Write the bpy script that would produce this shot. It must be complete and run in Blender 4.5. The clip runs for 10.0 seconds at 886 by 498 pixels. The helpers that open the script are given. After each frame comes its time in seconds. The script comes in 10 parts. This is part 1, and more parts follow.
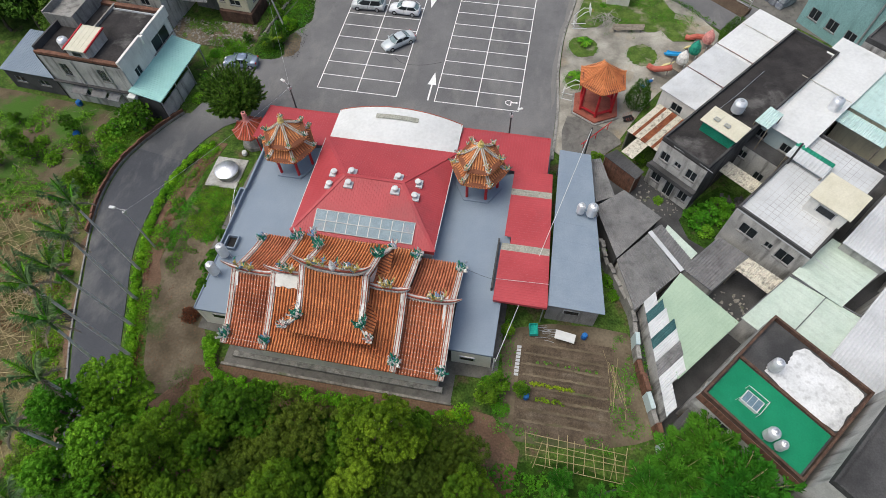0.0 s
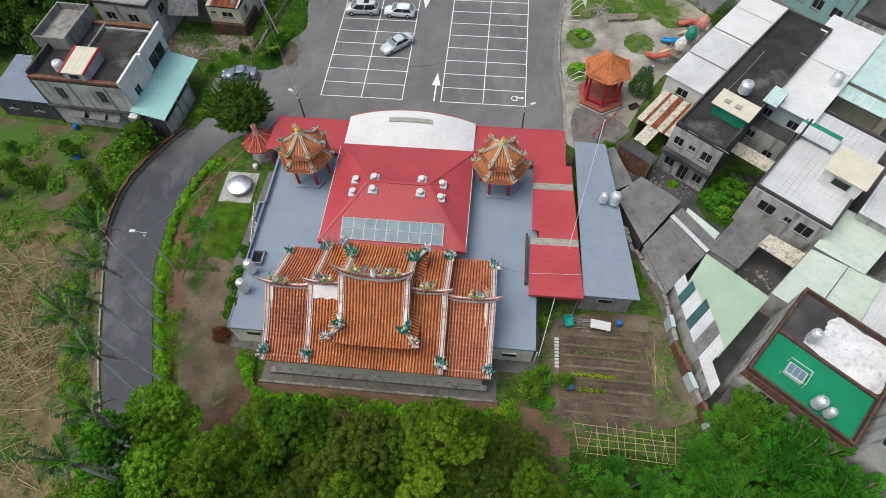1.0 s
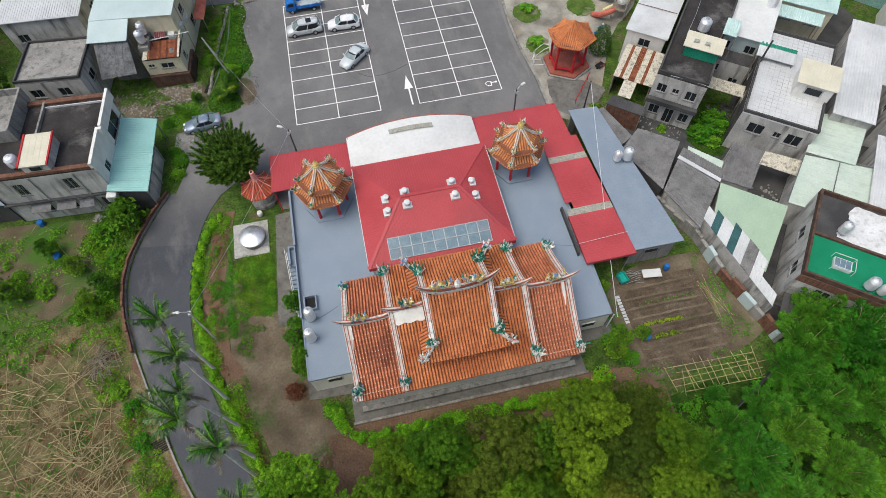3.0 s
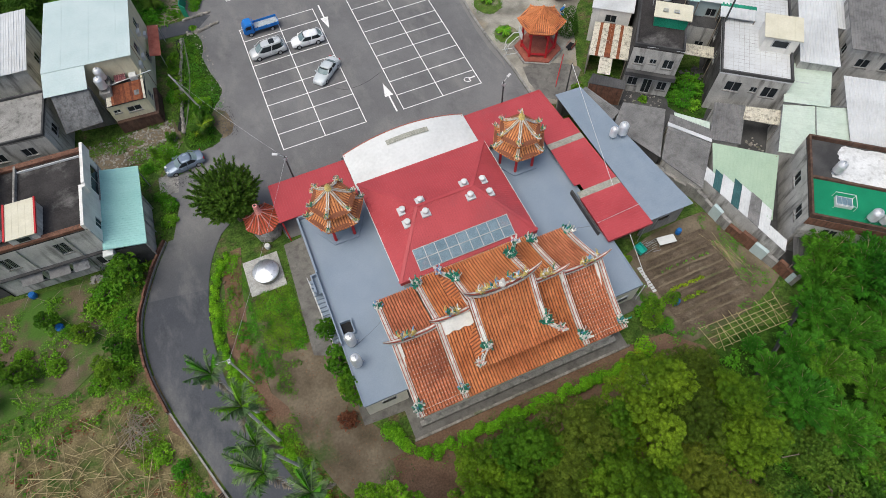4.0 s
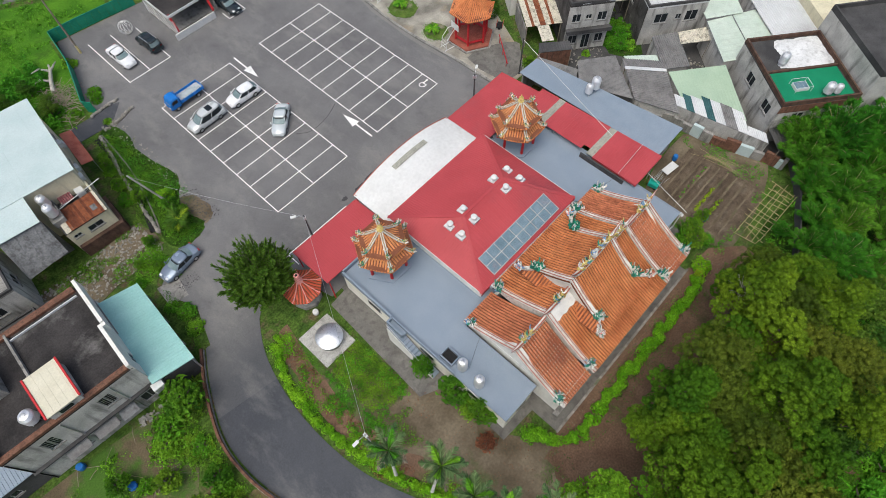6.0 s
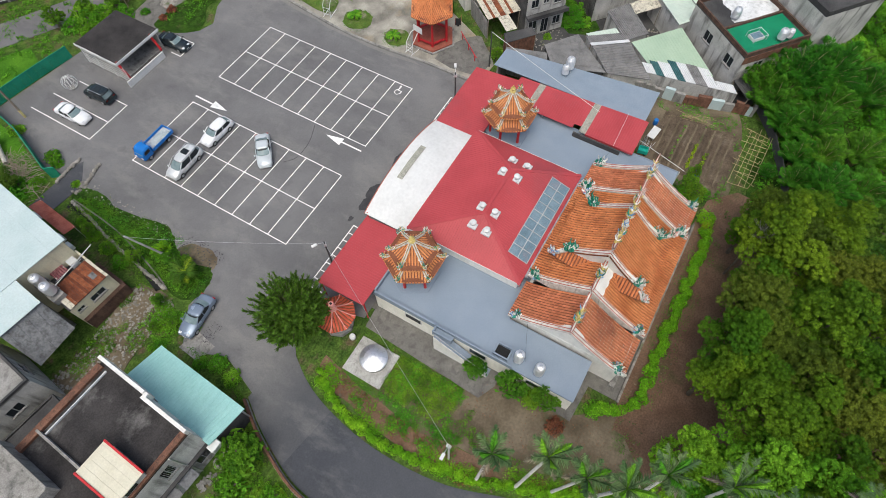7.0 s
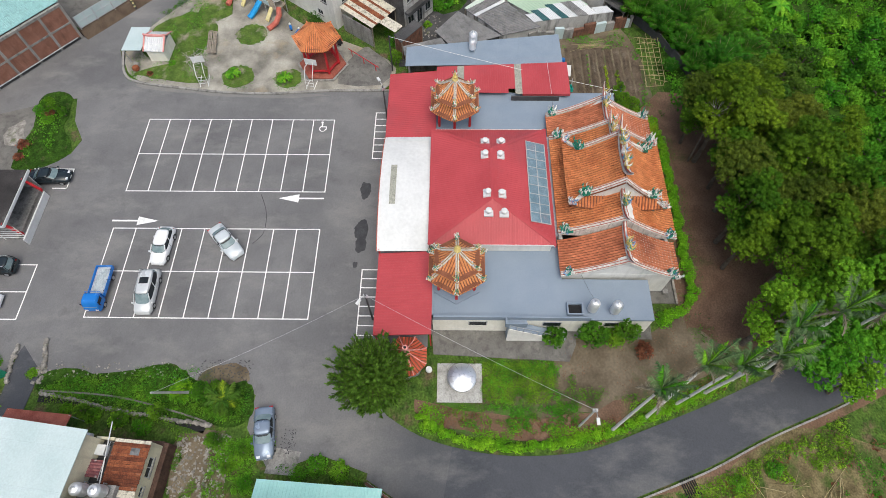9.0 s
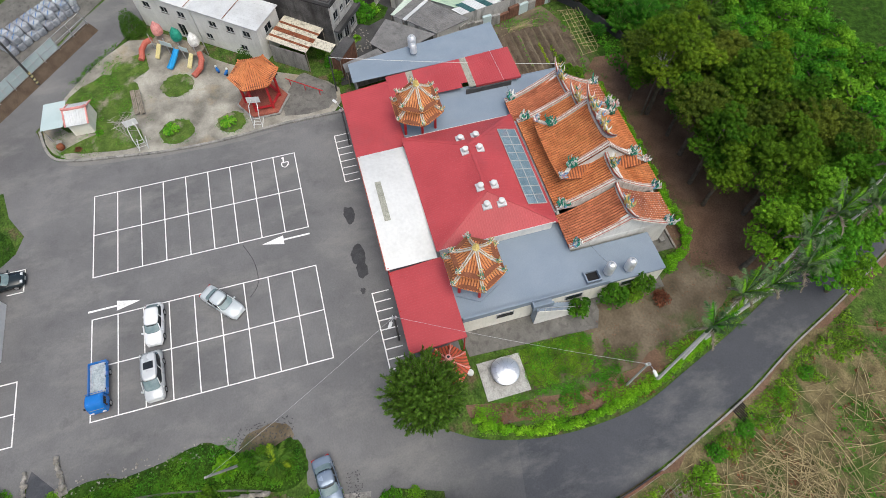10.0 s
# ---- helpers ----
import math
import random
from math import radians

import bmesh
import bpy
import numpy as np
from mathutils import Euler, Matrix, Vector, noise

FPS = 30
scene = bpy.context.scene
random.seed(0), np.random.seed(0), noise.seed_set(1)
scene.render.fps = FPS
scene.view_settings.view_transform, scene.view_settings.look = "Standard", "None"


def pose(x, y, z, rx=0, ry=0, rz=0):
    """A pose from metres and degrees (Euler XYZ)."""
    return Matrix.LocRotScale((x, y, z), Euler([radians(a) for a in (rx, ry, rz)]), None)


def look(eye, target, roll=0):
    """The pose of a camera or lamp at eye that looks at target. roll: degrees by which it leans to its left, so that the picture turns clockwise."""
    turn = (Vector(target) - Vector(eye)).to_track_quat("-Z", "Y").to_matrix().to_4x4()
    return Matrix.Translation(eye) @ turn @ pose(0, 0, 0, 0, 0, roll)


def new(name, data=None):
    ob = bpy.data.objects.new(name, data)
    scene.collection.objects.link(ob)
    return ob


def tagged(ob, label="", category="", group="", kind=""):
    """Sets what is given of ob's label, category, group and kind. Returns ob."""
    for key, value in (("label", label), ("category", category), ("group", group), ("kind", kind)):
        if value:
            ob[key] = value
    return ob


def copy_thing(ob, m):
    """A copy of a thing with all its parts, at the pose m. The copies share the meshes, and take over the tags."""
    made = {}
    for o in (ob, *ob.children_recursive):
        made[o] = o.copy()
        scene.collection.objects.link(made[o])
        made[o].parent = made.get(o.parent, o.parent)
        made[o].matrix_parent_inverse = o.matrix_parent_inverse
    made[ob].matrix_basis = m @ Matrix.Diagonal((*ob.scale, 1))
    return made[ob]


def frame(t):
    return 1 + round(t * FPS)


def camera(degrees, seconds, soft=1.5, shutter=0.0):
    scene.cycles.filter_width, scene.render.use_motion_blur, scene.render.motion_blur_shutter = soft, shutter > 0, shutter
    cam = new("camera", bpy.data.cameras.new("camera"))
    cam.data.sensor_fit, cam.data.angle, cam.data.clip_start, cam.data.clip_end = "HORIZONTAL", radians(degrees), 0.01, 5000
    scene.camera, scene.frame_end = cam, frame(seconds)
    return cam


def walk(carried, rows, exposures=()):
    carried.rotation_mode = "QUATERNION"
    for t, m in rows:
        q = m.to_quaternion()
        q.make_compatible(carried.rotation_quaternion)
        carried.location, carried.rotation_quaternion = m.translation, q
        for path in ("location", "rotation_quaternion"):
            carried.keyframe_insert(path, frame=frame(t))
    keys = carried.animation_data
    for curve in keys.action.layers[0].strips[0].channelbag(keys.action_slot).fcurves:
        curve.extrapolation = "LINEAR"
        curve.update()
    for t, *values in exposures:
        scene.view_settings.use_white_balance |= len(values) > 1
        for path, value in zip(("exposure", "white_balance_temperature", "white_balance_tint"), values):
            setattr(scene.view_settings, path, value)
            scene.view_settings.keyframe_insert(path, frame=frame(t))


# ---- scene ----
cam = camera(76.2, 10.0, soft=0.6)
PATH = [
    (0, (13.927, -50.653, 50.917), (13.706, -49.649, 49.201), -2.1),
    (0.5, (11.35, -51.071, 50.953), (11.164, -50.062, 49.236), -2.0),
    (1, (8.603, -51.383, 51.03), (8.472, -50.367, 49.312), -2.1),
    (1.5, (5.496, -51.615, 51.187), (5.43, -50.599, 49.465), -2.1),
    (2, (2.184, -51.537, 51.36), (2.19, -50.524, 49.635), -2.1),
    (2.5, (-1.174, -50.959, 51.53), (-1.083, -49.96, 49.8), -2.2),
    (4, (-11.127, -46.928, 52.165), (-10.786, -46.022, 50.415), -3.0),
    (4.5, (-14.486, -44.946, 52.266), (-14.059, -44.085, 50.512), -3.2),
    (5, (-17.907, -42.522, 52.402), (-17.392, -41.717, 50.645), -3.0),
    (5.5, (-21.296, -39.742, 52.552), (-20.695, -39.001, 50.794), -2.4),
    (6, (-24.365, -36.514, 52.62), (-23.684, -35.848, 50.861), -1.8),
    (7.5, (-31.053, -25.96, 52.855), (-30.189, -25.569, 51.094), -1.0),
    (8, (-32.278, -22.085, 52.808), (-31.372, -21.808, 51.047), -0.8),
    (8.5, (-33.022, -18.16, 52.786), (-32.086, -18.003, 51.026), -0.8),
    (9, (-33.19, -14.168, 52.725), (-32.241, -14.141, 50.965), -1.0),
    (9.5, (-32.796, -10.179, 52.665), (-31.85, -10.283, 50.906), -1.1),
    (10, (-31.982, -6.071, 52.563), (-31.056, -6.313, 50.807), -1.1),
]
walk(cam, [(t, look(eye, target, roll)) for t, eye, target, roll in PATH], ((0.0, 0.02), (2.5, 0.03), (5.0, 0.03), (6.2, 0.07), (7.5, 0.12), (9.0, 0.15), (10.0, 0.15)))

# ---- world and light: an overcast day ----
world = bpy.data.worlds.new("overcast_sky")
scene.world = world
world.use_nodes = True
wn = world.node_tree.nodes
sky = wn.new("ShaderNodeTexSky")
sky.sky_type = "NISHITA"
sky.sun_disc = False
sky.sun_elevation, sky.sun_rotation = radians(67), radians(-105)
sky.air_density, sky.dust_density, sky.ozone_density = 1.0, 5.0, 0.7
world.node_tree.links.new(sky.outputs[0], wn["Background"].inputs[0])
wn["Background"].inputs[1].default_value = 0.15
sun_data = bpy.data.lights.new("sun", "SUN")
sun_data.energy, sun_data.angle, sun_data.color = 1.5, radians(50), (0.94, 0.99, 0.93)
sun = new("sun", sun_data)
sun.matrix_world = look((-34, -9, 82), (0, 0, 0))


# ---- small building kit ----
class MB:
    """Collects verts and faces, with a material index for each face."""

    def __init__(s):
        s.v, s.f, s.m = [], [], []

    def add(s, vs, fs, mi=0):
        k = len(s.v)
        s.v += [tuple(p) for p in vs]
        s.f += [tuple(i + k for i in f) for f in fs]
        s.m += [mi] * len(fs)
        return s

    def box(s, x0, y0, z0, x1, y1, z1, mi=0, at=None):
        vs = [(x, y, z) for z in (z0, z1) for x, y in ((x0, y0), (x1, y0), (x1, y1), (x0, y1))]
        if at is not None:
            vs = [at @ Vector(p) for p in vs]
        return s.add(vs, [(3, 2, 1, 0), (4, 5, 6, 7), (0, 1, 5, 4), (1, 2, 6, 5), (2, 3, 7, 6), (3, 0, 4, 7)], mi)

    def prism(s, poly, z0, z1, mi=0):
        n = len(poly)
        low = z0 if isinstance(z0, (list, tuple)) else [z0] * n
        top = z1 if isinstance(z1, (list, tuple)) else [z1] * n
        vs = [(x, y, z) for (x, y), z in zip(poly, low)] + [(x, y, z) for (x, y), z in zip(poly, top)]
        fs = [tuple(range(n, 2 * n)), tuple(reversed(range(n)))]
        fs += [(i, (i + 1) % n, n + (i + 1) % n, n + i) for i in range(n)]
        return s.add(vs, fs, mi)

    def lathe(s, prof, n=12, cx=0, cy=0, mi=0, turn=0.0):
        vs = [(cx + r * math.cos(turn + 2 * math.pi * i / n), cy + r * math.sin(turn + 2 * math.pi * i / n), z) for r, z in prof for i in range(n)]
        fs = [(j * n + i, j * n + (i + 1) % n, (j + 1) * n + (i + 1) % n, (j + 1) * n + i) for j in range(len(prof) - 1) for i in range(n)]
        fs += [tuple(reversed(range(n))), tuple(range((len(prof) - 1) * n, len(prof) * n))]
        return s.add(vs, fs, mi)

    def tube(s, path, radii, n=6, mi=0):
        path = [Vector(p) for p in path]
        if not isinstance(radii, (list, tuple)):
            radii = [radii] * len(path)
        vs = []
        for i, p in enumerate(path):
            d = (path[min(i + 1, len(path) - 1)] - path[max(i - 1, 0)]).normalized()
            side = d.cross(Vector((0, 0, 1)) if abs(d.z) < 0.95 else Vector((1, 0, 0))).normalized()
            up = side.cross(d)
            vs += [p + radii[i] * (math.cos(2 * math.pi * k / n) * side + math.sin(2 * math.pi * k / n) * up) for k in range(n)]
        fs = [(j * n + i, j * n + (i + 1) % n, (j + 1) * n + (i + 1) % n, (j + 1) * n + i) for j in range(len(path) - 1) for i in range(n)]
        fs += [tuple(reversed(range(n))), tuple(range((len(path) - 1) * n, len(path) * n))]
        return s.add(vs, fs, mi)

    def beam(s, path, w, h, mi=0, off=0.0, rise=0.0):
        """A bar of width w and height h along a path, shifted sideways by off and up by rise."""
        path = [Vector(p) for p in path]
        vs = []
        for i, p in enumerate(path):
            d = path[min(i + 1, len(path) - 1)] - path[max(i - 1, 0)]
            side = Vector((d.y, -d.x, 0)).normalized()
            ww = w[i] if isinstance(w, (list, tuple)) else w
            hh = h[i] if isinstance(h, (list, tuple)) else h
            q = p + side * off + Vector((0, 0, rise))
            vs += [q - side * ww / 2, q + side * ww / 2, q + side * ww / 2 + Vector((0, 0, hh)), q - side * ww / 2 + Vector((0, 0, hh))]
        fs = [(j * 4 + i, j * 4 + (i + 1) % 4, j * 4 + 4 + (i + 1) % 4, j * 4 + 4 + i) for j in range(len(path) - 1) for i in range(4)]
        k = 4 * (len(path) - 1)
        fs += [(3, 2, 1, 0), (k, k + 1, k + 2, k + 3)]
        return s.add(vs, fs, mi)

    def sheet(s, poly, thick=0.05, mi=0):
        """A flat slab from 3D corners, thick downwards."""
        s.slab = (len(s.v), len(s.f), thick)
        n = len(poly)
        vs = [tuple(p) for p in poly] + [(p[0], p[1], p[2] - thick) for p in poly]
        fs = [tuple(range(n)), tuple(reversed(range(n, 2 * n)))] + [((i + 1) % n, i, n + i, n + (i + 1) % n) for i in range(n)]
        return s.add(vs, fs, mi)

    def ribs(s, poly, d, spacing, w, h, mi=0, foot=0.0):
        """Turns the slab just laid into one folded sheet, with raised ribs along the direction d."""
        nv, nf, thick = s.slab
        del s.v[nv:], s.f[nf:], s.m[nf:]
        P = [Vector(p) for p in poly]
        nrm = (P[1] - P[0]).cross(P[2] - P[1]).normalized()
        if nrm.z < 0:
            nrm = -nrm
        d = Vector(d)
        d = (d - nrm * d.dot(nrm)).normalized()
        e = nrm.cross(d)
        us = [(p - P[0]).dot(e) for p in P]
        lo, hi = min(us), max(us)
        marks = {round(u, 5): 0.0 for u in us}
        u = lo + spacing * 0.5
        while u < hi - w:
            for q, hh in ((-0.5, 0.0), (-0.25, h), (0.25, h), (0.5, 0.0)):
                marks[round(u + q * w, 5)] = hh
            u += spacing
        keys = sorted(marks)
        rows = []
        for u in keys:
            hit = []
            for i in range(len(P)):
                a, b = us[i], us[(i + 1) % len(P)]
                if abs(a - u) < 1e-4:
                    hit.append(P[i])
                elif (a - u) * (b - u) < 0 and abs(b - u) >= 1e-4:
                    hit.append(P[i].lerp(P[(i + 1) % len(P)], (u - a) / (b - a)))
            hit.sort(key=lambda q: q.dot(d))
            up = nrm * marks[u]
            rows.append((hit[0] + up, hit[-1] + up, hit[0] - nrm * thick, hit[-1] - nrm * thick))
        vs = [p for r in rows for p in r]
        fs = []
        for i in range(len(rows) - 1):
            k = 4 * i
            fs += [(k, k + 1, k + 5, k + 4), (k + 2, k + 6, k + 7, k + 3), (k, k + 4, k + 6, k + 2), (k + 1, k + 3, k + 7, k + 5)]
        k = 4 * (len(rows) - 1)
        fs += [(0, 2, 3, 1), (k, k + 1, k + 3, k + 2)]
        return s.add(vs, fs, mi)

    def curved(s, rows, thick=0.06, mi=0):
        """A bent sheet over rows of points."""
        n, m = len(rows), len(rows[0])
        vs = [tuple(p) for r in rows for p in r] + [(p[0], p[1], p[2] - thick) for r in rows for p in r]
        o = n * m
        fs = []
        for i in range(n - 1):
            for j in range(m - 1):
                k = i * m + j
                fs += [(k, k + 1, k + m + 1, k + m), (o + k, o + k + m, o + k + m + 1, o + k + 1)]
        rim = [(i * m, (i + 1) * m) for i in range(n - 1)] + [((n - 1) * m + j, (n - 1) * m + j + 1) for j in range(m - 1)] + [((i + 1) * m + m - 1, i * m + m - 1) for i in range(n - 1)] + [(j + 1, j) for j in range(m - 1)]
        fs += [(a, b, o + b, o + a) for a, b in rim]
        return s.add(vs, fs, mi)

    def mesh(s, name, mats, weld=False):
        me = bpy.data.meshes.new(name)
        me.from_pydata(s.v, [], s.f)
        for m in mats if isinstance(mats, (list, tuple)) else [mats]:
            me.materials.append(m)
        if any(s.m):
            me.polygons.foreach_set("material_index", s.m)
        bm = bmesh.new()
        bm.from_mesh(me)
        if weld:
            bmesh.ops.remove_doubles(bm, verts=bm.verts, dist=0.0002)
        bmesh.ops.recalc_face_normals(bm, faces=bm.faces)
        bm.to_mesh(me)
        bm.free()
        return me


def thing(name, label, category, x=0.0, y=0.0, z=0.0, rz=0.0, group="", kind=""):
    ob = new(name)
    ob.empty_display_size = 0.3
    ob.matrix_world = pose(x, y, z, 0, 0, rz)
    return tagged(ob, label, category, group, kind)


def part(name, mb, mats, parent=None, label="", smooth=False, weld=False):
    me = mb.mesh(name, mats, weld) if isinstance(mb, MB) else mb
    if smooth:
        me.polygons.foreach_set("use_smooth", [True] * len(me.polygons))
    ob = new(name, me)
    if parent is not None:
        ob.parent = parent
    if label:
        ob["label"] = label
    return ob


def solid(name, mb, mats, label, category="", group="", kind="", smooth=False):
    """A thing of a single mesh."""
    return tagged(part(name, mb, mats, None, "", smooth), label, category, group, kind)


# ---- materials ----
def material(name, a, b, rough=0.8, scale=1.0, bump=0.0, fine=12.0, metal=0.0, c=None, spots=0.5, island=0.0, stain=0.0, soft=0.0, grain=0.24, plant=0.0, gloss=None):
    """Two mottled tones a and b, a third c in patches, fine grain, and optional variation from piece to piece."""
    m = bpy.data.materials.new(name)
    m.use_nodes = True
    nt = m.node_tree
    N, L = nt.nodes.new, nt.links.new
    bsdf = nt.nodes["Principled BSDF"]
    pos = N("ShaderNodeNewGeometry")
    n1 = N("ShaderNodeTexNoise")
    n1.inputs["Scale"].default_value, n1.inputs["Detail"].default_value = scale, 6
    n2 = N("ShaderNodeTexNoise")
    n2.inputs["Scale"].default_value, n2.inputs["Detail"].default_value = fine, 4
    L(pos.outputs["Position"], n1.inputs["Vector"])
    L(pos.outputs["Position"], n2.inputs["Vector"])
    ramp = N("ShaderNodeValToRGB")
    ramp.color_ramp.elements[0].position, ramp.color_ramp.elements[1].position = 0.34, 0.66
    ramp.color_ramp.elements[0].color, ramp.color_ramp.elements[1].color = (*a, 1), (*b, 1)
    L(n1.outputs["Fac"], ramp.inputs["Fac"])
    col = ramp.outputs["Color"]

    def mixed(kind, fac, one, two):
        x = N("ShaderNodeMix")
        x.data_type, x.blend_type = "RGBA", kind
        if isinstance(fac, float):
            x.inputs["Factor"].default_value = fac
        else:
            L(fac, x.inputs["Factor"])
        L(one, x.inputs["A"])
        if isinstance(two, tuple):
            x.inputs["B"].default_value = (*two, 1)
        else:
            L(two, x.inputs["B"])
        return x.outputs["Result"]

    if c is not None:
        n3 = N("ShaderNodeTexNoise")
        n3.inputs["Scale"].default_value, n3.inputs["Detail"].default_value = scale * 0.43, 8
        n3.inputs["Roughness"].default_value = 0.65
        L(pos.outputs["Position"], n3.inputs["Vector"])
        r3 = N("ShaderNodeMapRange")
        r3.inputs["From Min"].default_value, r3.inputs["From Max"].default_value = spots, spots + 0.12
        L(n3.outputs["Fac"], r3.inputs["Value"])
        col = mixed("MIX", r3.outputs["Result"], col, c)
    if stain:
        n4 = N("ShaderNodeTexNoise")
        n4.inputs["Scale"].default_value, n4.inputs["Detail"].default_value = scale * 3.1, 8
        sc = N("ShaderNodeMapping")
        sc.inputs["Scale"].default_value = (1, 1, 0.16)
        L(pos.outputs["Position"], sc.inputs["Vector"])
        L(sc.outputs["Vector"], n4.inputs["Vector"])
        r4 = N("ShaderNodeMapRange")
        r4.inputs["From Min"].default_value, r4.inputs["From Max"].default_value = 0.5, 0.68
        r4.inputs["To Max"].default_value = stain
        L(n4.outputs["Fac"], r4.inputs["Value"])
        col = mixed("MIX", r4.outputs["Result"], col, (0.035, 0.033, 0.03))
    g = N("ShaderNodeMapRange")
    g.inputs["From Min"].default_value, g.inputs["From Max"].default_value = 0.3, 0.7
    g.inputs["To Min"].default_value, g.inputs["To Max"].default_value = 1 - grain, 1 + grain * 0.85
    L(n2.outputs["Fac"], g.inputs["Value"])
    gc = N("ShaderNodeCombineColor")
    for i in range(3):
        L(g.outputs["Result"], gc.inputs[i])
    col = mixed("MULTIPLY", 1.0, col, gc.outputs[0])
    if island:
        ri = N("ShaderNodeMapRange")
        ri.inputs["To Min"].default_value, ri.inputs["To Max"].default_value = 1 - island, 1 + island
        L(pos.outputs["Random Per Island"], ri.inputs["Value"])
        hs = N("ShaderNodeHueSaturation")
        L(ri.outputs["Result"], hs.inputs["Value"])
        L(col, hs.inputs["Color"])
        col = hs.outputs["Color"]
    if plant:
        who = N("ShaderNodeObjectInfo")
        pv_ = N("ShaderNodeMapRange")
        pv_.inputs["To Min"].default_value, pv_.inputs["To Max"].default_value = 1 - plant, 1 + plant
        ph = N("ShaderNodeMapRange")
        ph.inputs["To Min"].default_value, ph.inputs["To Max"].default_value = 0.5 + plant * 0.09, 0.5 - plant * 0.09
        L(who.outputs["Random"], pv_.inputs["Value"])
        L(who.outputs["Random"], ph.inputs["Value"])
        hp = N("ShaderNodeHueSaturation")
        L(pv_.outputs["Result"], hp.inputs["Value"])
        L(ph.outputs["Result"], hp.inputs["Hue"])
        L(col, hp.inputs["Color"])
        col = hp.outputs["Color"]
    L(col, bsdf.inputs["Base Color"])
    rr = N("ShaderNodeMapRange")
    rr.inputs["To Min"].default_value, rr.inputs["To Max"].default_value = max(0.02, rough - 0.12), min(1, rough + 0.12)
    L(n1.outputs["Fac"], rr.inputs["Value"])
    L(rr.outputs["Result"], bsdf.inputs["Roughness"])
    bsdf.inputs["Metallic"].default_value = metal
    bsdf.inputs["Specular IOR Level"].default_value = gloss if gloss is not None else (0.08 if rough > 0.89 else 0.25)
    if bump:
        b1 = N("ShaderNodeBump")
        b1.inputs["Strength"].default_value, b1.inputs["Distance"].default_value = bump, 0.05
        L(n2.outputs["Fac"], b1.inputs["Height"])
        L(b1.outputs["Normal"], bsdf.inputs["Normal"])
    if soft:
        tr = N("ShaderNodeBsdfTranslucent")
        L(col, tr.inputs["Color"])
        mx = N("ShaderNodeMixShader")
        mx.inputs[0].default_value = soft
        L(bsdf.outputs[0], mx.inputs[1])
        L(tr.outputs[0], mx.inputs[2])
        L(mx.outputs[0], nt.nodes["Material Output"].inputs["Surface"])
    return m


def leaf_mat(name, a, b, scale=0.35):
    return material(name, a, b, 0.55, scale, 0, 6.0, island=0.34, soft=0.10, plant=0.2, gloss=0.08)


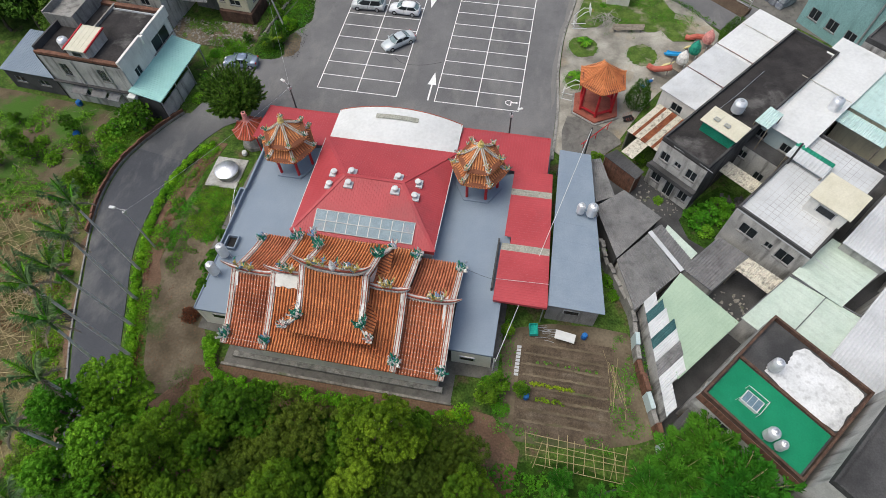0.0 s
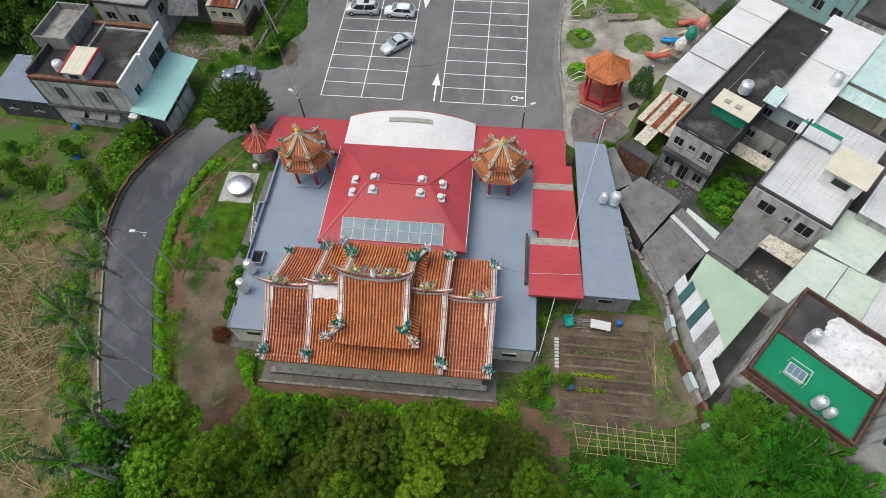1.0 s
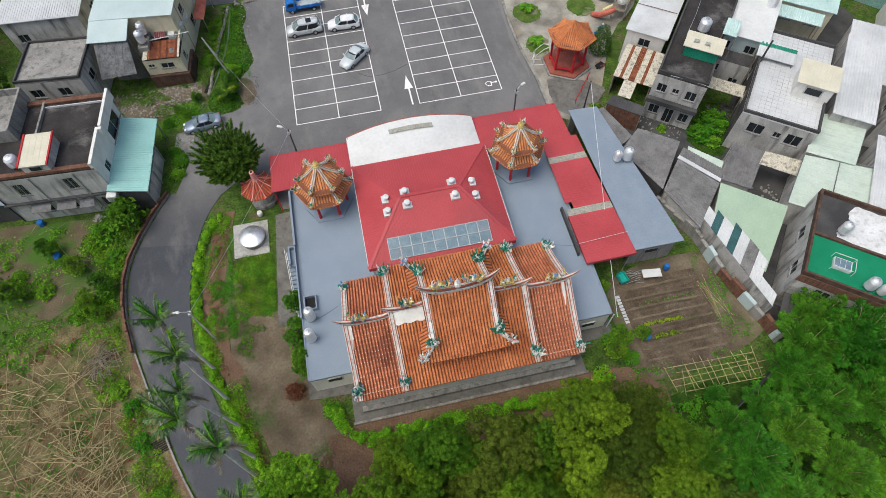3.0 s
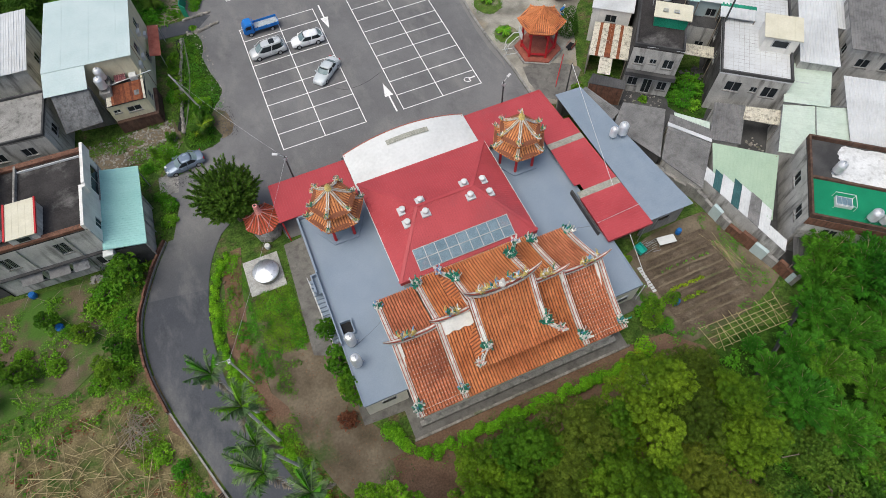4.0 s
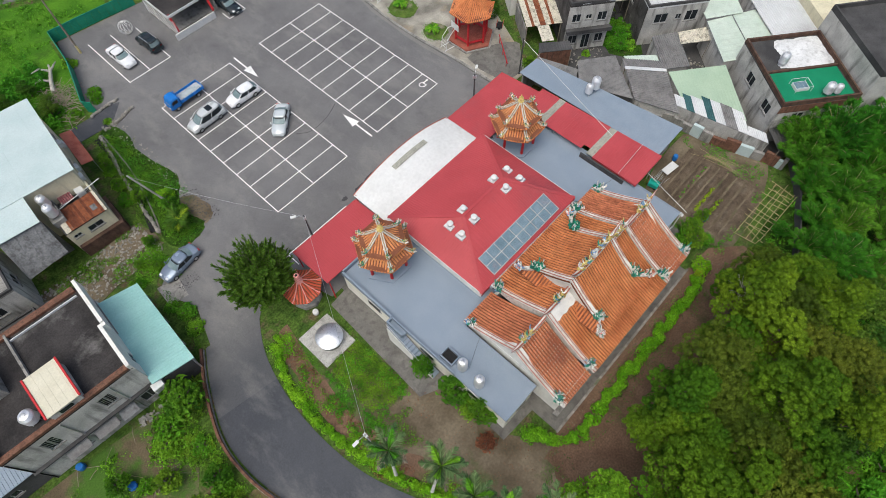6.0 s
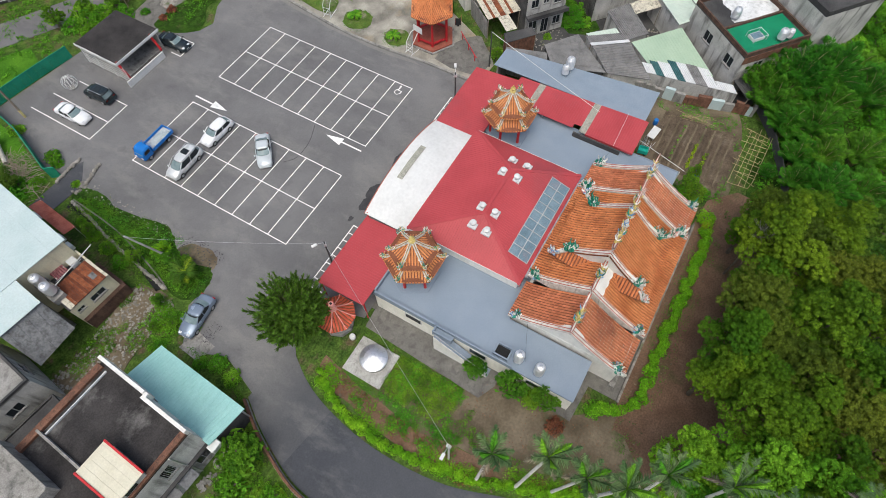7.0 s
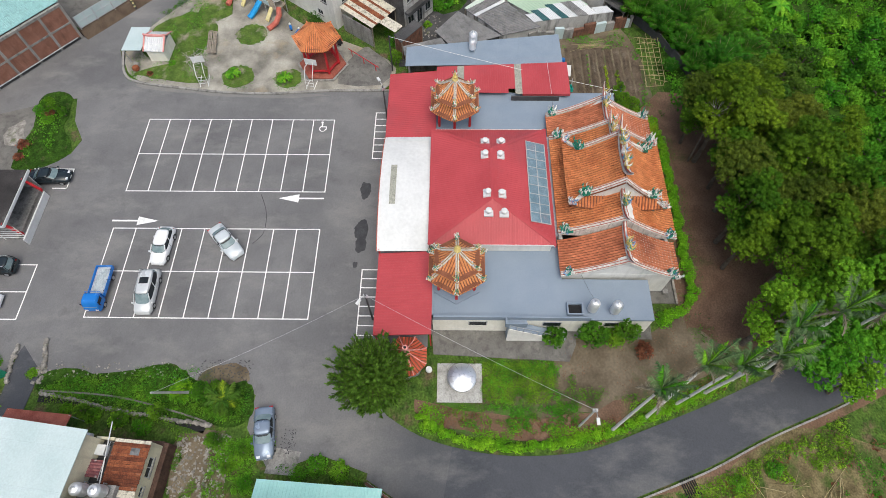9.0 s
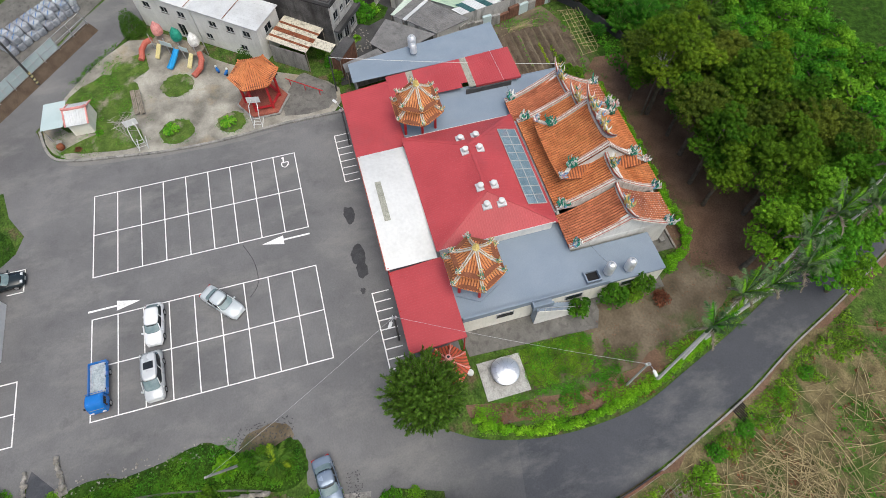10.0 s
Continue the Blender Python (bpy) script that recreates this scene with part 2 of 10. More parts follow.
def tarmac(name, lo, hi, pale, dark, fade=None, y0=0.0, y1=1.0):
    """Worn asphalt: broad tones, pale dusty drifts, dark oily patches, fine stone grain. fade: tone that it takes on from y0 to y1."""
    m = bpy.data.materials.new(name)
    m.use_nodes = True
    nt = m.node_tree
    N, L = nt.nodes.new, nt.links.new
    bsdf = nt.nodes["Principled BSDF"]
    pos = N("ShaderNodeNewGeometry")

    def clouds(scale, detail, rough, a, b, stretch=(1, 1, 1), turn=0.0):
        mp = N("ShaderNodeMapping")
        mp.inputs["Scale"].default_value = stretch
        mp.inputs["Rotation"].default_value = (0, 0, turn)
        n = N("ShaderNodeTexNoise")
        n.inputs["Scale"].default_value, n.inputs["Detail"].default_value, n.inputs["Roughness"].default_value = scale, detail, rough
        r = N("ShaderNodeMapRange")
        r.inputs["From Min"].default_value, r.inputs["From Max"].default_value = a, b
        L(pos.outputs["Position"], mp.inputs["Vector"])
        L(mp.outputs["Vector"], n.inputs["Vector"])
        L(n.outputs["Fac"], r.inputs["Value"])
        return r.outputs["Result"], n.outputs["Fac"]

    def blend(kind, fac, one, two):
        x = N("ShaderNodeMix")
        x.data_type, x.blend_type = "RGBA", kind
        if isinstance(fac, float):
            x.inputs["Factor"].default_value = fac
        else:
            L(fac, x.inputs["Factor"])
        for sock, v in (("A", one), ("B", two)):
            if isinstance(v, tuple):
                x.inputs[sock].default_value = (*v, 1)
            else:
                L(v, x.inputs[sock])
        return x.outputs["Result"]

    def part_of(v, k):
        mt = N("ShaderNodeMath")
        mt.operation = "MULTIPLY"
        L(v, mt.inputs[0])
        mt.inputs[1].default_value = k
        return mt.outputs[0]

    broad, _ = clouds(0.11, 7, 0.6, 0.33, 0.67)
    col = blend("MIX", broad, lo, hi)
    if fade is not None:
        sp_ = N("ShaderNodeSeparateXYZ")
        L(pos.outputs["Position"], sp_.inputs[0])
        yr = N("ShaderNodeMapRange")
        yr.inputs["From Min"].default_value, yr.inputs["From Max"].default_value = y0, y1
        L(sp_.outputs["Y"], yr.inputs["Value"])
        col = blend("MIX", yr.outputs["Result"], col, fade)
    drift, _ = clouds(0.26, 8, 0.68, 0.50, 0.72, (1.0, 0.45, 1.0), 0.5)
    col = blend("MIX", part_of(drift, 0.75), col, pale)
    oil, _ = clouds(0.35, 8, 0.7, 0.56, 0.74)
    col = blend("MIX", part_of(oil, 0.55), col, dark)
    fleck, fine = clouds(7.0, 5, 0.7, 0.28, 0.72)
    g = N("ShaderNodeMapRange")
    g.inputs["To Min"].default_value, g.inputs["To Max"].default_value = 0.87, 1.13
    L(fleck, g.inputs["Value"])
    gc = N("ShaderNodeCombineColor")
    for i in range(3):
        L(g.outputs["Result"], gc.inputs[i])
    col = blend("MULTIPLY", 1.0, col, gc.outputs[0])
    L(col, bsdf.inputs["Base Color"])
    bsdf.inputs["Roughness"].default_value = 0.86
    bsdf.inputs["Specular IOR Level"].default_value = 0.15
    bp = N("ShaderNodeBump")
    bp.inputs["Strength"].default_value, bp.inputs["Distance"].default_value = 0.15, 0.03
    L(fine, bp.inputs["Height"])
    L(bp.outputs["Normal"], bsdf.inputs["Normal"])
    return m


ASPHALT = tarmac("asphalt", (0.120, 0.119, 0.122), (0.180, 0.178, 0.178), (0.235, 0.229, 0.217), (0.090, 0.090, 0.093))
MIDTAR = tarmac("lane_asphalt", (0.072, 0.075, 0.082), (0.094, 0.096, 0.102), (0.18, 0.178, 0.172), (0.066, 0.068, 0.073), (0.150, 0.149, 0.150), -11.5, -6.8)
ROADTAR = tarmac("road_asphalt", (0.054, 0.058, 0.067), (0.078, 0.082, 0.092), (0.165, 0.164, 0.160), (0.042, 0.045, 0.051))
DUSTTAR = tarmac("dusty_asphalt", (0.165, 0.162, 0.156), (0.205, 0.20, 0.19), (0.25, 0.24, 0.215), (0.13, 0.128, 0.122))
WETTAR = material("wet_asphalt", (0.040, 0.040, 0.043), (0.060, 0.060, 0.063), 0.6, 1.2, 0.1)
PAINT = material("road_paint", (0.72, 0.72, 0.70), (0.85, 0.85, 0.83), 0.7, 0.8, 0.1, 14.0, c=(0.5, 0.5, 0.49), spots=0.62)
GRASS = material("grass_ground", (0.035, 0.075, 0.014), (0.085, 0.145, 0.026), 0.95, 1.1, 0.8, 5.0, c=(0.115, 0.085, 0.052), spots=0.53, grain=0.45)
LUSH = material("lush_ground", (0.016, 0.042, 0.006), (0.040, 0.092, 0.011), 0.95, 1.2, 0.8, 5.0, c=(0.08, 0.072, 0.036), spots=0.58, grain=0.45)
SOIL = material("bare_soil", (0.092, 0.073, 0.048), (0.185, 0.150, 0.104), 0.95, 0.38, 0.6, 4.0, c=(0.055, 0.088, 0.024), spots=0.55, grain=0.16)
DARKSOIL = material("tilled_soil", (0.075, 0.054, 0.039), (0.11, 0.082, 0.06), 0.95, 0.9, 0.8, 9.0)
REDSOIL = material("reddish_soil", (0.125, 0.076, 0.050), (0.185, 0.118, 0.078), 0.95, 0.5, 0.6, 6.0, c=(0.075, 0.082, 0.034), spots=0.58, grain=0.26)
APRON = material("dark_stained_concrete", (0.12, 0.115, 0.105), (0.18, 0.172, 0.158), 0.88, 0.5, 0.2, 8.0, stain=0.4, grain=0.12)
LIMEGRASS = material("rice_green_grass", (0.040, 0.130, 0.010), (0.080, 0.205, 0.016), 0.95, 0.35, 0.6, 5.0, c=(0.035, 0.085, 0.014), spots=0.55, grain=0.3)
DRYGRASS = material("dry_grass", (0.094, 0.075, 0.037), (0.205, 0.168, 0.087), 0.95, 0.7, 0.9, 6.0, c=(0.060, 0.098, 0.022), spots=0.49, grain=0.36)
ISLEGRASS = material("worn_playground_grass", (0.055, 0.098, 0.020), (0.105, 0.160, 0.034), 0.95, 0.8, 0.7, 6.0, c=(0.235, 0.215, 0.155), spots=0.54, grain=0.24)
SAND = material("pale_sandy_ground", (0.165, 0.155, 0.132), (0.40, 0.38, 0.325), 0.92, 0.32, 0.15, 7.0, c=(0.30, 0.248, 0.172), spots=0.54, grain=0.13)
PLOT = material("weedy_plot_soil", (0.088, 0.070, 0.044), (0.145, 0.116, 0.075), 0.95, 0.55, 0.7, 8.0, c=(0.060, 0.128, 0.022), spots=0.44, grain=0.26)
FURROW = material("furrowed_soil", (0.080, 0.060, 0.042), (0.135, 0.104, 0.074), 0.95, 0.8, 0.8, 7.0, c=(0.16, 0.130, 0.094), spots=0.56, grain=0.3)
RUBBLE = material("rubble", (0.17, 0.16, 0.14), (0.34, 0.32, 0.29), 0.95, 1.6, 0.8, 6.0, c=(0.09, 0.12, 0.04), spots=0.56)
CONC = material("concrete", (0.21, 0.205, 0.19), (0.31, 0.30, 0.28), 0.85, 0.6, 0.3, 10.0, stain=0.5)
TEALDARK = material("dark_teal_sheet", (0.025, 0.085, 0.09), (0.04, 0.115, 0.12), 0.6, 0.8, 0.05, 8.0)
PALEAQUA = material("pale_aqua_sheet", (0.42, 0.58, 0.55), (0.50, 0.65, 0.62), 0.55, 0.6, 0.03, 7.0, stain=0.12, grain=0.06)
DARKCONC = material("dark_weathered_concrete", (0.050, 0.050, 0.051), (0.092, 0.091, 0.091), 0.9, 0.4, 0.3, 8.0, c=(0.15, 0.145, 0.142), spots=0.64, grain=0.15)
PLASTER = material("weathered_plaster", (0.36, 0.355, 0.335), (0.56, 0.55, 0.52), 0.85, 0.45, 0.2, 9.0, stain=0.66, c=(0.22, 0.215, 0.205), spots=0.57, grain=0.14)
BLACKWALL = material("black_stained_wall", (0.055, 0.053, 0.052), (0.13, 0.127, 0.122), 0.9, 0.5, 0.3, 8.0, stain=0.6, c=(0.26, 0.255, 0.245), spots=0.60, grain=0.2)
PADCONC = material("pale_weathered_concrete", (0.30, 0.295, 0.275), (0.46, 0.455, 0.43), 0.88, 0.8, 0.3, 9.0, stain=0.35, grain=0.2)
BLACKROOF = material("black_stained_roof", (0.030, 0.028, 0.028), (0.055, 0.051, 0.050), 0.9, 0.5, 0.3, 8.0, c=(0.13, 0.125, 0.12), spots=0.56, grain=0.2)
WHITEWALL = material("white_wall", (0.66, 0.65, 0.61), (0.76, 0.75, 0.71), 0.8, 0.8, 0.1, 9.0, stain=0.12, grain=0.06)
CREAMWHITE = material("cream_white_wall", (0.72, 0.70, 0.61), (0.80, 0.78, 0.70), 0.8, 0.8, 0.1, 9.0, stain=0.1, grain=0.06)
CREAM = material("cream_wall", (0.60, 0.55, 0.39), (0.68, 0.63, 0.46), 0.8, 0.8, 0.1, 9.0, stain=0.15, grain=0.08)
DECK = material("blue_grey_deck_paint", (0.205, 0.255, 0.315), (0.235, 0.285, 0.345), 0.6, 0.35, 0.08, 10.0, c=(0.18, 0.225, 0.28), spots=0.62, grain=0.09)
GREYMETAL = material("blue_grey_sheet", (0.21, 0.262, 0.32), (0.24, 0.292, 0.35), 0.5, 0.5, 0.05, 8.0, c=(0.27, 0.31, 0.35), spots=0.66, grain=0.09)
REDROOF = material("red_sheet", (0.385, 0.056, 0.064), (0.45, 0.070, 0.079), 0.45, 0.3, 0.03, 7.0, c=(0.355, 0.064, 0.072), spots=0.58, grain=0.07)
WHITEROOF = material("white_sheet", (0.60, 0.61, 0.60), (0.66, 0.67, 0.66), 0.5, 0.35, 0.03, 3.0, c=(0.52, 0.53, 0.51), spots=0.6, grain=0.06)
DIRTYWHITE = material("dirty_white_sheet", (0.50, 0.515, 0.52), (0.60, 0.615, 0.62), 0.6, 0.25, 0.03, 6.0, stain=0.10, c=(0.44, 0.445, 0.44), spots=0.6, grain=0.06)
BLOTCHWHITE = material("blotchy_white_paint", (0.60, 0.61, 0.61), (0.72, 0.73, 0.73), 0.6, 0.7, 0.05, 6.0, c=(0.42, 0.43, 0.44), spots=0.58, stain=0.25, grain=0.08)
AQUA = material("aqua_sheet", (0.30, 0.56, 0.52), (0.35, 0.61, 0.57), 0.5, 0.5, 0.03, 7.0, grain=0.06)
PALEGREEN = material("pale_green_sheet", (0.31, 0.42, 0.31), (0.36, 0.47, 0.35), 0.55, 0.5, 0.03, 7.0, grain=0.06)
PALEMINT = material("pale_mint_sheet", (0.46, 0.55, 0.47), (0.53, 0.61, 0.53), 0.55, 0.5, 0.03, 7.0, stain=0.1, grain=0.08)
ICEBLUE = material("pale_blue_white_sheet", (0.42, 0.52, 0.52), (0.48, 0.57, 0.57), 0.5, 0.4, 0.03, 7.0, grain=0.07)
GREENPAINT = material("green_waterproof_paint", (0.006, 0.19, 0.09), (0.009, 0.23, 0.11), 0.45, 0.6, 0.03, 8.0, c=(0.02, 0.26, 0.15), spots=0.64, grain=0.07)
ASBESTOS = material("dark_corrugated_cement", (0.15, 0.149, 0.148), (0.215, 0.213, 0.21), 0.93, 0.5, 0.3, 8.0, stain=0.3, grain=0.14)
RUST = material("rusty_sheet", (0.15, 0.045, 0.022), (0.25, 0.085, 0.038), 0.85, 1.6, 0.3, 9.0, c=(0.36, 0.31, 0.26), spots=0.60, grain=0.35)
STRIPERUST = material("rust_streaked_cream_sheet", (0.50, 0.47, 0.38), (0.60, 0.56, 0.46), 0.8, 0.9, 0.2, 8.0, stain=0.6)
RUSTDARK = material("dark_rust_sheet", (0.09, 0.028, 0.015), (0.16, 0.052, 0.026), 0.85, 1.8, 0.3, 9.0, grain=0.35)
FACBRICK = material("factory_brick", (0.21, 0.10, 0.07), (0.28, 0.14, 0.10), 0.9, 0.9, 0.3, 9.0, stain=0.25, grain=0.2)
BRICK = material("brick_red", (0.13, 0.066, 0.046), (0.20, 0.105, 0.072), 0.9, 1.5, 0.4, 10.0, stain=0.45)
TEAL = material("teal_panel", (0.23, 0.42, 0.41), (0.27, 0.47, 0.46), 0.7, 0.4, 0.05, 7.0, stain=0.2)
TILE = material("orange_roof_tile", (0.47, 0.148, 0.054), (0.62, 0.235, 0.092), 0.75, 0.5, 0.2, 10.0, c=(0.38, 0.115, 0.050), spots=0.60, island=0.14, grain=0.16)
TILEDARK = material("red_brown_roof_tile", (0.43, 0.138, 0.070), (0.57, 0.205, 0.104), 0.8, 0.6, 0.2, 10.0, c=(0.29, 0.090, 0.050), spots=0.58, island=0.18, grain=0.16)
REDTILE = material("red_glazed_tile", (0.44, 0.075, 0.040), (0.56, 0.120, 0.062), 0.6, 0.8, 0.2, 10.0, island=0.14, grain=0.14)
TILELIGHT = material("tan_orange_roof_tile", (0.52, 0.190, 0.070), (0.65, 0.285, 0.115), 0.75, 0.8, 0.2, 10.0, c=(0.50, 0.175, 0.07), spots=0.58, island=0.16, grain=0.16)
# orange pan tiles between the rows, darkened in colour for the shade there
PANSHADE = material("shaded_pan_tile", (0.175, 0.066, 0.038), (0.24, 0.095, 0.055), 0.9, 1.0, 0.2)
STUCCO = material("ridge_stucco", (0.52, 0.49, 0.44), (0.68, 0.65, 0.60), 0.85, 1.4, 0.3, 14.0, stain=0.45, grain=0.18)
RIDGERED = material("ridge_red_paint", (0.30, 0.080, 0.055), (0.42, 0.135, 0.095), 0.8, 1.2, 0.2, 12.0)
HIPTAN = material("ridge_tan_paint", (0.30, 0.20, 0.11), (0.42, 0.29, 0.16), 0.85, 1.5, 0.2, 12.0, stain=0.3)
RIDGEGREY = material("ridge_grey_mosaic", (0.16, 0.18, 0.19), (0.34, 0.36, 0.36), 0.7, 3.0, 0.3, 14.0)
JADE = material("jade_porcelain", (0.01, 0.17, 0.12), (0.03, 0.28, 0.19), 0.4, 3.0, 0.2, island=0.4)
BLUEPOR = material("blue_porcelain", (0.09, 0.22, 0.42), (0.25, 0.40, 0.56), 0.4, 3.0, 0.2, island=0.4)
YELLOWPOR = material("yellow_porcelain", (0.48, 0.36, 0.10), (0.62, 0.50, 0.20), 0.5, 3.0, 0.2, island=0.3)
PINKPOR = material("pink_porcelain", (0.55, 0.20, 0.19), (0.66, 0.32, 0.28), 0.5, 3.0, 0.2, island=0.3)
WHITEPOR = material("white_porcelain", (0.60, 0.59, 0.56), (0.76, 0.75, 0.72), 0.45, 3.0, 0.2, island=0.25)
REDPAINT = material("red_post_paint", (0.42, 0.02, 0.025), (0.50, 0.03, 0.035), 0.5, 1.5, 0.05)
BROWNPAR = material("brown_weathered_coping", (0.075, 0.045, 0.035), (0.13, 0.08, 0.06), 0.9, 1.2, 0.3, 10.0, stain=0.4)
CREAMROOF = material("cream_sheet", (0.56, 0.53, 0.41), (0.62, 0.59, 0.47), 0.6, 0.8, 0.05, 7.0, grain=0.07)
MIRRORSTEEL = material("polished_steel", (0.84, 0.85, 0.86), (0.90, 0.91, 0.92), 0.42, 0.8, 0.0, metal=1.0, grain=0.03)
STEEL = material("stainless_steel", (0.70, 0.71, 0.72), (0.80, 0.81, 0.82), 0.36, 2.0, 0.03, metal=0.6, grain=0.05)
GALV = material("galvanised_metal", (0.45, 0.46, 0.47), (0.58, 0.59, 0.60), 0.45, 2.0, 0.05, metal=0.7)
GLASS = material("dark_window_glass", (0.018, 0.022, 0.025), (0.03, 0.036, 0.04), 0.12, 1.0)
# car glass with the sky's reflection put into a pale base colour
CARGLASS = material("sky_sheen_car_glass", (0.13, 0.19, 0.20), (0.20, 0.26, 0.27), 0.12, 1.5, 0.0, grain=0.05)
SKYGLASS = material("clouded_skylight", (0.12, 0.19, 0.235), (0.18, 0.26, 0.31), 0.25, 0.8, 0.02, c=(0.26, 0.24, 0.27), spots=0.58)
FRAMEGREY = material("aluminium_frame", (0.38, 0.39, 0.39), (0.50, 0.51, 0.51), 0.5, 2.0, 0.03, metal=0.4)
FRP = material("translucent_strip", (0.30, 0.30, 0.25), (0.38, 0.38, 0.32), 0.6, 1.0, 0.1, 9.0, stain=0.3)
BLACK = material("black_rubber", (0.012, 0.012, 0.013), (0.02, 0.02, 0.021), 0.8, 3.0, 0.1)
WOOD = material("grey_weathered_wood", (0.20, 0.17, 0.13), (0.30, 0.26, 0.21), 0.9, 2.0, 0.3, 14.0)
DEADWOOD = material("bleached_wood", (0.30, 0.28, 0.25), (0.44, 0.42, 0.38), 0.9, 2.0, 0.3, 12.0)
DIRTGROUT = material("dirty_grout", (0.30, 0.295, 0.285), (0.58, 0.58, 0.57), 0.9, 0.35, 0.1)
BARK = material("bark", (0.09, 0.075, 0.058), (0.15, 0.13, 0.105), 0.95, 2.0, 0.5, 12.0)
PALMBARK = material("palm_trunk_bark", (0.54, 0.53, 0.50), (0.66, 0.65, 0.61), 0.9, 1.5, 0.3, 12.0)
BAMBOO = material("dry_bamboo", (0.27, 0.215, 0.110), (0.41, 0.34, 0.185), 0.85, 2.0, 0.2, 12.0, island=0.35)
LEAF = leaf_mat("broad_leaf", (0.044, 0.125, 0.010), (0.135, 0.285, 0.018), 0.7)
LEAFFRESH = leaf_mat("fresh_leaf", (0.066, 0.205, 0.010), (0.150, 0.345, 0.020), 0.7)
VINE = leaf_mat("vine_leaf", (0.042, 0.165, 0.010), (0.130, 0.350, 0.020), 0.3)
LEAFDEEP = leaf_mat("deep_olive_leaf", (0.056, 0.092, 0.010), (0.110, 0.155, 0.016), 0.6)
LEAFBRIGHT = leaf_mat("bright_leaf", (0.068, 0.215, 0.012), (0.132, 0.335, 0.022), 0.7)
LEAFDARK = leaf_mat("dark_leaf", (0.042, 0.105, 0.012), (0.080, 0.165, 0.020))
LEAFFEATHER = leaf_mat("feathery_leaf", (0.034, 0.132, 0.010), (0.074, 0.228, 0.016), 0.5)
LEAFGROVE = leaf_mat("grove_leaf", (0.042, 0.108, 0.006), (0.106, 0.205, 0.011), 0.45)
LEAFYELLOW = leaf_mat("yellow_green_leaf", (0.16, 0.25, 0.012), (0.24, 0.33, 0.02))
PALMLEAF = leaf_mat("palm_leaf", (0.062, 0.118, 0.042), (0.130, 0.205, 0.082), 1.2)
LEAFLIME = leaf_mat("lime_hedge_leaf", (0.10, 0.29, 0.010), (0.20, 0.42, 0.018), 0.8)
LEAFHEDGE = leaf_mat("sunny_hedge_leaf", (0.150, 0.360, 0.012), (0.260, 0.500, 0.022), 0.8)
LEAFSPIKE = leaf_mat("evergreen_needle_leaf", (0.080, 0.150, 0.016), (0.155, 0.255, 0.032), 1.0)
REDLEAF = leaf_mat("reddish_leaf", (0.13, 0.045, 0.025), (0.22, 0.10, 0.05), 1.5)
DRYFROND = leaf_mat("dry_frond", (0.22, 0.19, 0.14), (0.32, 0.28, 0.21), 1.5)
PLUM = material("plum_cloth", (0.20, 0.07, 0.08), (0.30, 0.14, 0.14), 0.9, 3.0, 0.1, 9.0, c=(0.5, 0.48, 0.46), spots=0.55)
GREYSHEET = material("grey_stained_sheet", (0.13, 0.135, 0.14), (0.20, 0.205, 0.21), 0.7, 0.8, 0.1, 6.0, stain=0.55)
BLUEPLASTIC = material("blue_plastic", (0.01, 0.11, 0.36), (0.02, 0.15, 0.44), 0.45, 1.0)
GREENPLASTIC = material("turquoise_plastic", (0.01, 0.33, 0.27), (0.02, 0.40, 0.33), 0.45, 1.0)
FENCEGREEN = material("green_fence_sheet", (0.012, 0.20, 0.12), (0.02, 0.26, 0.16), 0.6, 0.6, 0.05, 8.0)
COURT_RED = material("red_floor_tile", (0.26, 0.075, 0.05), (0.34, 0.11, 0.075), 0.75, 1.2, 0.15)
SLIDERED = material("faded_red_plastic", (0.42, 0.10, 0.07), (0.50, 0.15, 0.11), 0.5, 1.0)
SLIDEBLUE = material("blue_slide_plastic", (0.02, 0.27, 0.55), (0.04, 0.33, 0.63), 0.4, 1.0)
SLIDEYELLOW = material("pale_yellow_plastic", (0.58, 0.50, 0.22), (0.66, 0.58, 0.30), 0.5, 1.0)


# ---- ground, lot and roads ----
def smooth_loop(pts, n=4, jit=0.0, seed=0):
    """A closed outline through pts, rounded and a little uneven."""
    rg = random.Random(seed)
    out = []
    k = len(pts)
    for i in range(k):
        p0, p1, p2, p3 = (Vector((*pts[(i + j) % k], 0)) for j in (-1, 0, 1, 2))
        for s in range(n):
            t = s / n
            q = 0.5 * (2 * p1 + (p2 - p0) * t + (2 * p0 - 5 * p1 + 4 * p2 - p3) * t * t + (3 * p1 - p0 - 3 * p2 + p3) * t ** 3)
            out.append((q.x + rg.uniform(-jit, jit), q.y + rg.uniform(-jit, jit)))
    return out


def patch(name, pts, z, mat, label, category, smooth=3, jit=0.12, seed=1, thick=0.05):
    loop = smooth_loop(pts, smooth, jit, seed) if smooth else pts
    return solid(name, MB().prism(loop, z - thick, z), mat, label, category, kind="structure")


gm = MB()
GN = 60
for i in range(GN + 1):
    for j in range(GN + 1):
        a, b = i / GN * 2 - 1, j / GN * 2 - 1
        gm.v.append((700 * a * abs(a) ** 1.6, 700 * b * abs(b) ** 1.6, -0.03))
for i in range(GN):
    for j in range(GN):
        k = i * (GN + 1) + j
        gm.f.append((k, k + GN + 1, k + GN + 2, k + 1))
        gm.m.append(0)
solid("ground", gm, GRASS, "rough green grassy ground with bare earth patches", "ground", kind="structure")

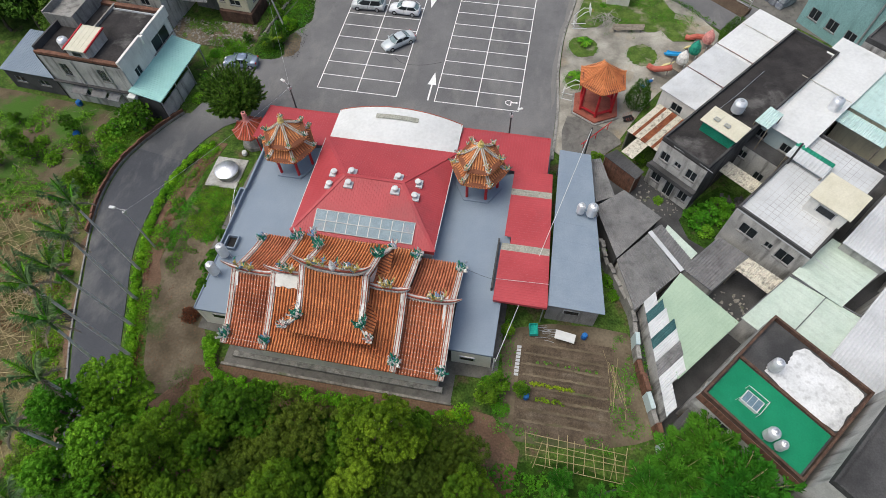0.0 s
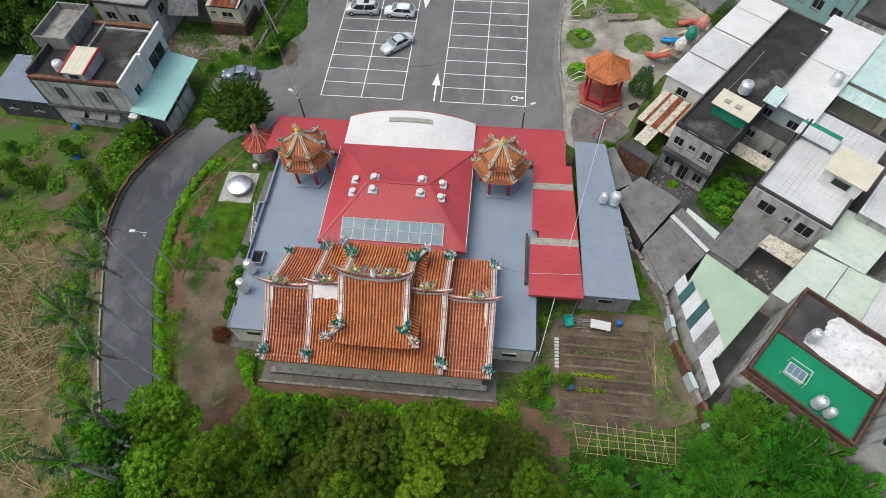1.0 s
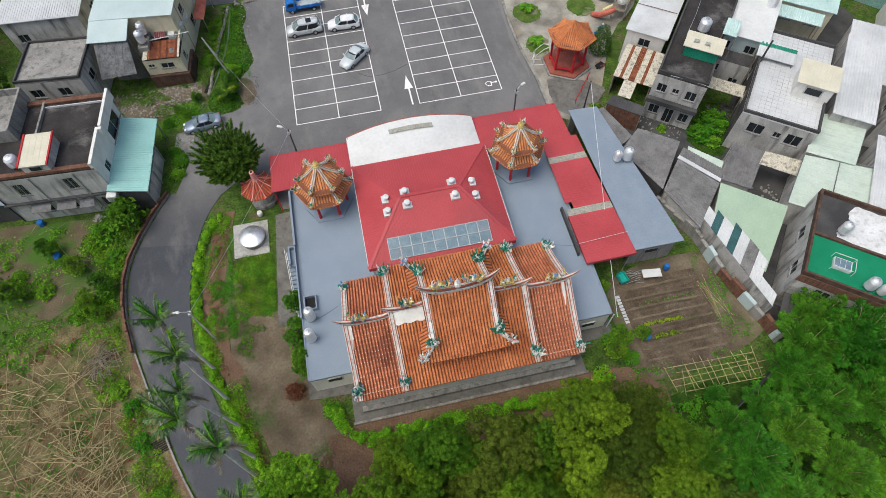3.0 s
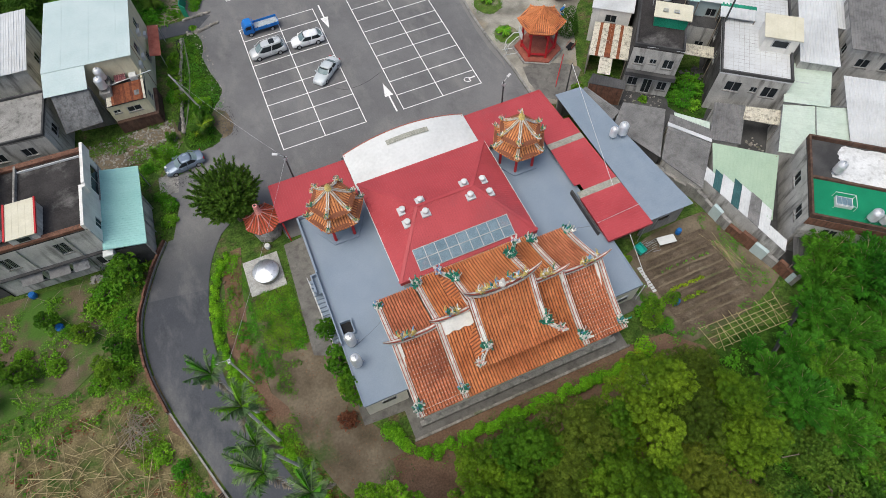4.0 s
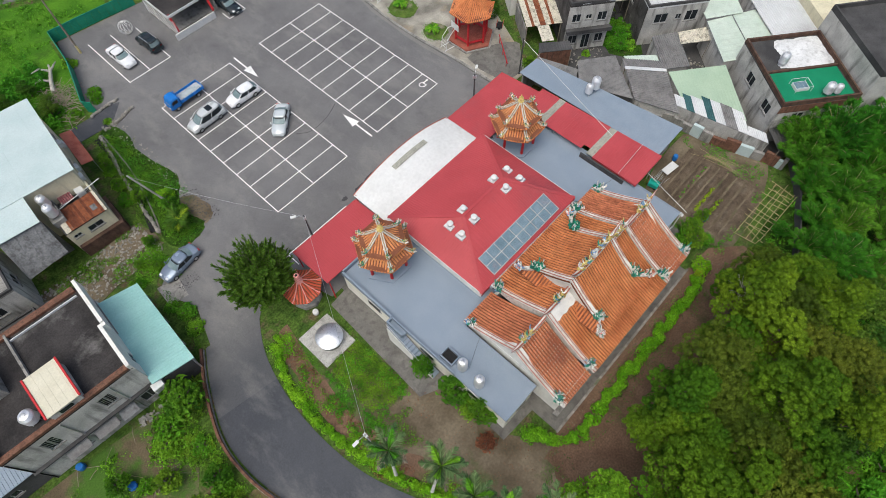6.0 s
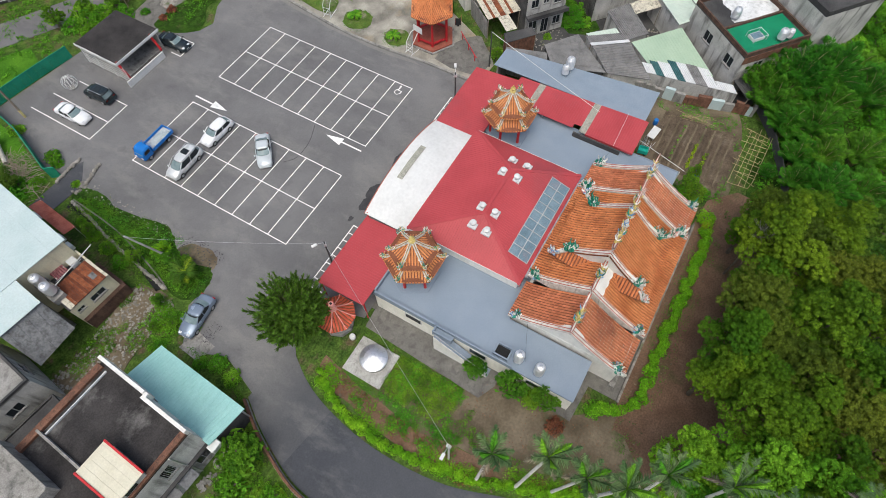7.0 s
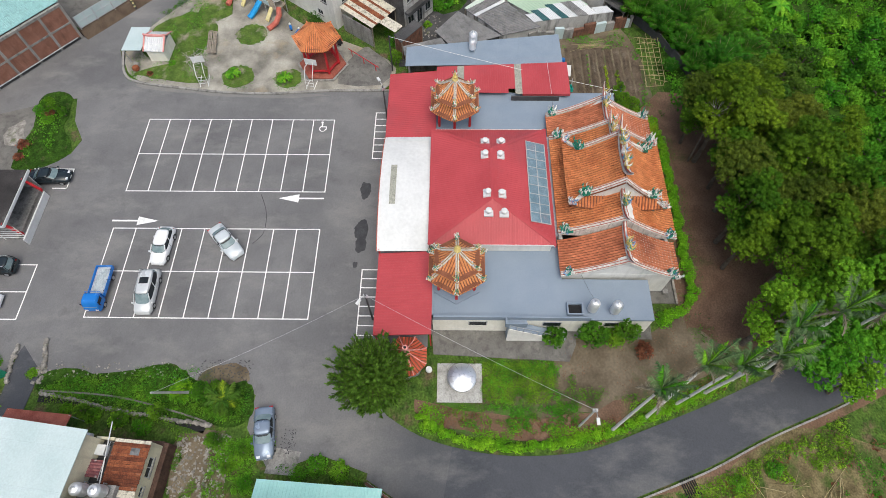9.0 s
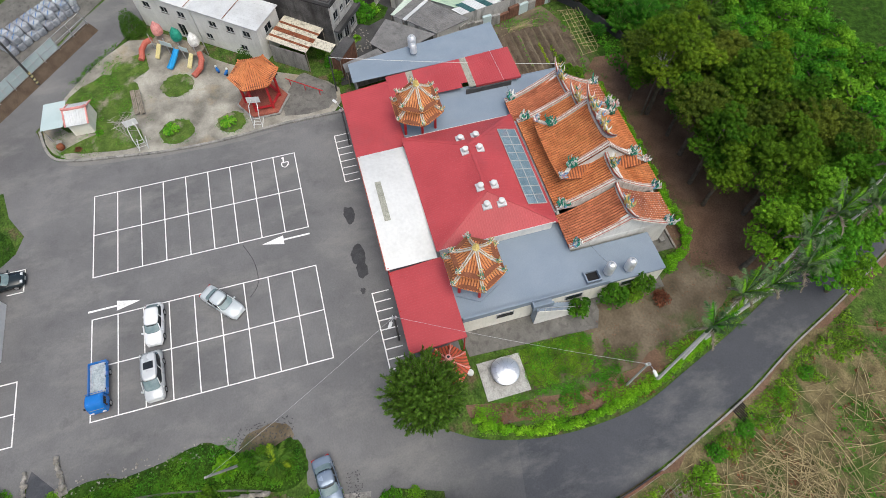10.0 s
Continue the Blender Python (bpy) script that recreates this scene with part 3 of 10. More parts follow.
patch("parking_lot", [(17.4, -12.0), (17.4, 0.8), (16.9, 7.3), (17.0, 13.9), (17.7, 19.5), (18.7, 25.5), (20.4, 27.9), (24.4, 29.4), (29.5, 34.2), (22.5, 39.3), (17.6, 43.3), (13.5, 41.5), (15.2, 36.5), (16.2, 32.5),
      (12.5, 31.6), (9.6, 29.8), (7.5, 30.5), (4.8, 34.5), (3.5, 40.5), (-4.2, 41.6), (-15.7, 43.0), (-19.2, 28.6), (-15.8, 27.4), (-18.8, 24.5), (-19.0, 18.6), (-18.4, 12.9), (-20.0, 9.1), (-19.8, 5.2),
      (-20.4, 3.9), (-23.4, 4.2), (-27.3, 1.5), (-25.6, -2.7), (-27.5, -8.2), (-22.6, -8.8), (-19.4, -6.2), (-17.0, -6.5), (-15.6, -12.0)],
      0.03, ASPHALT, "grey asphalt parking lot with white bay lines", "parking lot", 0)
ROAD_OUT = [(-27.6, -7.0), (-29.6, -10.5), (-31.5, -15.5), (-31.6, -20.5), (-30.4, -25.6), (-28.4, -31.2), (-26.2, -37.0), (-23.4, -43.0), (-20.6, -50.0), (-17.0, -58.0), (-12.0, -70.0)]
ROAD_IN = [(-21.6, -7.6), (-23.9, -11.5), (-25.2, -16.5), (-25.5, -21.5), (-24.9, -26.8), (-23.0, -32.2), (-20.8, -38.0), (-18.0, -44.5), (-15.4, -51.0), (-12.0, -59.0), (-7.0, -71.0)]


def smooth_line(pts, n=5):
    out = []
    k = len(pts)
    for i in range(k - 1):
        p0, p1, p2, p3 = (Vector((*pts[min(max(i + j, 0), k - 1)], 0)) for j in (-1, 0, 1, 2))
        for s in range(n):
            t = s / n
            q = 0.5 * (2 * p1 + (p2 - p0) * t + (2 * p0 - 5 * p1 + 4 * p2 - p3) * t * t + (3 * p1 - p0 - 3 * p2 + p3) * t ** 3)
            out.append((q.x, q.y))
    return out + [tuple(pts[-1])]


rm = MB()
ro, ri = smooth_line(ROAD_OUT), smooth_line(ROAD_IN)
for i in range(len(ro) - 1):
    rm.prism([ro[i], ri[i], ri[i + 1], ro[i + 1]][::-1], -0.02, 0.036, 0 if i < 8 else 1)
solid("road", rm, [MIDTAR, ROADTAR], "narrow dark asphalt lane curving past the temple", "road", kind="structure")
nr = MB()
for a, b, c2, d2 in (((24.6, 29.6), (38.2, 19.2), (44.2, 24.2), (29.5, 34.2)), ((38.2, 19.2), (52.0, 8.0), (57.0, 13.0), (44.2, 24.2)),
                     ((17.6, 43.3), (2.0, 51.5), (-1.0, 47.5), (13.5, 41.5)), ((2.0, 51.5), (-40, 74), (-42, 69), (-1.0, 47.5))):
    nr.prism([a, b, c2, d2], -0.02, 0.024)
solid("road", nr, ASPHALT, "asphalt road along the factory wall", "road", kind="structure")

patch("side_path", [(-15.6, 27.7), (-15.9, 24.7), (-19.5, 25.0), (-24.0, 25.4), (-30.0, 28.0), (-30.0, 30.2), (-24.0, 28.0), (-19.2, 27.8)], 0.02, ROADTAR, "dark asphalt path beside the green fence", "path", 0, 0, 1, 0.05)
patch("rice_field", [(-19.9, 28.8), (-18.6, 33.0), (-17.4, 37.0), (-16.4, 44.0), (-8.0, 43.2), (-6.0, 48.0), (-30.0, 62.0), (-48.0, 62.0), (-46.0, 30.5)], 0.014, LIMEGRASS, "bright green grassy field beyond the fence", "field", 0, 0, 1, 0.04)
patch("factory_yard", [(28.6, 36.1), (35.8, 30.6), (52.5, 18.2), (60.0, 28.0), (44.0, 41.0), (33.0, 42.5)], 0.014, APRON, "grey concrete factory yard with sacks", "yard", 0, 0, 1, 0.04)
# soil, lawn and yard areas
patch("vegetable_field", [(16.0, -28.4), (26.6, -27.2), (29.2, -34.5), (27.5, -37.4), (16.6, -38.8), (15.2, -33)], 0.012, SOIL, "brown earth field beside the temple", "field", 3, 0.15, 3)
patch("grove_floor", [(15.0, -37.0), (16.5, -47), (9, -57), (-9, -59), (-15, -52), (-17.0, -44), (-13.5, -38.5), (-11.0, -37.2)], 0.016, REDSOIL, "reddish bare earth under the grove", "earth", 3, 0.2, 4)
patch("slope_ground", [(17.2, -40.5), (30.0, -41.5), (58.0, -46.0), (66.0, -78.0), (-30.0, -82.0), (-14.0, -65.0), (-4.6, -58.2), (2.1, -54.6), (8.4, -52.6), (12.4, -47.6)], 0.006, LUSH, "dark green overgrown slope behind the grove", "slope", 2, 0.4, 41, 0.03)
patch("bare_yard", [(-17.2, -24.2), (-21.0, -24.5), (-21.6, -29), (-19.8, -34), (-17.0, -40.0), (-13.6, -40.0), (-11.2, -36.9), (-14.4, -33.4), (-14.6, -26)], 0.011, SOIL, "grey-brown bare earth beside the hall", "earth", 3, 0.2, 24)
patch("dry_grass_area", [(-32.5, -20.8), (-30.6, -27), (-28.2, -33.5), (-25.4, -40), (-23, -48), (-30, -60), (-60, -55), (-56, -27), (-42, -22)], 0.012, DRYGRASS, "dry straw-coloured grass with cut bamboo", "dry grass", 3, 0.5, 5)
patch("west_field", [(-33.5, -9.5), (-45, -7.8), (-58, -8), (-60, -19), (-44, -20.5), (-37, -18.5)], 0.010, PLOT, "bare earth vegetable plot with weeds", "field", 3, 0.5, 6)
patch("lawn", [(-17.2, -17.2), (-17.1, -24.0), (-21.0, -24.2), (-23.5, -23.5), (-23.8, -15.5), (-21.0, -12.6)], 0.014, PLOT, "weedy lawn with bare earth showing", "lawn", 3, 0.2, 7)
patch("flower_border", [(-21.6, -11.2), (-23.6, -15.5), (-24.1, -21.5), (-23.2, -27), (-21.4, -32), (-20.3, -31), (-22.0, -25), (-22.0, -18), (-20.6, -12)], 0.02, REDSOIL, "reddish earth border with low flowers", "flower bed", 3, 0.25, 8)
patch("rubble_yard", [(-23.6, 6.2), (-24.2, 10.4), (-28.5, 10.2), (-33, 9.4), (-38, 10.2), (-38, 6.0), (-32, 5.2), (-27.0, 5.6)], 0.02, SOIL, "strip of grey rubble and broken stone", "rubble", 3, 0.3, 9)
patch("grass_verge", [(-18.5, 24.5), (-18.1, 21.5), (-18.6, 18.7), (-17.8, 14.5), (-17.5, 12.7), (-18.2, 11.0), (-19.2, 9.6), (-19.9, 8.0), (-19.4, 6.2), (-19.1, 5.1), (-20.0, 4.2), (-22.2, 4.0), (-23.3, 5.4), (-22.8, 9.2), (-21.8, 16.8), (-20.5, 24.2)], 0.05, LUSH, "lush green grass verge along the lot", "grass verge", 3, 0.12, 10)
patch("dirt_patch", [(-19.3, 9.7), (-17.9, 8.8), (-17.4, 7.0), (-17.9, 5.2), (-19.2, 5.0), (-19.9, 8.0)], 0.042, SOIL, "damp dirt and rubble at the end of the verge", "dirt", 3, 0.15, 21, 0.03)
patch("gravel_corner", [(13.4, 41.6), (15.8, 37.2), (11.0, 35.5), (5.0, 35.5), (3.5, 40.7)], 0.022, APRON, "grey gravelly ground behind the grass corner", "gravel", 0, 0, 1, 0.04)
patch("rubble_patch", [(11.0, 39.4), (12.5, 37.9), (9.6, 36.9), (8.6, 38.7)], 0.03, RUBBLE, "spill of pale rubble", "rubble", 4, 0.2, 22, 0.03)
patch("grass_corner", [(15.7, 37.1), (17.2, 35.9), (16.8, 33.4), (13.9, 32.7), (11.7, 32.8), (9.5, 31.1), (7.0, 30.8), (5.35, 34.1), (5.3, 36.7), (8.5, 36.9), (11.7, 36.4)], 0.035, LUSH, "green grass corner beside the road", "grass verge", 3, 0.12, 11)
patch("playground", [(17.7, -5.6), (17.8, 0.8), (17.3, 7.3), (17.4, 13.9), (18.1, 19.5), (19.1, 25.3), (20.8, 27.4), (24.4, 28.6), (30.6, 25.6), (37.7, 18.6), (34.6, 11.0), (31.2, 8.0), (28.0, 3.5), (24.6, -3.5), (21.5, -7.0)], 0.06, SAND, "pale worn sandy playground surface", "playground", 2, 0.05, 12, 0.1)
patch("wet_yard", [(18.6, -5.2), (18.8, 0.2), (22.5, -0.6), (25.2, -2.6), (24.6, -3.9), (21.6, -6.6)], 0.075, APRON, "dark wet concrete yard corner", "yard", 2, 0.05, 13, 0.05)
for pts, sd in (([(25.5, 27.3), (30.0, 25.0), (32.0, 21.0), (29.5, 17.6), (25.0, 18.3), (22.6, 20.0), (23.0, 25.0)], 14), ([(30.2, 21.2), (33.5, 20.0), (34.6, 17.0), (31.6, 16.2), (29.8, 18.5)], 15), ([(20.5, 26.5), (22.6, 21.0), (22, 17.6), (19.0, 17.6), (19.6, 24)], 16)):
    patch("grass_island", pts, 0.085 + 0.004 * (sd - 14), ISLEGRASS, "patchy green grass in the playground", "grass", 4, 0.26, sd)
for cx, cy, r, sd in ((27.6, 12.6, 1.9, 1), (19.9, 13.0, 1.9, 2), (19.6, 6.6, 1.6, 3)):
    pts = [(cx + r * math.cos(a * 0.785), cy + r * 1.1 * math.sin(a * 0.785)) for a in range(8)]
    patch("grass_island", pts, 0.11, ISLEGRASS, "round bed of patchy green grass", "grass", 4, 0.16, sd, 0.08)
patch("concrete_path", [(-14.3, -12.4), (-16.3, -12.6), (-16.9, -25.6), (-15.2, -26.4), (-14.3, -26.4)], 0.05, APRON, "grey concrete apron beside the hall", "pavement", 0, 0, 1, 0.08)
patch("concrete_pad", [(-17.2, -13.0), (-20.9, -13.0), (-20.9, -17.2), (-17.2, -17.2)], 0.09, PADCONC, "pale concrete pad under the tank", "pavement", 0, 0, 1, 0.12)
patch("village_yard", [(21.8, -7.4), (26.5, -6.8), (36.5, -12), (43, -4), (48, 6), (62, 4), (66, -20), (56, -45), (40, -42), (29.5, -36.5), (27.0, -25.5), (23.2, -17.5)], 0.02, DARKCONC, "dark stained concrete yard between houses", "yard", 0, 0, 1, 0.04)
patch("back_garden", [(31.6, -13.0), (35.9, -7.8), (39.0, -10.6), (34.4, -16.2)], 0.035, LUSH, "overgrown green garden plot between houses", "garden", 2, 0.1, 17)
patch("concrete_skirt", [(-14.6, -33.8), (-10.8, -34.0), (-10.8, -36.75), (11.0, -36.75), (11.0, -34.0), (14.8, -33.9), (14.8, -12), (-14.3, -12)], 0.06, APRON, "stained concrete plinth round the temple", "pavement", 0, 0, 1, 0.1)

solid("kerb", MB().beam([(-10.9, -36.85, 0.0), (11.1, -36.85, 0.0)], 0.22, 0.28), RUBBLE, "rough stone edge of the temple plinth", "kerb", kind="structure")
patch("earth_strip", [(-11.0, -36.9), (-11.6, -38.4), (0.0, -38.6), (12.0, -38.4), (11.4, -36.9)], 0.022, REDSOIL, "strip of brown earth behind the temple", "earth", 0, 0, 1, 0.03)

# kerb along the playground
KERB = smooth_line([(17.55, -7.0), (17.55, 0.8), (17.05, 7.3), (17.15, 13.9), (17.85, 19.5), (18.85, 25.5), (20.5, 27.75), (24.4, 29.0)], 5)
solid("kerb", MB().beam([(x, y, 0.0) for x, y in KERB], 0.3, 0.22), CONC, "pale concrete kerb round the playground", "kerb", kind="structure")
solid("kerb", MB().beam([(x, y, 0.0) for x, y in smooth_line([(-20.2, 24.2), (-20.7, 17.0), (-22.0, 11.1), (-22.9, 8.0)], 5)], 0.15, 0.15), APRON, "low concrete edge of the drainage ditch", "kerb", kind="structure")
solid("drain", MB().beam([(x, y, -0.02) for x, y in smooth_line([(-20.9, 24.2), (-21.4, 17.0), (-22.7, 11.1), (-23.6, 8.0)], 5)], 0.7, 0.04), BLACK, "dark open drainage ditch", "drain", kind="structure")
wl = thing("stone_wall", "row of rough stones holding up the verge", "wall", kind="structure")
rgs = random.Random(44)
SW = smooth_line([(-20.45, 24.1), (-21.1, 20.5), (-21.9, 16.8), (-22.5, 12.8), (-23.0, 9.2), (-23.2, 7.6)], 12)
STONE = MB().lathe([(0.12, 0.0), (0.19, 0.07), (0.17, 0.2), (0.08, 0.27)], 6).mesh("stone", [RUBBLE])
for k in range(len(SW)):
    st_ = new("stone", STONE)
    st_.parent = wl
    st_.location = (SW[k][0] + rgs.uniform(-0.06, 0.06), SW[k][1], 0.02)
    st_.rotation_euler = (rgs.uniform(-0.3, 0.3), rgs.uniform(-0.3, 0.3), rgs.uniform(0, 6))
    st_.scale = (rgs.uniform(0.8, 1.3), rgs.uniform(0.9, 1.5), rgs.uniform(0.8, 1.3))
patch("culvert_slab", [(-25.0, 1.6), (-25.4, -1.0), (-27.4, -0.6), (-27.2, 2.0)], 0.045, CONC, "grey concrete slab beside the awning", "pavement", 0, 0, 1, 0.05)
# the low wall on the lane's outer side
LW = smooth_line(ROAD_OUT[:5], 6)
lw = thing("lane_wall", "low red-brown brick wall along the lane", "wall", kind="structure")
part("wall_base", MB().beam([(x - 0.35, y, -0.02) for x, y in LW], 0.34, 0.32), CONC, lw, "pale concrete footing")
for k in range(len(LW) - 1):
    (xa, ya), (xb, yb) = LW[k], LW[k + 1]
    part("coping", MB().beam([(xa - 0.35, ya, 0.30), (xa * 0.03 + xb * 0.97 - 0.35, ya * 0.03 + yb * 0.97, 0.30)], 0.22, 0.34 + 0.06 * ((k * 7) % 3)), BRICK, lw)
solid("kerb", MB().beam([(x - 0.3, y, -0.02) for x, y in smooth_line(ROAD_OUT[4:], 5)], 0.16, 0.16), CONC, "stained concrete edge of the lane", "kerb", kind="structure")
solid("drain", MB().beam([(x - 0.75, y, -0.02) for x, y in smooth_line(ROAD_OUT[4:], 5)], 0.7, 0.03), REDSOIL, "brown earth drain beside the lane", "drain", kind="structure")
gr = thing("drain_grate", "dark steel bar grate over the lane drain", "grate", -27.9, -35.0, 0.05, 20)
for k in range(7):
    part("bar", MB().box(-0.8, -0.6 + k * 0.2, 0, 0.8, -0.5 + k * 0.2, 0.08), BLACK, gr)

# bay lines
def bay_block(x0, depth, rows, x_near, label):
    ob = thing("bay_markings", label, "road marking", 0, 0, 0.036, kind="structure")
    w = 0.11
    for k in range(10):
        part("line", MB().box(x0, 2.5 * k - w / 2, 0, x0 + depth, 2.5 * k + w / 2, 0.006), PAINT, ob)
    for x in (x0, x0 + depth / 2, x0 + depth):
        part("line", MB().box(x - w / 2, -w / 2, 0.004, x + w / 2, 22.5 + w / 2, 0.010), PAINT, ob)
    return ob


bay_block(-12.84, 10.34, 9, 0, "white painted double row of parking bays")
bay_block(2.37, 10.47, 9, 0, "white painted double row of parking bays with a disabled bay")
ob = thing("bay_markings", "white painted motorcycle bays beside the awning", "road marking", 0, 0, 0.036, kind="structure", group="motorcycle bays")
for x0, x1, n in ((7.1, 14.0, 7), (-15.5, -7.3, 8)):
    part("line", MB().box(x0, -5.05, 0, x1, -4.93, 0.006), PAINT, ob)
    for k in range(n + 1):
        x = x0 + (x1 - x0) * k / n
        part("line", MB().box(x - 0.06, -6.7, 0.003, x + 0.06, -4.93, 0.009), PAINT, ob)
ob = thing("bay_markings", "white painted parking bays by the green fence", "road marking", 0, 0, 0.036, kind="structure")
for x0, y0, x1, y1 in ((-13.1, 29.2, -7.0, 29.32), (-13.2, 29.2, -13.08, 39.4), (-10.2, 29.2, -10.08, 38.8), (-7.1, 29.2, -6.98, 37.5), (2.6, 29.3, 5.4, 29.42), (5.28, 29.3, 5.4, 34.0), (2.6, 29.3, 2.72, 31)):
    part("line", MB().box(x0, y0, 0, x1, y1, 0.006), PAINT, ob)


def arrow(x, y, rz):
    ob = thing("lane_arrow", "white painted straight arrow on the asphalt", "road marking", x, y, 0.037, rz, "lane arrows", "structure")
    part("shaft", MB().box(-0.1, -2.6, 0, 0.1, 0.2, 0.006), PAINT, ob)
    part("head", MB().prism([(-0.55, 0.2), (0.55, 0.2), (0, 2.5)], 0, 0.006), PAINT, ob)


arrow(1.5, 2.6, 0)
arrow(-1.55, 20.3, 180)
wc = thing("disabled_sign", "white painted wheelchair symbol in a bay", "road marking", 11.7, 1.3, 0.037, -90, kind="structure")
part("symbol", MB().lathe([(0.16, 0), (0.16, 0.006)], 10, -0.1, 0.75).box(-0.16, 0.1, 0, 0.0, 0.6, 0.006).box(-0.16, 0.02, 0, 0.45, 0.14, 0.006).box(0.36, -0.4, 0, 0.48, 0.1, 0.006)
     .tube([(0.35 * math.cos(a * 0.4 + 1.7), -0.2 + 0.42 * math.sin(a * 0.4 + 1.7), 0) for a in range(12)], 0.05, 4), PAINT, wc)
for i, (x, y, r) in enumerate(((2.7, -4.6, 0.8), (-2.6, -4.5, 1.0), (-4.3, -4.6, 0.8), (-6.7, -4.2, 0.35))):
    pts = [(x + r * (1.4 if i < 3 else 1) * math.cos(a * 0.7) * (0.8 + 0.4 * ((a * 5 + i) % 3) / 2), y + r * 0.75 * math.sin(a * 0.7)) for a in range(9)]
    patch("wet_stain", pts, 0.034 + 0.0015 * i, WETTAR, "dark damp stain on the asphalt", "stain", 4, 0.05, i, 0.01)
patch("worn_edge", [(16.9, 1.0), (16.4, 7.0), (16.5, 13.0), (17.0, 18.0), (17.9, 24.5), (18.6, 25.4), (17.7, 19.5), (17.0, 13.9), (16.9, 7.3)], 0.034, DUSTTAR, "dusty pale asphalt along the kerb", "asphalt edge", 3, 0.14, 31, 0.01)
for i, line in enumerate(([(2.0, 7.1), (0.1, 6.3), (-1.5, 6.0), (-3.1, 6.1), (-4.3, 7.0)], [(-5.7, 10.1), (-5.75, 9.3), (-5.3, 8.3)])):
    solid("tyre_mark", MB().beam([(x, y, 0.036) for x, y in smooth_line(line, 6)], 0.07, 0.003), WETTAR, "faint dark tyre mark curving over the bays", "tyre mark", kind="structure")


# ---- the temple ----
def slope_z(s, z0, z1, p=1.35):
    """Height of a sagging slope, s from 0 at the ridge to 1 at the eave."""
    return z1 + (z0 - z1) * max(0.0, 1 - s) ** p


def tile_slope(mb, bed, x0, x1, yr, zr, ye, ze, lift=0.0, pitch=0.27, tile=0.34, cut=None, s0=0.0, rg=random.Random(3)):
    """Rows of round tiles, each tile a piece of its own, on one curved slope between x0 and x1. cut(s) narrows the slope."""
    n = max(3, int(abs(ye - yr) * 1.15 / tile))
    xm, hw = (x0 + x1) / 2, (x1 - x0) / 2
    rows = max(2, round((x1 - x0) / pitch))

    def at(x, s):
        return yr + (ye - yr) * s, slope_z(s, zr, ze) + lift * abs((x - xm) / hw) ** 2.5 * (0.4 + 0.6 * s)

    for r in range(rows):
        x = x0 + (r + 0.5) * (x1 - x0) / rows
        w = (x1 - x0) / rows * 0.375
        for k in range(n):
            a, b = k / n, (k + 1.12) / n
            if a < s0 - 1e-6 or (cut is not None and not cut(x, (a + b) / 2)):
                continue
            ya, za = at(x, a)
            yb, zb = at(x, min(b, 1.02))
            j = rg.uniform(-0.012, 0.012)
            vs = []
            for y, z, q in ((ya, za, 0.82), (yb, zb, 1.0)):
                for dx, dz in ((-1.0, 0.0), (-0.6, 0.8), (0.6, 0.8), (1.0, 0.0)):
                    vs.append((x + j + dx * w * q, y, z + 0.012 + dz * w * 1.55 * q + (0.022 if q == 1.0 else 0)))
            mb.add(vs, [(0, 4, 5, 1), (1, 5, 6, 2), (2, 6, 7, 3), (4, 7, 6, 5)])
    m = 8
    cols = 10
    for i in range(cols):
        for k in range(m):
            xa, xb = x0 + (x1 - x0) * i / cols, x0 + (x1 - x0) * (i + 1) / cols
            sa, sb = k / m, (k + 1) / m
            if sb <= s0 or (cut is not None and not cut((xa + xb) / 2, (sa + sb) / 2)):
                continue
            bed.add([(xa, *at(xa, sa)), (xb, *at(xb, sa)), (xb, *at(xb, sb)), (xa, *at(xa, sb))], [(0, 1, 2, 3)])
            bed.add([(xa, at(xa, sa)[0], at(xa, sa)[1] - 0.14), (xb, at(xb, sa)[0], at(xb, sa)[1] - 0.14), (xb, at(xb, sb)[0], at(xb, sb)[1] - 0.14), (xa, at(xa, sb)[0], at(xa, sb)[1] - 0.14)], [(0, 1, 2, 3)])


def swallow_ridge(parent, x0, x1, y, z, rise, over, h=0.55, w=0.34):
    """A ridge that sweeps up and out at both ends, in bands of stucco, red and grey."""
    xm, hw = (x0 + x1) / 2, (x1 - x0) / 2 + over
    path, tap, hh = [], [], []
    for i in range(25):
        a = i / 12 - 1
        path.append((xm + hw * a, y, z + rise * abs(a) ** 3.2))
        t = max(0.0, (abs(a) - 0.62) / 0.38)
        tap.append(w * (1 - 0.72 * t))
        hh.append(h * (1 - 0.65 * t))
    part("ridge", MB().beam(path, tap, [q * 0.42 for q in hh]), STUCCO, parent)
    part("ridge_band", MB().beam([(p[0], p[1], p[2] + q * 0.42) for p, q in zip(path, hh)], [q * 0.72 for q in tap], [q * 0.33 for q in hh]), RIDGEGREY, parent, "grey mosaic band")
    part("ridge_cap", MB().beam([(p[0], p[1], p[2] + q * 0.75) for p, q in zip(path, hh)], [q * 0.95 for q in tap], [q * 0.25 for q in hh]), RIDGERED, parent, "red ridge cap with pale edges")
    part("ridge_edge", MB().beam([(p[0], p[1], p[2] + q) for p, q in zip(path, hh)], [q * 0.4 for q in tap], 0.05), STUCCO, parent)


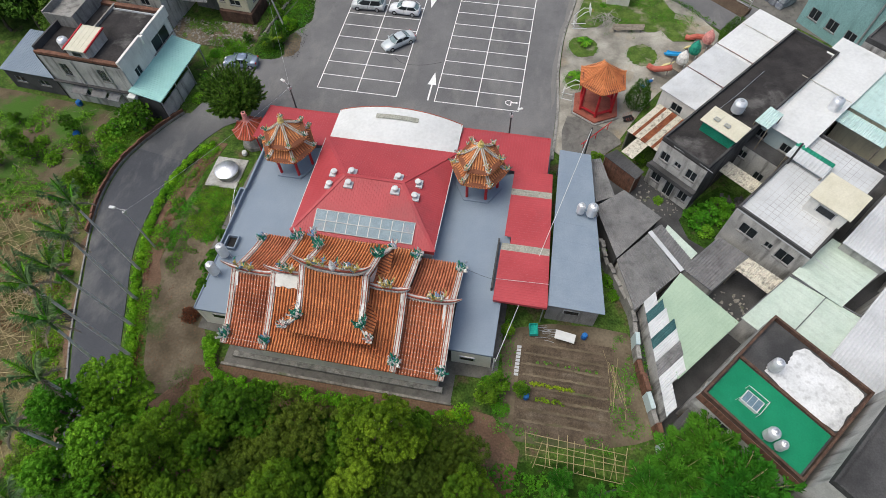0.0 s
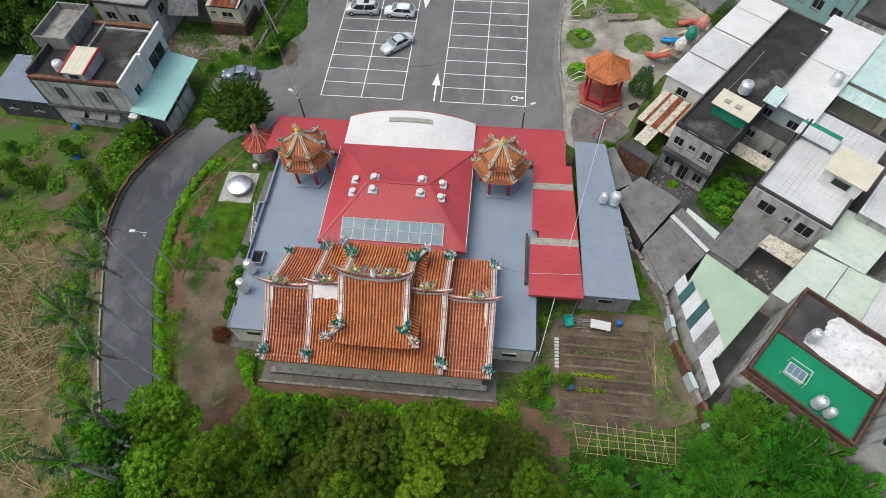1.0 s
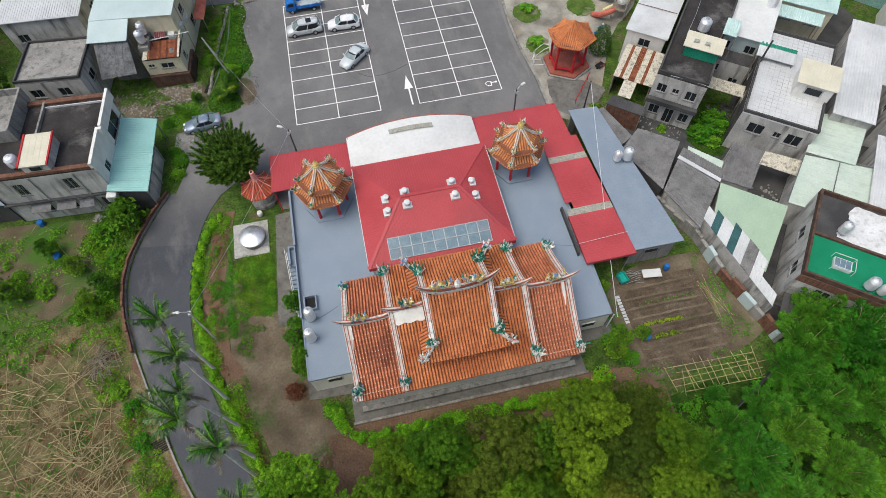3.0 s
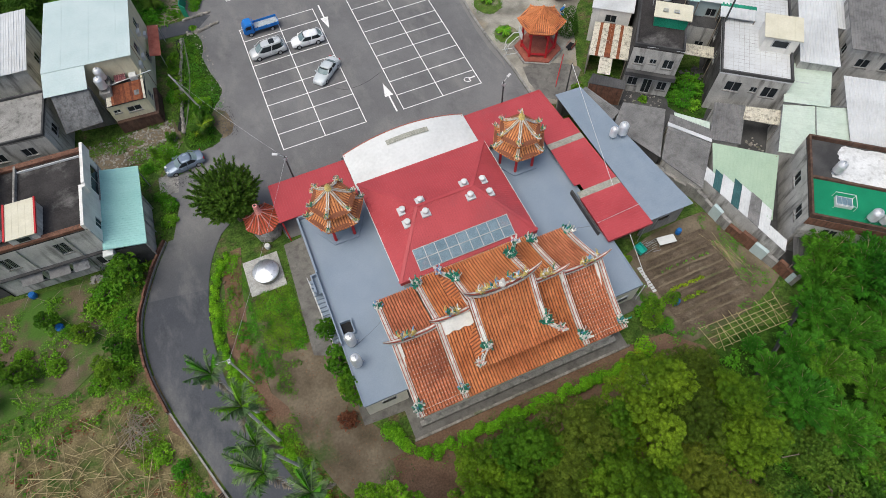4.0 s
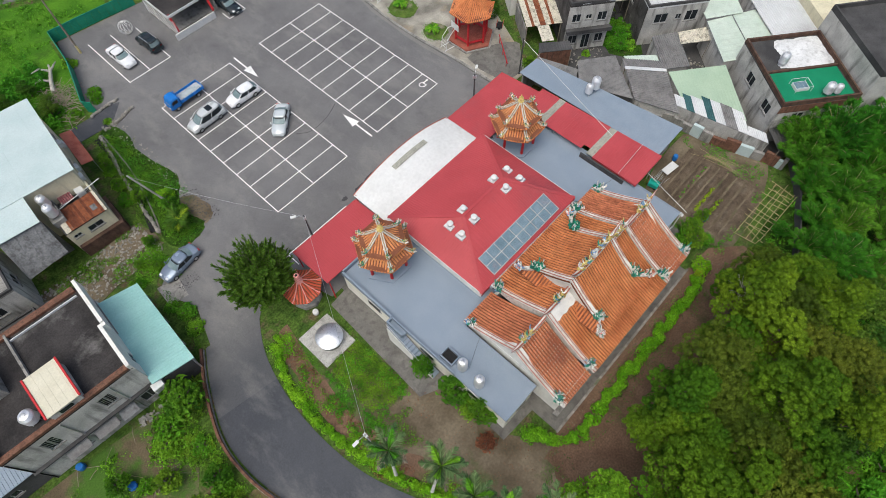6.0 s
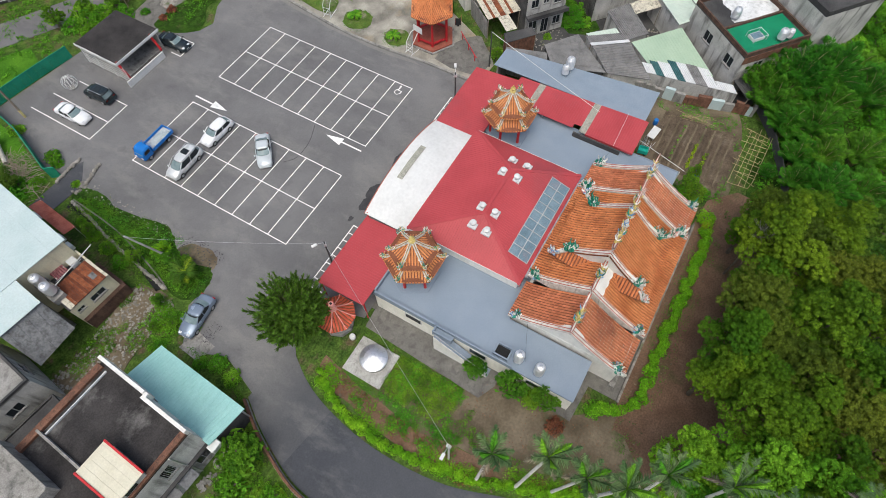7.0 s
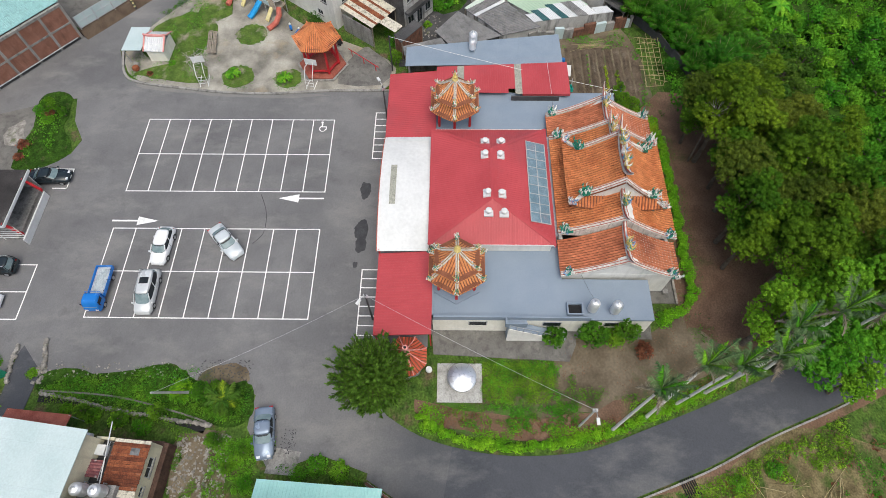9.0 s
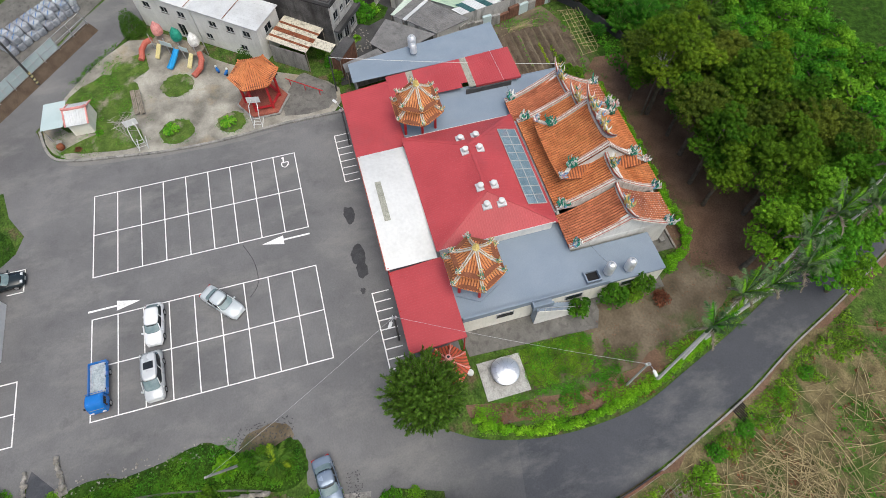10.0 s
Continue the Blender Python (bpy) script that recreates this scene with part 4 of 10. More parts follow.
def gable_ridge(parent, x, yr, zr, ye, ze, h=0.22, s1=1.0, curl=0.0, n=14):
    """A striped ridge down the slope along one edge of a roof."""
    path = []
    for i in range(n + 1):
        s = s1 * i / n
        path.append((x, yr + (ye - yr) * s, slope_z(s, zr, ze) + 0.03 + curl * max(0, (s / s1 - 0.8) / 0.2) ** 2))
    part("slope_ridge", MB().beam(path, 0.5, h), STUCCO, parent)
    part("ridge_stripe", MB().beam(path, 0.07, 0.03, off=0.14, rise=h).beam(path, 0.07, 0.03, off=-0.14, rise=h), RIDGERED, parent, "red painted stripes")
    return path[-1]


PAL = [JADE, WHITEPOR, BLUEPOR, YELLOWPOR, PINKPOR]


def ornament(parent, x, y, z, size, seed, weights=(4, 3, 1, 1, 1), up=1.0, n=26):
    """A cluster of curling cut-porcelain leaves and scrolls, as one plain mesh."""
    rg = random.Random(seed)
    mb = MB()
    for k in range(n):
        a = rg.uniform(0, 2 * math.pi)
        ln = size * rg.uniform(0.45, 1.0)
        p0 = Vector((x + rg.uniform(-0.3, 0.3) * size, y + rg.uniform(-0.3, 0.3) * size, z - 0.05))
        d = Vector((math.cos(a), math.sin(a), 0)) * ln * 0.5
        pts = [p0, p0 + d * 0.5 + Vector((0, 0, ln * 0.35 * up)), p0 + d + Vector((0, 0, ln * 0.62 * up)), p0 + d * 0.85 + Vector((0, 0, ln * 0.95 * up))]
        r = size * rg.uniform(0.06, 0.12)
        mb.tube(pts, [r, r * 1.15, r * 0.9, r * 0.3], 5, rg.choices(range(5), weights)[0])
    return tagged(part("ridge_ornament", mb, PAL, parent, "cut-porcelain ornament in green, white and blue"), kind="stuff")


def dragon(parent, x, y, z, length, sgn, seed):
    """A winding ridge figure of scaled scrolls."""
    rg = random.Random(seed)
    mb = MB()
    n = 16
    pts = [(x + sgn * length * (i / n - 0.5), y + 0.12 * math.sin(i * 1.3), z + 0.35 + 0.3 * math.sin(i * 0.95) + (0.35 if i > n - 3 else 0)) for i in range(n + 1)]
    mb.tube(pts, [0.05 + 0.12 * math.sin(math.pi * min(1, (i + 2) / n)) for i in range(n + 1)], 6, 3)
    for i in range(2, n, 1):
        p = Vector(pts[i])
        for s in (-1, 1):
            mb.tube([p, p + Vector((rg.uniform(-0.1, 0.1), s * 0.2, 0.25)), p + Vector((rg.uniform(-0.25, 0.25), s * 0.26, 0.42 + rg.uniform(0, 0.3)))], [0.08, 0.065, 0.02], 4, rg.choice((0, 1, 1, 2, 3, 3)))
    tagged(part("ridge_figure", mb, PAL, parent, "winding porcelain ridge figure"), kind="stuff")


temple = thing("temple_hall", "old temple hall with stepped orange tile roofs and swallowtail ridges", "temple", 0.1, -30.3, 0.0)
YF, YB = -5.75, 5.65
tw = MB()
for x0, x1, y0, y1, z1 in ((-9.55, 9.55, -5.25, -4.95, 3.9), (-9.55, 9.55, 5.1, 5.4, 4.05), (-9.55, -9.25, -4.95, 5.1, 3.9), (9.25, 9.55, -4.95, 5.1, 3.9)):
    tw.box(x0, y0, 0, x1, y1, z1)
part("wall", tw, WHITEWALL, temple)
for s in (-1, 1):
    part("gable_wall", MB().add([(s * 9.4 + t, y, z) for t in (-0.12, 0.12) for y, z in ((-5.0, 3.6), (5.4, 3.7), (2.4, 5.05), (0.3, 7.1), (-0.3, 7.1), (-2.6, 5.0))], [(0, 1, 2, 3, 4, 5), (11, 10, 9, 8, 7, 6)] + [(i, 6 + i, 6 + (i + 1) % 6, (i + 1) % 6) for i in range(6)]), WHITEWALL, temple)
    part("gable_wall", MB().add([(s * 5.75 + t, y, z) for t in (-0.12, 0.12) for y, z in ((-5.2, 4.3), (5.5, 4.95), (2.4, 6.3), (0.3, 8.0), (-0.3, 8.0), (-2.6, 5.9))], [(0, 1, 2, 3, 4, 5), (11, 10, 9, 8, 7, 6)] + [(i, 6 + i, 6 + (i + 1) % 6, (i + 1) % 6) for i in range(6)]), STUCCO, temple)
    part("gable_wall", MB().add([(s * 2.75 + t, y, z) for t in (-0.12, 0.12) for y, z in ((-3.4, 6.0), (3.4, 6.0), (3.2, 7.5), (1.6, 8.4), (0.3, 9.7), (-0.3, 9.7), (-1.6, 8.4), (-3.2, 7.5))], [tuple(range(8)), tuple(range(15, 7, -1))] + [(i, 8 + i, 8 + (i + 1) % 8, (i + 1) % 8) for i in range(8)]), WHITEWALL, temple)
part("upper_wall", MB().box(-3.3, -3.9, 5.0, 3.3, -3.7, 6.25).box(-3.3, 3.7, 5.0, 3.3, 3.9, 6.85).box(-3.3, -3.7, 5.0, -3.1, 3.7, 6.3).box(3.1, -3.7, 5.0, 3.3, 3.7, 6.3), WOOD, temple, "dark timber wall under the raised roof")
for x in (-8.0, 8.3):
    w = part("window", MB().box(x - 0.75, -5.32, 2.3, x + 0.75, -5.2, 3.1), FRAMEGREY, temple)
    part("pane", MB().box(x - 0.66, -5.35, 2.38, x + 0.66, -5.31, 3.02), GLASS, w)
part("plinth", MB().box(-10.0, -5.75, 0.0, 10.0, -5.25, 0.55), CONC, temple, "stained grey stone plinth")
# wings
for s in (-1, 1):
    x0, x1 = (-9.75, -5.95) if s < 0 else (5.95, 9.95)
    tm, bed = MB(), MB()
    tile_slope(tm, bed, x0, x1, -0.05, 7.0, YF, 3.75)
    tile_slope(tm, bed, x0, x1, 0.05, 7.0, YB, 4.1)
    wing = part("wing_roof", bed, PANSHADE, temple)
    tagged(part("roof_tiles", tm, TILEDARK, wing, "weathered red-brown barrel tiles with pale mortar"), kind="stuff")
    mo = MB()
    rg = random.Random(5 + s)
    rows = round((x1 - x0) / 0.27)
    for r in range(rows):
        for k in range(17):
            q = (k + 0.5 + rg.uniform(-0.1, 0.1)) / 17
            x = x0 + (r + 0.5) * (x1 - x0) / rows
            y, z = -0.05 + (YF + 0.05) * q, slope_z(q, 7.0, 3.75) + 0.15
            mo.box(x - 0.032, y - 0.028, z - 0.03, x + 0.032, y + 0.028, z + 0.012)
    tagged(part("mortar", mo, STUCCO, wing, "pale mortar dabs on the tiles"), kind="stuff")
    swallow_ridge(wing, x0 - 0.1 if s < 0 else x0 - 0.2, x1 + 0.2 if s < 0 else x1 + 0.1, 0, 7.0, 1.3, 0.75, 0.5)
    xo = x0 if s < 0 else x1
    for ye, ze in ((YF, 3.75), (YB, 4.1)):
        e = gable_ridge(wing, xo, 0, 7.0, ye, ze)
        ornament(wing, e[0], e[1] + (0.7 if ye < 0 else -0.7), e[2] + 0.35, 0.92, 11 + s + int(ye), (5, 4, 1, 0, 0), 1.1, 34)
    dragon(wing, (x0 + x1) / 2 + s * 0.7, 0, 7.5, 1.6, s, 31 + s)
# middle roof, seen on both sides of the raised centre
tm, bed = MB(), MB()
tile_slope(tm, bed, -5.75, 5.85, -0.05, 7.9, YF - 0.15, 4.35, cut=lambda x, s: abs(x) > 2.6 or s > 0.52)
tile_slope(tm, bed, -5.75, 5.85, 0.05, 7.9, YB + 0.1, 5.2, cut=lambda x, s: abs(x) > 2.6 or s > 0.6)
mid = part("middle_roof", bed, PANSHADE, temple)
tagged(part("roof_tiles", tm, TILE, mid, "orange barrel roof tiles in close rows"), kind="stuff")
for s in (-1, 1):
    x0, x1 = (-5.95, -2.7) if s < 0 else (2.7, 6.05)
    swallow_ridge(mid, x0 + (-0.1 if s < 0 else -0.1), x1, 0, 7.9, 0.95, 0.45, 0.5)
    for ye, ze in ((YF - 0.15, 4.35), (YB + 0.1, 5.2)):
        e = gable_ridge(mid, s * 5.8 + 0.05, 0, 7.9, ye, ze)
        ornament(mid, e[0], e[1] + (0.75 if ye < 0 else -0.7), e[2] + 0.35, 0.98, 21 + s + int(ye), (5, 4, 1, 0, 0), 1.1, 34)
    dragon(mid, s * 4.4, 0, 8.45, 1.3, s, 41 + s)
pt = [[(x, YF * q, slope_z(q, 7.9, 4.35) + 0.27) for q in (0.03, 0.10, 0.18 + 0.010 * math.sin(i * 1.3))] for i, x in enumerate([-5.5 + 0.2 * i for i in range(14)])]
part("cement_patch", MB().curved(pt, 0.05), WHITEWALL, mid, "rough white cement patch under the ridge")
# raised centre, hip-and-gable
EX, GX, YE, ZE, ZR = 3.85, 2.75, -4.6, 6.2, 9.7
YEB, ZEB = 4.85, 6.75


def skirt(y):
    """Eave height along the side of the raised roof."""
    return 6.3 + 0.25 * (abs(y) / 4.6) ** 2.5 + 0.5 * max(0.0, y / 4.6) ** 1.5


tm, bed, skirts = MB(), MB(), {-1: MB(), 1: MB()}
tile_slope(tm, bed, -EX, EX, -0.05, ZR, YE, ZE, 0.35, cut=lambda x, s: abs(x) < GX + 0.05 or (s > 0.68 and abs(x) < GX + (EX - GX) * (s - 0.68) / 0.32 + 0.1))
tile_slope(tm, bed, -EX, EX, 0.05, ZR, YEB, ZEB, 0.35, cut=lambda x, s: abs(x) < GX + 0.05 or (s > 0.68 and abs(x) < GX + (EX - GX) * (s - 0.68) / 0.32 + 0.1))
for s in (-1, 1):
    for k in range(30):
        y = -4.3 + 8.8 * (k + 0.5) / 30
        first = max(0.0, (abs(y) - 3.1) / 1.45)
        for q in range(4):
            a, b = q / 4, min((q + 1.1) / 4, 1.0)
            if a < first - 0.1:
                continue
            vs = []
            for t, g in ((a, 0.82), (b, 1.0)):
                x = s * (GX + (EX - GX) * t)
                z = 7.35 + (skirt(y) - 7.35) * t + 0.02
                vs += [(x, y + dy * 0.1 * g, z + dz * 0.1 * g + (0.02 if g == 1.0 else 0)) for dy, dz in ((-1, 0), (-0.6, 0.8), (0.6, 0.8), (1, 0))]
            tm.add(vs, [(0, 4, 5, 1), (1, 5, 6, 2), (2, 6, 7, 3), (4, 7, 6, 5)])
    for k in range(12):
        ya, yb = -1 + k / 6, -1 + (k + 1) / 6
        skirts[s].sheet([(s * GX, 3.2 * ya, 7.35), (s * EX, 4.6 * ya, skirt(4.6 * ya)), (s * EX, 4.6 * yb, skirt(4.6 * yb)), (s * GX, 3.2 * yb, 7.35)][::s], 0.1)
top = part("raised_roof", bed, PANSHADE, temple, weld=True)
for s in (-1, 1):
    part("skirt_roof", skirts[s], PANSHADE, temple, weld=True)
tagged(part("roof_tiles", tm, TILE, top, "orange barrel roof tiles in close rows"), kind="stuff")
swallow_ridge(top, -GX - 0.15, GX + 0.15, 0, ZR - 0.05, 1.9, 0.55, 0.75, 0.4)
for s in (-1, 1):
    for ye, ze in ((YE, ZE), (YEB, ZEB)):
        e = gable_ridge(top, s * GX, 0, ZR, ye, ze, 0.26, 0.7)
        ornament(top, e[0], e[1], e[2] + 0.3, 1.0, 51 + s + int(ye), (6, 3, 0, 0, 0), 1.1, 34)
        hip = [(e[0], e[1], e[2])] + [(e[0] + (s * (EX + 0.25) - e[0]) * t, e[1] + (ye * 1.03 - e[1]) * t, e[2] + (ze + 0.25 - e[2]) * t + 0.75 * t ** 4) for t in (0.25, 0.5, 0.75, 1.0)]
        part("hip_ridge", MB().beam(hip, [0.4, 0.38, 0.34, 0.26, 0.14], 0.22), STUCCO, top)
        ornament(top, hip[-2][0], hip[-2][1], hip[-2][2] + 0.15, 0.75, 61 + s + int(ye), (1, 4, 2 if ye > 0 else 0, 0, 1), 1.0, 30)
dragon(top, -1.35, 0, ZR + 0.7, 2.0, 1, 71)
dragon(top, 1.35, 0, ZR + 0.7, 2.0, -1, 72)
part("pagoda_finial", MB().lathe([(0.28, ZR + 0.65), (0.3, ZR + 0.95), (0.16, ZR + 1.0), (0.26, ZR + 1.2), (0.14, ZR + 1.25), (0.2, ZR + 1.45), (0.1, ZR + 1.5), (0.14, ZR + 1.65), (0.02, ZR + 1.95)], 8), WHITEPOR, top, "white stepped pagoda finial")

# the flat-roofed concrete wings round it
deck = thing("side_hall", "flat-roofed concrete side hall with blue-grey painted deck", "building", 0, -22.5, 0)
dw = MB()
for x0, y0, x1, y1 in ((-13.85, -10.6, -13.55, 10.0), (-13.55, -10.6, -10.0, -10.3), (13.75, -10.3, 14.05, 10.0), (10.4, -10.3, 13.75, -10.0), (-13.55, 9.7, 13.75, 10.0)):
    dw.box(x0, y0, 0, x1, y1, 3.05)
part("wall", dw, CREAMWHITE, deck)
part("deck_slab", MB().prism([(-13.9, -10.65), (-9.75, -10.65), (-9.75, -2.4), (10.15, -2.4), (10.15, -10.4), (14.15, -10.4), (14.15, 10.1), (-13.95, 10.1)], 3.05, 3.32), DECK, deck, "blue-grey painted flat roof")
part("parapet", MB().box(-13.95, 3.2, 3.32, -13.75, 10.1, 3.85), DECK, deck)
part("parapet", MB().box(-13.95, 9.9, 3.32, -9.0, 10.1, 3.85), DECK, deck)
part("parapet", MB().box(-14.55, 1.2, 2.9, -14.4, 3.2, 3.75).box(-14.4, 1.2, 2.9, -13.9, 3.2, 3.3).box(-14.4, 3.05, 3.3, -13.95, 3.2, 3.75), DECK, deck)
part("parapet", MB().box(-13.95, -10.6, 3.32, -13.85, -4.7, 3.42), DECK, deck)
part("parapet", MB().box(14.05, -10.4, 3.32, 14.15, 2.0, 3.40), DECK, deck)
for y0, y1 in ((4.8, 6.6), (-2.2, -0.4), (-7.6, -6.2)):
    w = part("window", MB().box(-13.91, y0, 1.7, -13.81, y1, 2.6), FRAMEGREY, deck)
    part("pane", MB().box(-13.94, y0 + 0.1, 1.78, -13.9, y1 - 0.1, 2.52), GLASS, w)
for x0, x1 in ((-12.4, -11.0), (11.2, 12.6)):
    w = part("window", MB().box(x0, -10.66, 2.0, x1, -10.56, 2.7), FRAMEGREY, deck)
    part("pane", MB().box(x0 + 0.1, -10.69, 2.08, x1 - 0.1, -10.65, 2.62), GLASS, w)
# outside stair down the west side
stair = thing("outside_stair", "grey painted concrete stair with solid side walls", "stair", -14.35, -19.6, 0)
for k in range(16):
    part("step", MB().box(-0.45, -0.37 - k * 0.36, 0.05, 0.35, -k * 0.36, 3.2 - k * 0.195), DECK, stair)
part("side_wall", MB().add([(-0.52, 0.0, 3.2), (-0.52, -5.7, 0.2), (-0.52, -5.7, 0.0), (-0.52, 0.0, 0.0), (-0.46, 0.0, 3.2), (-0.46, -5.7, 0.2), (-0.46, -5.7, 0.0), (-0.46, 0.0, 0.0)], [(0, 1, 2, 3), (7, 6, 5, 4), (0, 4, 5, 1), (3, 2, 6, 7), (0, 3, 7, 4), (1, 5, 6, 2)]), WHITEWALL, stair)
part("side_wall", MB().box(0.40, -7.6, 3.32, 0.52, 0.2, 3.85), DECK, stair)
for k in range(9):
    part("baluster", MB().tube([(-0.49, -0.1 - k * 0.68, 3.15 - k * 0.368), (-0.49, -0.1 - k * 0.68, 4.05 - k * 0.368)], 0.025, 5), GALV, stair)
part("hand_rail", MB().tube([(-0.49, 0.0, 4.1), (-0.49, -5.6, 1.07)], 0.035, 6), GALV, stair)
hatch = thing("roof_hatch", "dark open roof hatch with low concrete rim", "hatch", -12.95, -25.8, 3.32)
part("rim", MB().box(-0.6, -0.75, 0, -0.48, 0.75, 0.45).box(0.48, -0.75, 0, 0.6, 0.75, 0.45).box(-0.48, -0.75, 0, 0.48, -0.63, 0.45).box(-0.48, 0.63, 0, 0.48, 0.75, 0.45), DECK, hatch)
# no shaft is cut: a solid black plate stands for its shade
part("opening", MB().box(-0.48, -0.63, 0.0, 0.48, 0.63, 0.06), BLACK, hatch, "black plate for the unlit inside of the hatch")

# the red hipped roof
red = thing("worship_hall", "hall with a large red metal hipped roof", "building", 0.1, -18.2, 0)
RZ, EZ = 7.0, 5.05
A, B, C, D = (-7.1, -6.1, EZ), (7.15, -6.1, EZ), (7.15, 6.2, EZ), (-7.1, 6.2, EZ)
R1, R2 = (-2.9, 0.0, RZ), (2.9, 0.0, RZ)
for nm, poly, d in (("roof_front", (A, B, R2, R1), (0, -1, 0)), ("roof_back", (C, D, R1, R2), (0, 1, 0)), ("roof_left", (D, A, R1), (-1, 0, 0)), ("roof_right", (B, C, R2), (1, 0, 0))):
    part(nm, MB().sheet(poly, 0.06).ribs(poly, d, 0.25, 0.06, 0.018), REDROOF, red)
rc = MB()
for p, q in ((R1, R2), (R1, A), (R1, D), (R2, B), (R2, C)):
    rc.beam([Vector(p).lerp(Vector(q), t) + Vector((0, 0, 0.0)) for t in (0, 1)], 0.32, 0.035, rise=0.01)
part("hip_cap", rc, REDROOF, red, "folded red ridge caps")
for p, q, h in ((A, D, 0), (B, C, 0), (A, B, 0.5), (C, D, 0.2)):
    if h:
        part("fascia", MB().beam([p, q], 0.06, h, rise=-h), REDROOF, red)
    else:
        part("fascia", MB().beam([p, q], 0.06, 0.16, rise=-0.14), WHITEROOF, red, "white edge trim")
part("wall", MB().box(-6.8, -5.8, 3.32, 6.9, -5.6, 5.0).box(-6.8, 5.6, 3.32, 6.9, 5.8, 5.0).box(-6.8, -5.6, 3.32, -6.6, 5.6, 5.0).box(6.7, -5.6, 3.32, 6.9, 5.6, 5.0), WHITEWALL, red)
sl = (RZ - EZ) / 6.1
for i in range(9):
    for j in range(2):
        x0 = -4.9 + 9.8 * i / 9
        y0 = -5.75 + 1.0 * j
        part("skylight_pane", MB().sheet([(x0 + 0.04, y0 + 0.04, EZ + (y0 + 6.14) * sl + 0.09), (x0 + 1.05, y0 + 0.04, EZ + (y0 + 6.14) * sl + 0.09), (x0 + 1.05, y0 + 0.97, EZ + (y0 + 7.07) * sl + 0.09), (x0 + 0.04, y0 + 0.97, EZ + (y0 + 7.07) * sl + 0.09)], 0.03), SKYGLASS, red, "clouded blue-grey skylight pane")
fr = MB()
for i in range(10):
    x0 = -4.9 + 9.8 * i / 9
    fr.beam([(x0, -5.75, EZ + 0.35 * sl + 0.06), (x0, -3.75, EZ + 2.35 * sl + 0.06)], 0.07, 0.07)
for y0 in (-5.75, -4.75, -3.75):
    fr.beam([(-4.93, y0, EZ + (y0 + 6.1) * sl + 0.06), (4.93, y0, EZ + (y0 + 6.1) * sl + 0.06)], 0.08, 0.075)
part("skylight_frame", fr, FRAMEGREY, red, "pale aluminium glazing bars")
part("gutter", MB().beam([(-6.0, -6.25, 4.75), (6.2, -6.25, 4.75)], 0.3, 0.2), GALV, red)
vent = None
for x, y in ((-4.25, 0.4), (-2.35, 0.45), (-4.3, -1.1), (-2.35, -0.9), (2.35, 0.6), (4.3, 0.55), (2.35, -0.9), (4.3, -1.1)):
    zz = min(RZ - abs(y) * sl, RZ - max(0, abs(x) - 2.9) * (RZ - EZ) / 4.2)
    m = pose(0.1 + x, -18.2 + y, zz)
    if vent is None:
        vent = thing("roof_ventilator", "round white roof ventilator on a pale flashing plate", "ventilator", 0, 0, 0, 0, "ventilators on the red roof")
        part("flashing", MB().box(-0.45, -0.45, -0.1, 0.45, 0.45, 0.1), DIRTYWHITE, vent)
        part("neck", MB().lathe([(0.24, 0.05), (0.22, 0.36)], 14), GALV, vent)
        part("cap", MB().lathe([(0.26, 0.35), (0.31, 0.38), (0.31, 0.50), (0.22, 0.56), (0.03, 0.58)], 16), WHITEROOF, vent, smooth=False)
        vent.matrix_world = m
    else:
        copy_thing(vent, m)

# arched white awning and the flat red ones beside it
aw = thing("arched_awning", "white arched metal awning over the temple front", "awning", 0, -9.5, 0)
AN = 36
arc = [(-7.1 + 14.2 * i / AN, 3.85 + 1.45 * (1 - (2 * i / AN - 1) ** 2)) for i in range(AN + 1)]
am = MB().curved([[(x, -2.5, 3.95 + (z - 3.85) * 0.62), (x, 0.0, 3.9 + (z - 3.85) * 0.82), (x, 2.6, z)] for x, z in arc])
part("arched_sheet", am, WHITEROOF, aw)
part("edge_trim", MB().beam([(-7.1 + 14.2 * i / AN, 2.62, 3.75 + 1.45 * (1 - ((-7.1 + 14.2 * i / AN) / 7.1) ** 2)) for i in range(AN + 1)], 0.08, 0.16), RIDGERED, aw, "dark red edge")
part("light_strip", MB().beam([(-2.4 + 4.8 * i / 12, 1.25, 3.955 + 1.30 * (1 - ((-2.4 + 4.8 * i / 12) / 7.1) ** 2)) for i in range(13)], 0.62, 0.03), FRP, aw, "translucent grey strip")
for x in (-6.9, -2.4, 2.4, 6.9):
    part("post", MB().lathe([(0.09, 0), (0.09, 3.85 + 1.4 * (1 - (x / 7.1) ** 2))], 10, x, 2.4), REDPAINT, aw)


def flat_awning(name, label, x0, x1, y0, y1, z0, z1, mat, d, posts, sp=0.28):
    ob = thing(name, label, "awning", (x0 + x1) / 2, (y0 + y1) / 2, 0)
    w, h = (x1 - x0) / 2, (y1 - y0) / 2
    poly = [(-w, -h, z0), (w, -h, z0), (w, h, z1), (-w, h, z1)]
    part("sheet", MB().sheet(poly, 0.06).ribs(poly, d, sp, 0.06, 0.018), mat, ob)
    part("edge_trim", MB().beam([poly[3], poly[2]], 0.06, 0.2, rise=-0.17).beam([poly[0], poly[3]], 0.06, 0.2, rise=-0.17).beam([poly[1], poly[2]], 0.06, 0.2, rise=-0.17), mat, ob)
    for px, py in posts:
        part("post", MB().lathe([(0.07, 0), (0.07, min(z0, z1) + 0.05)], 8, px * w * 0.95, py * h * 0.95), REDPAINT if mat is REDROOF else GALV, ob)
    return ob


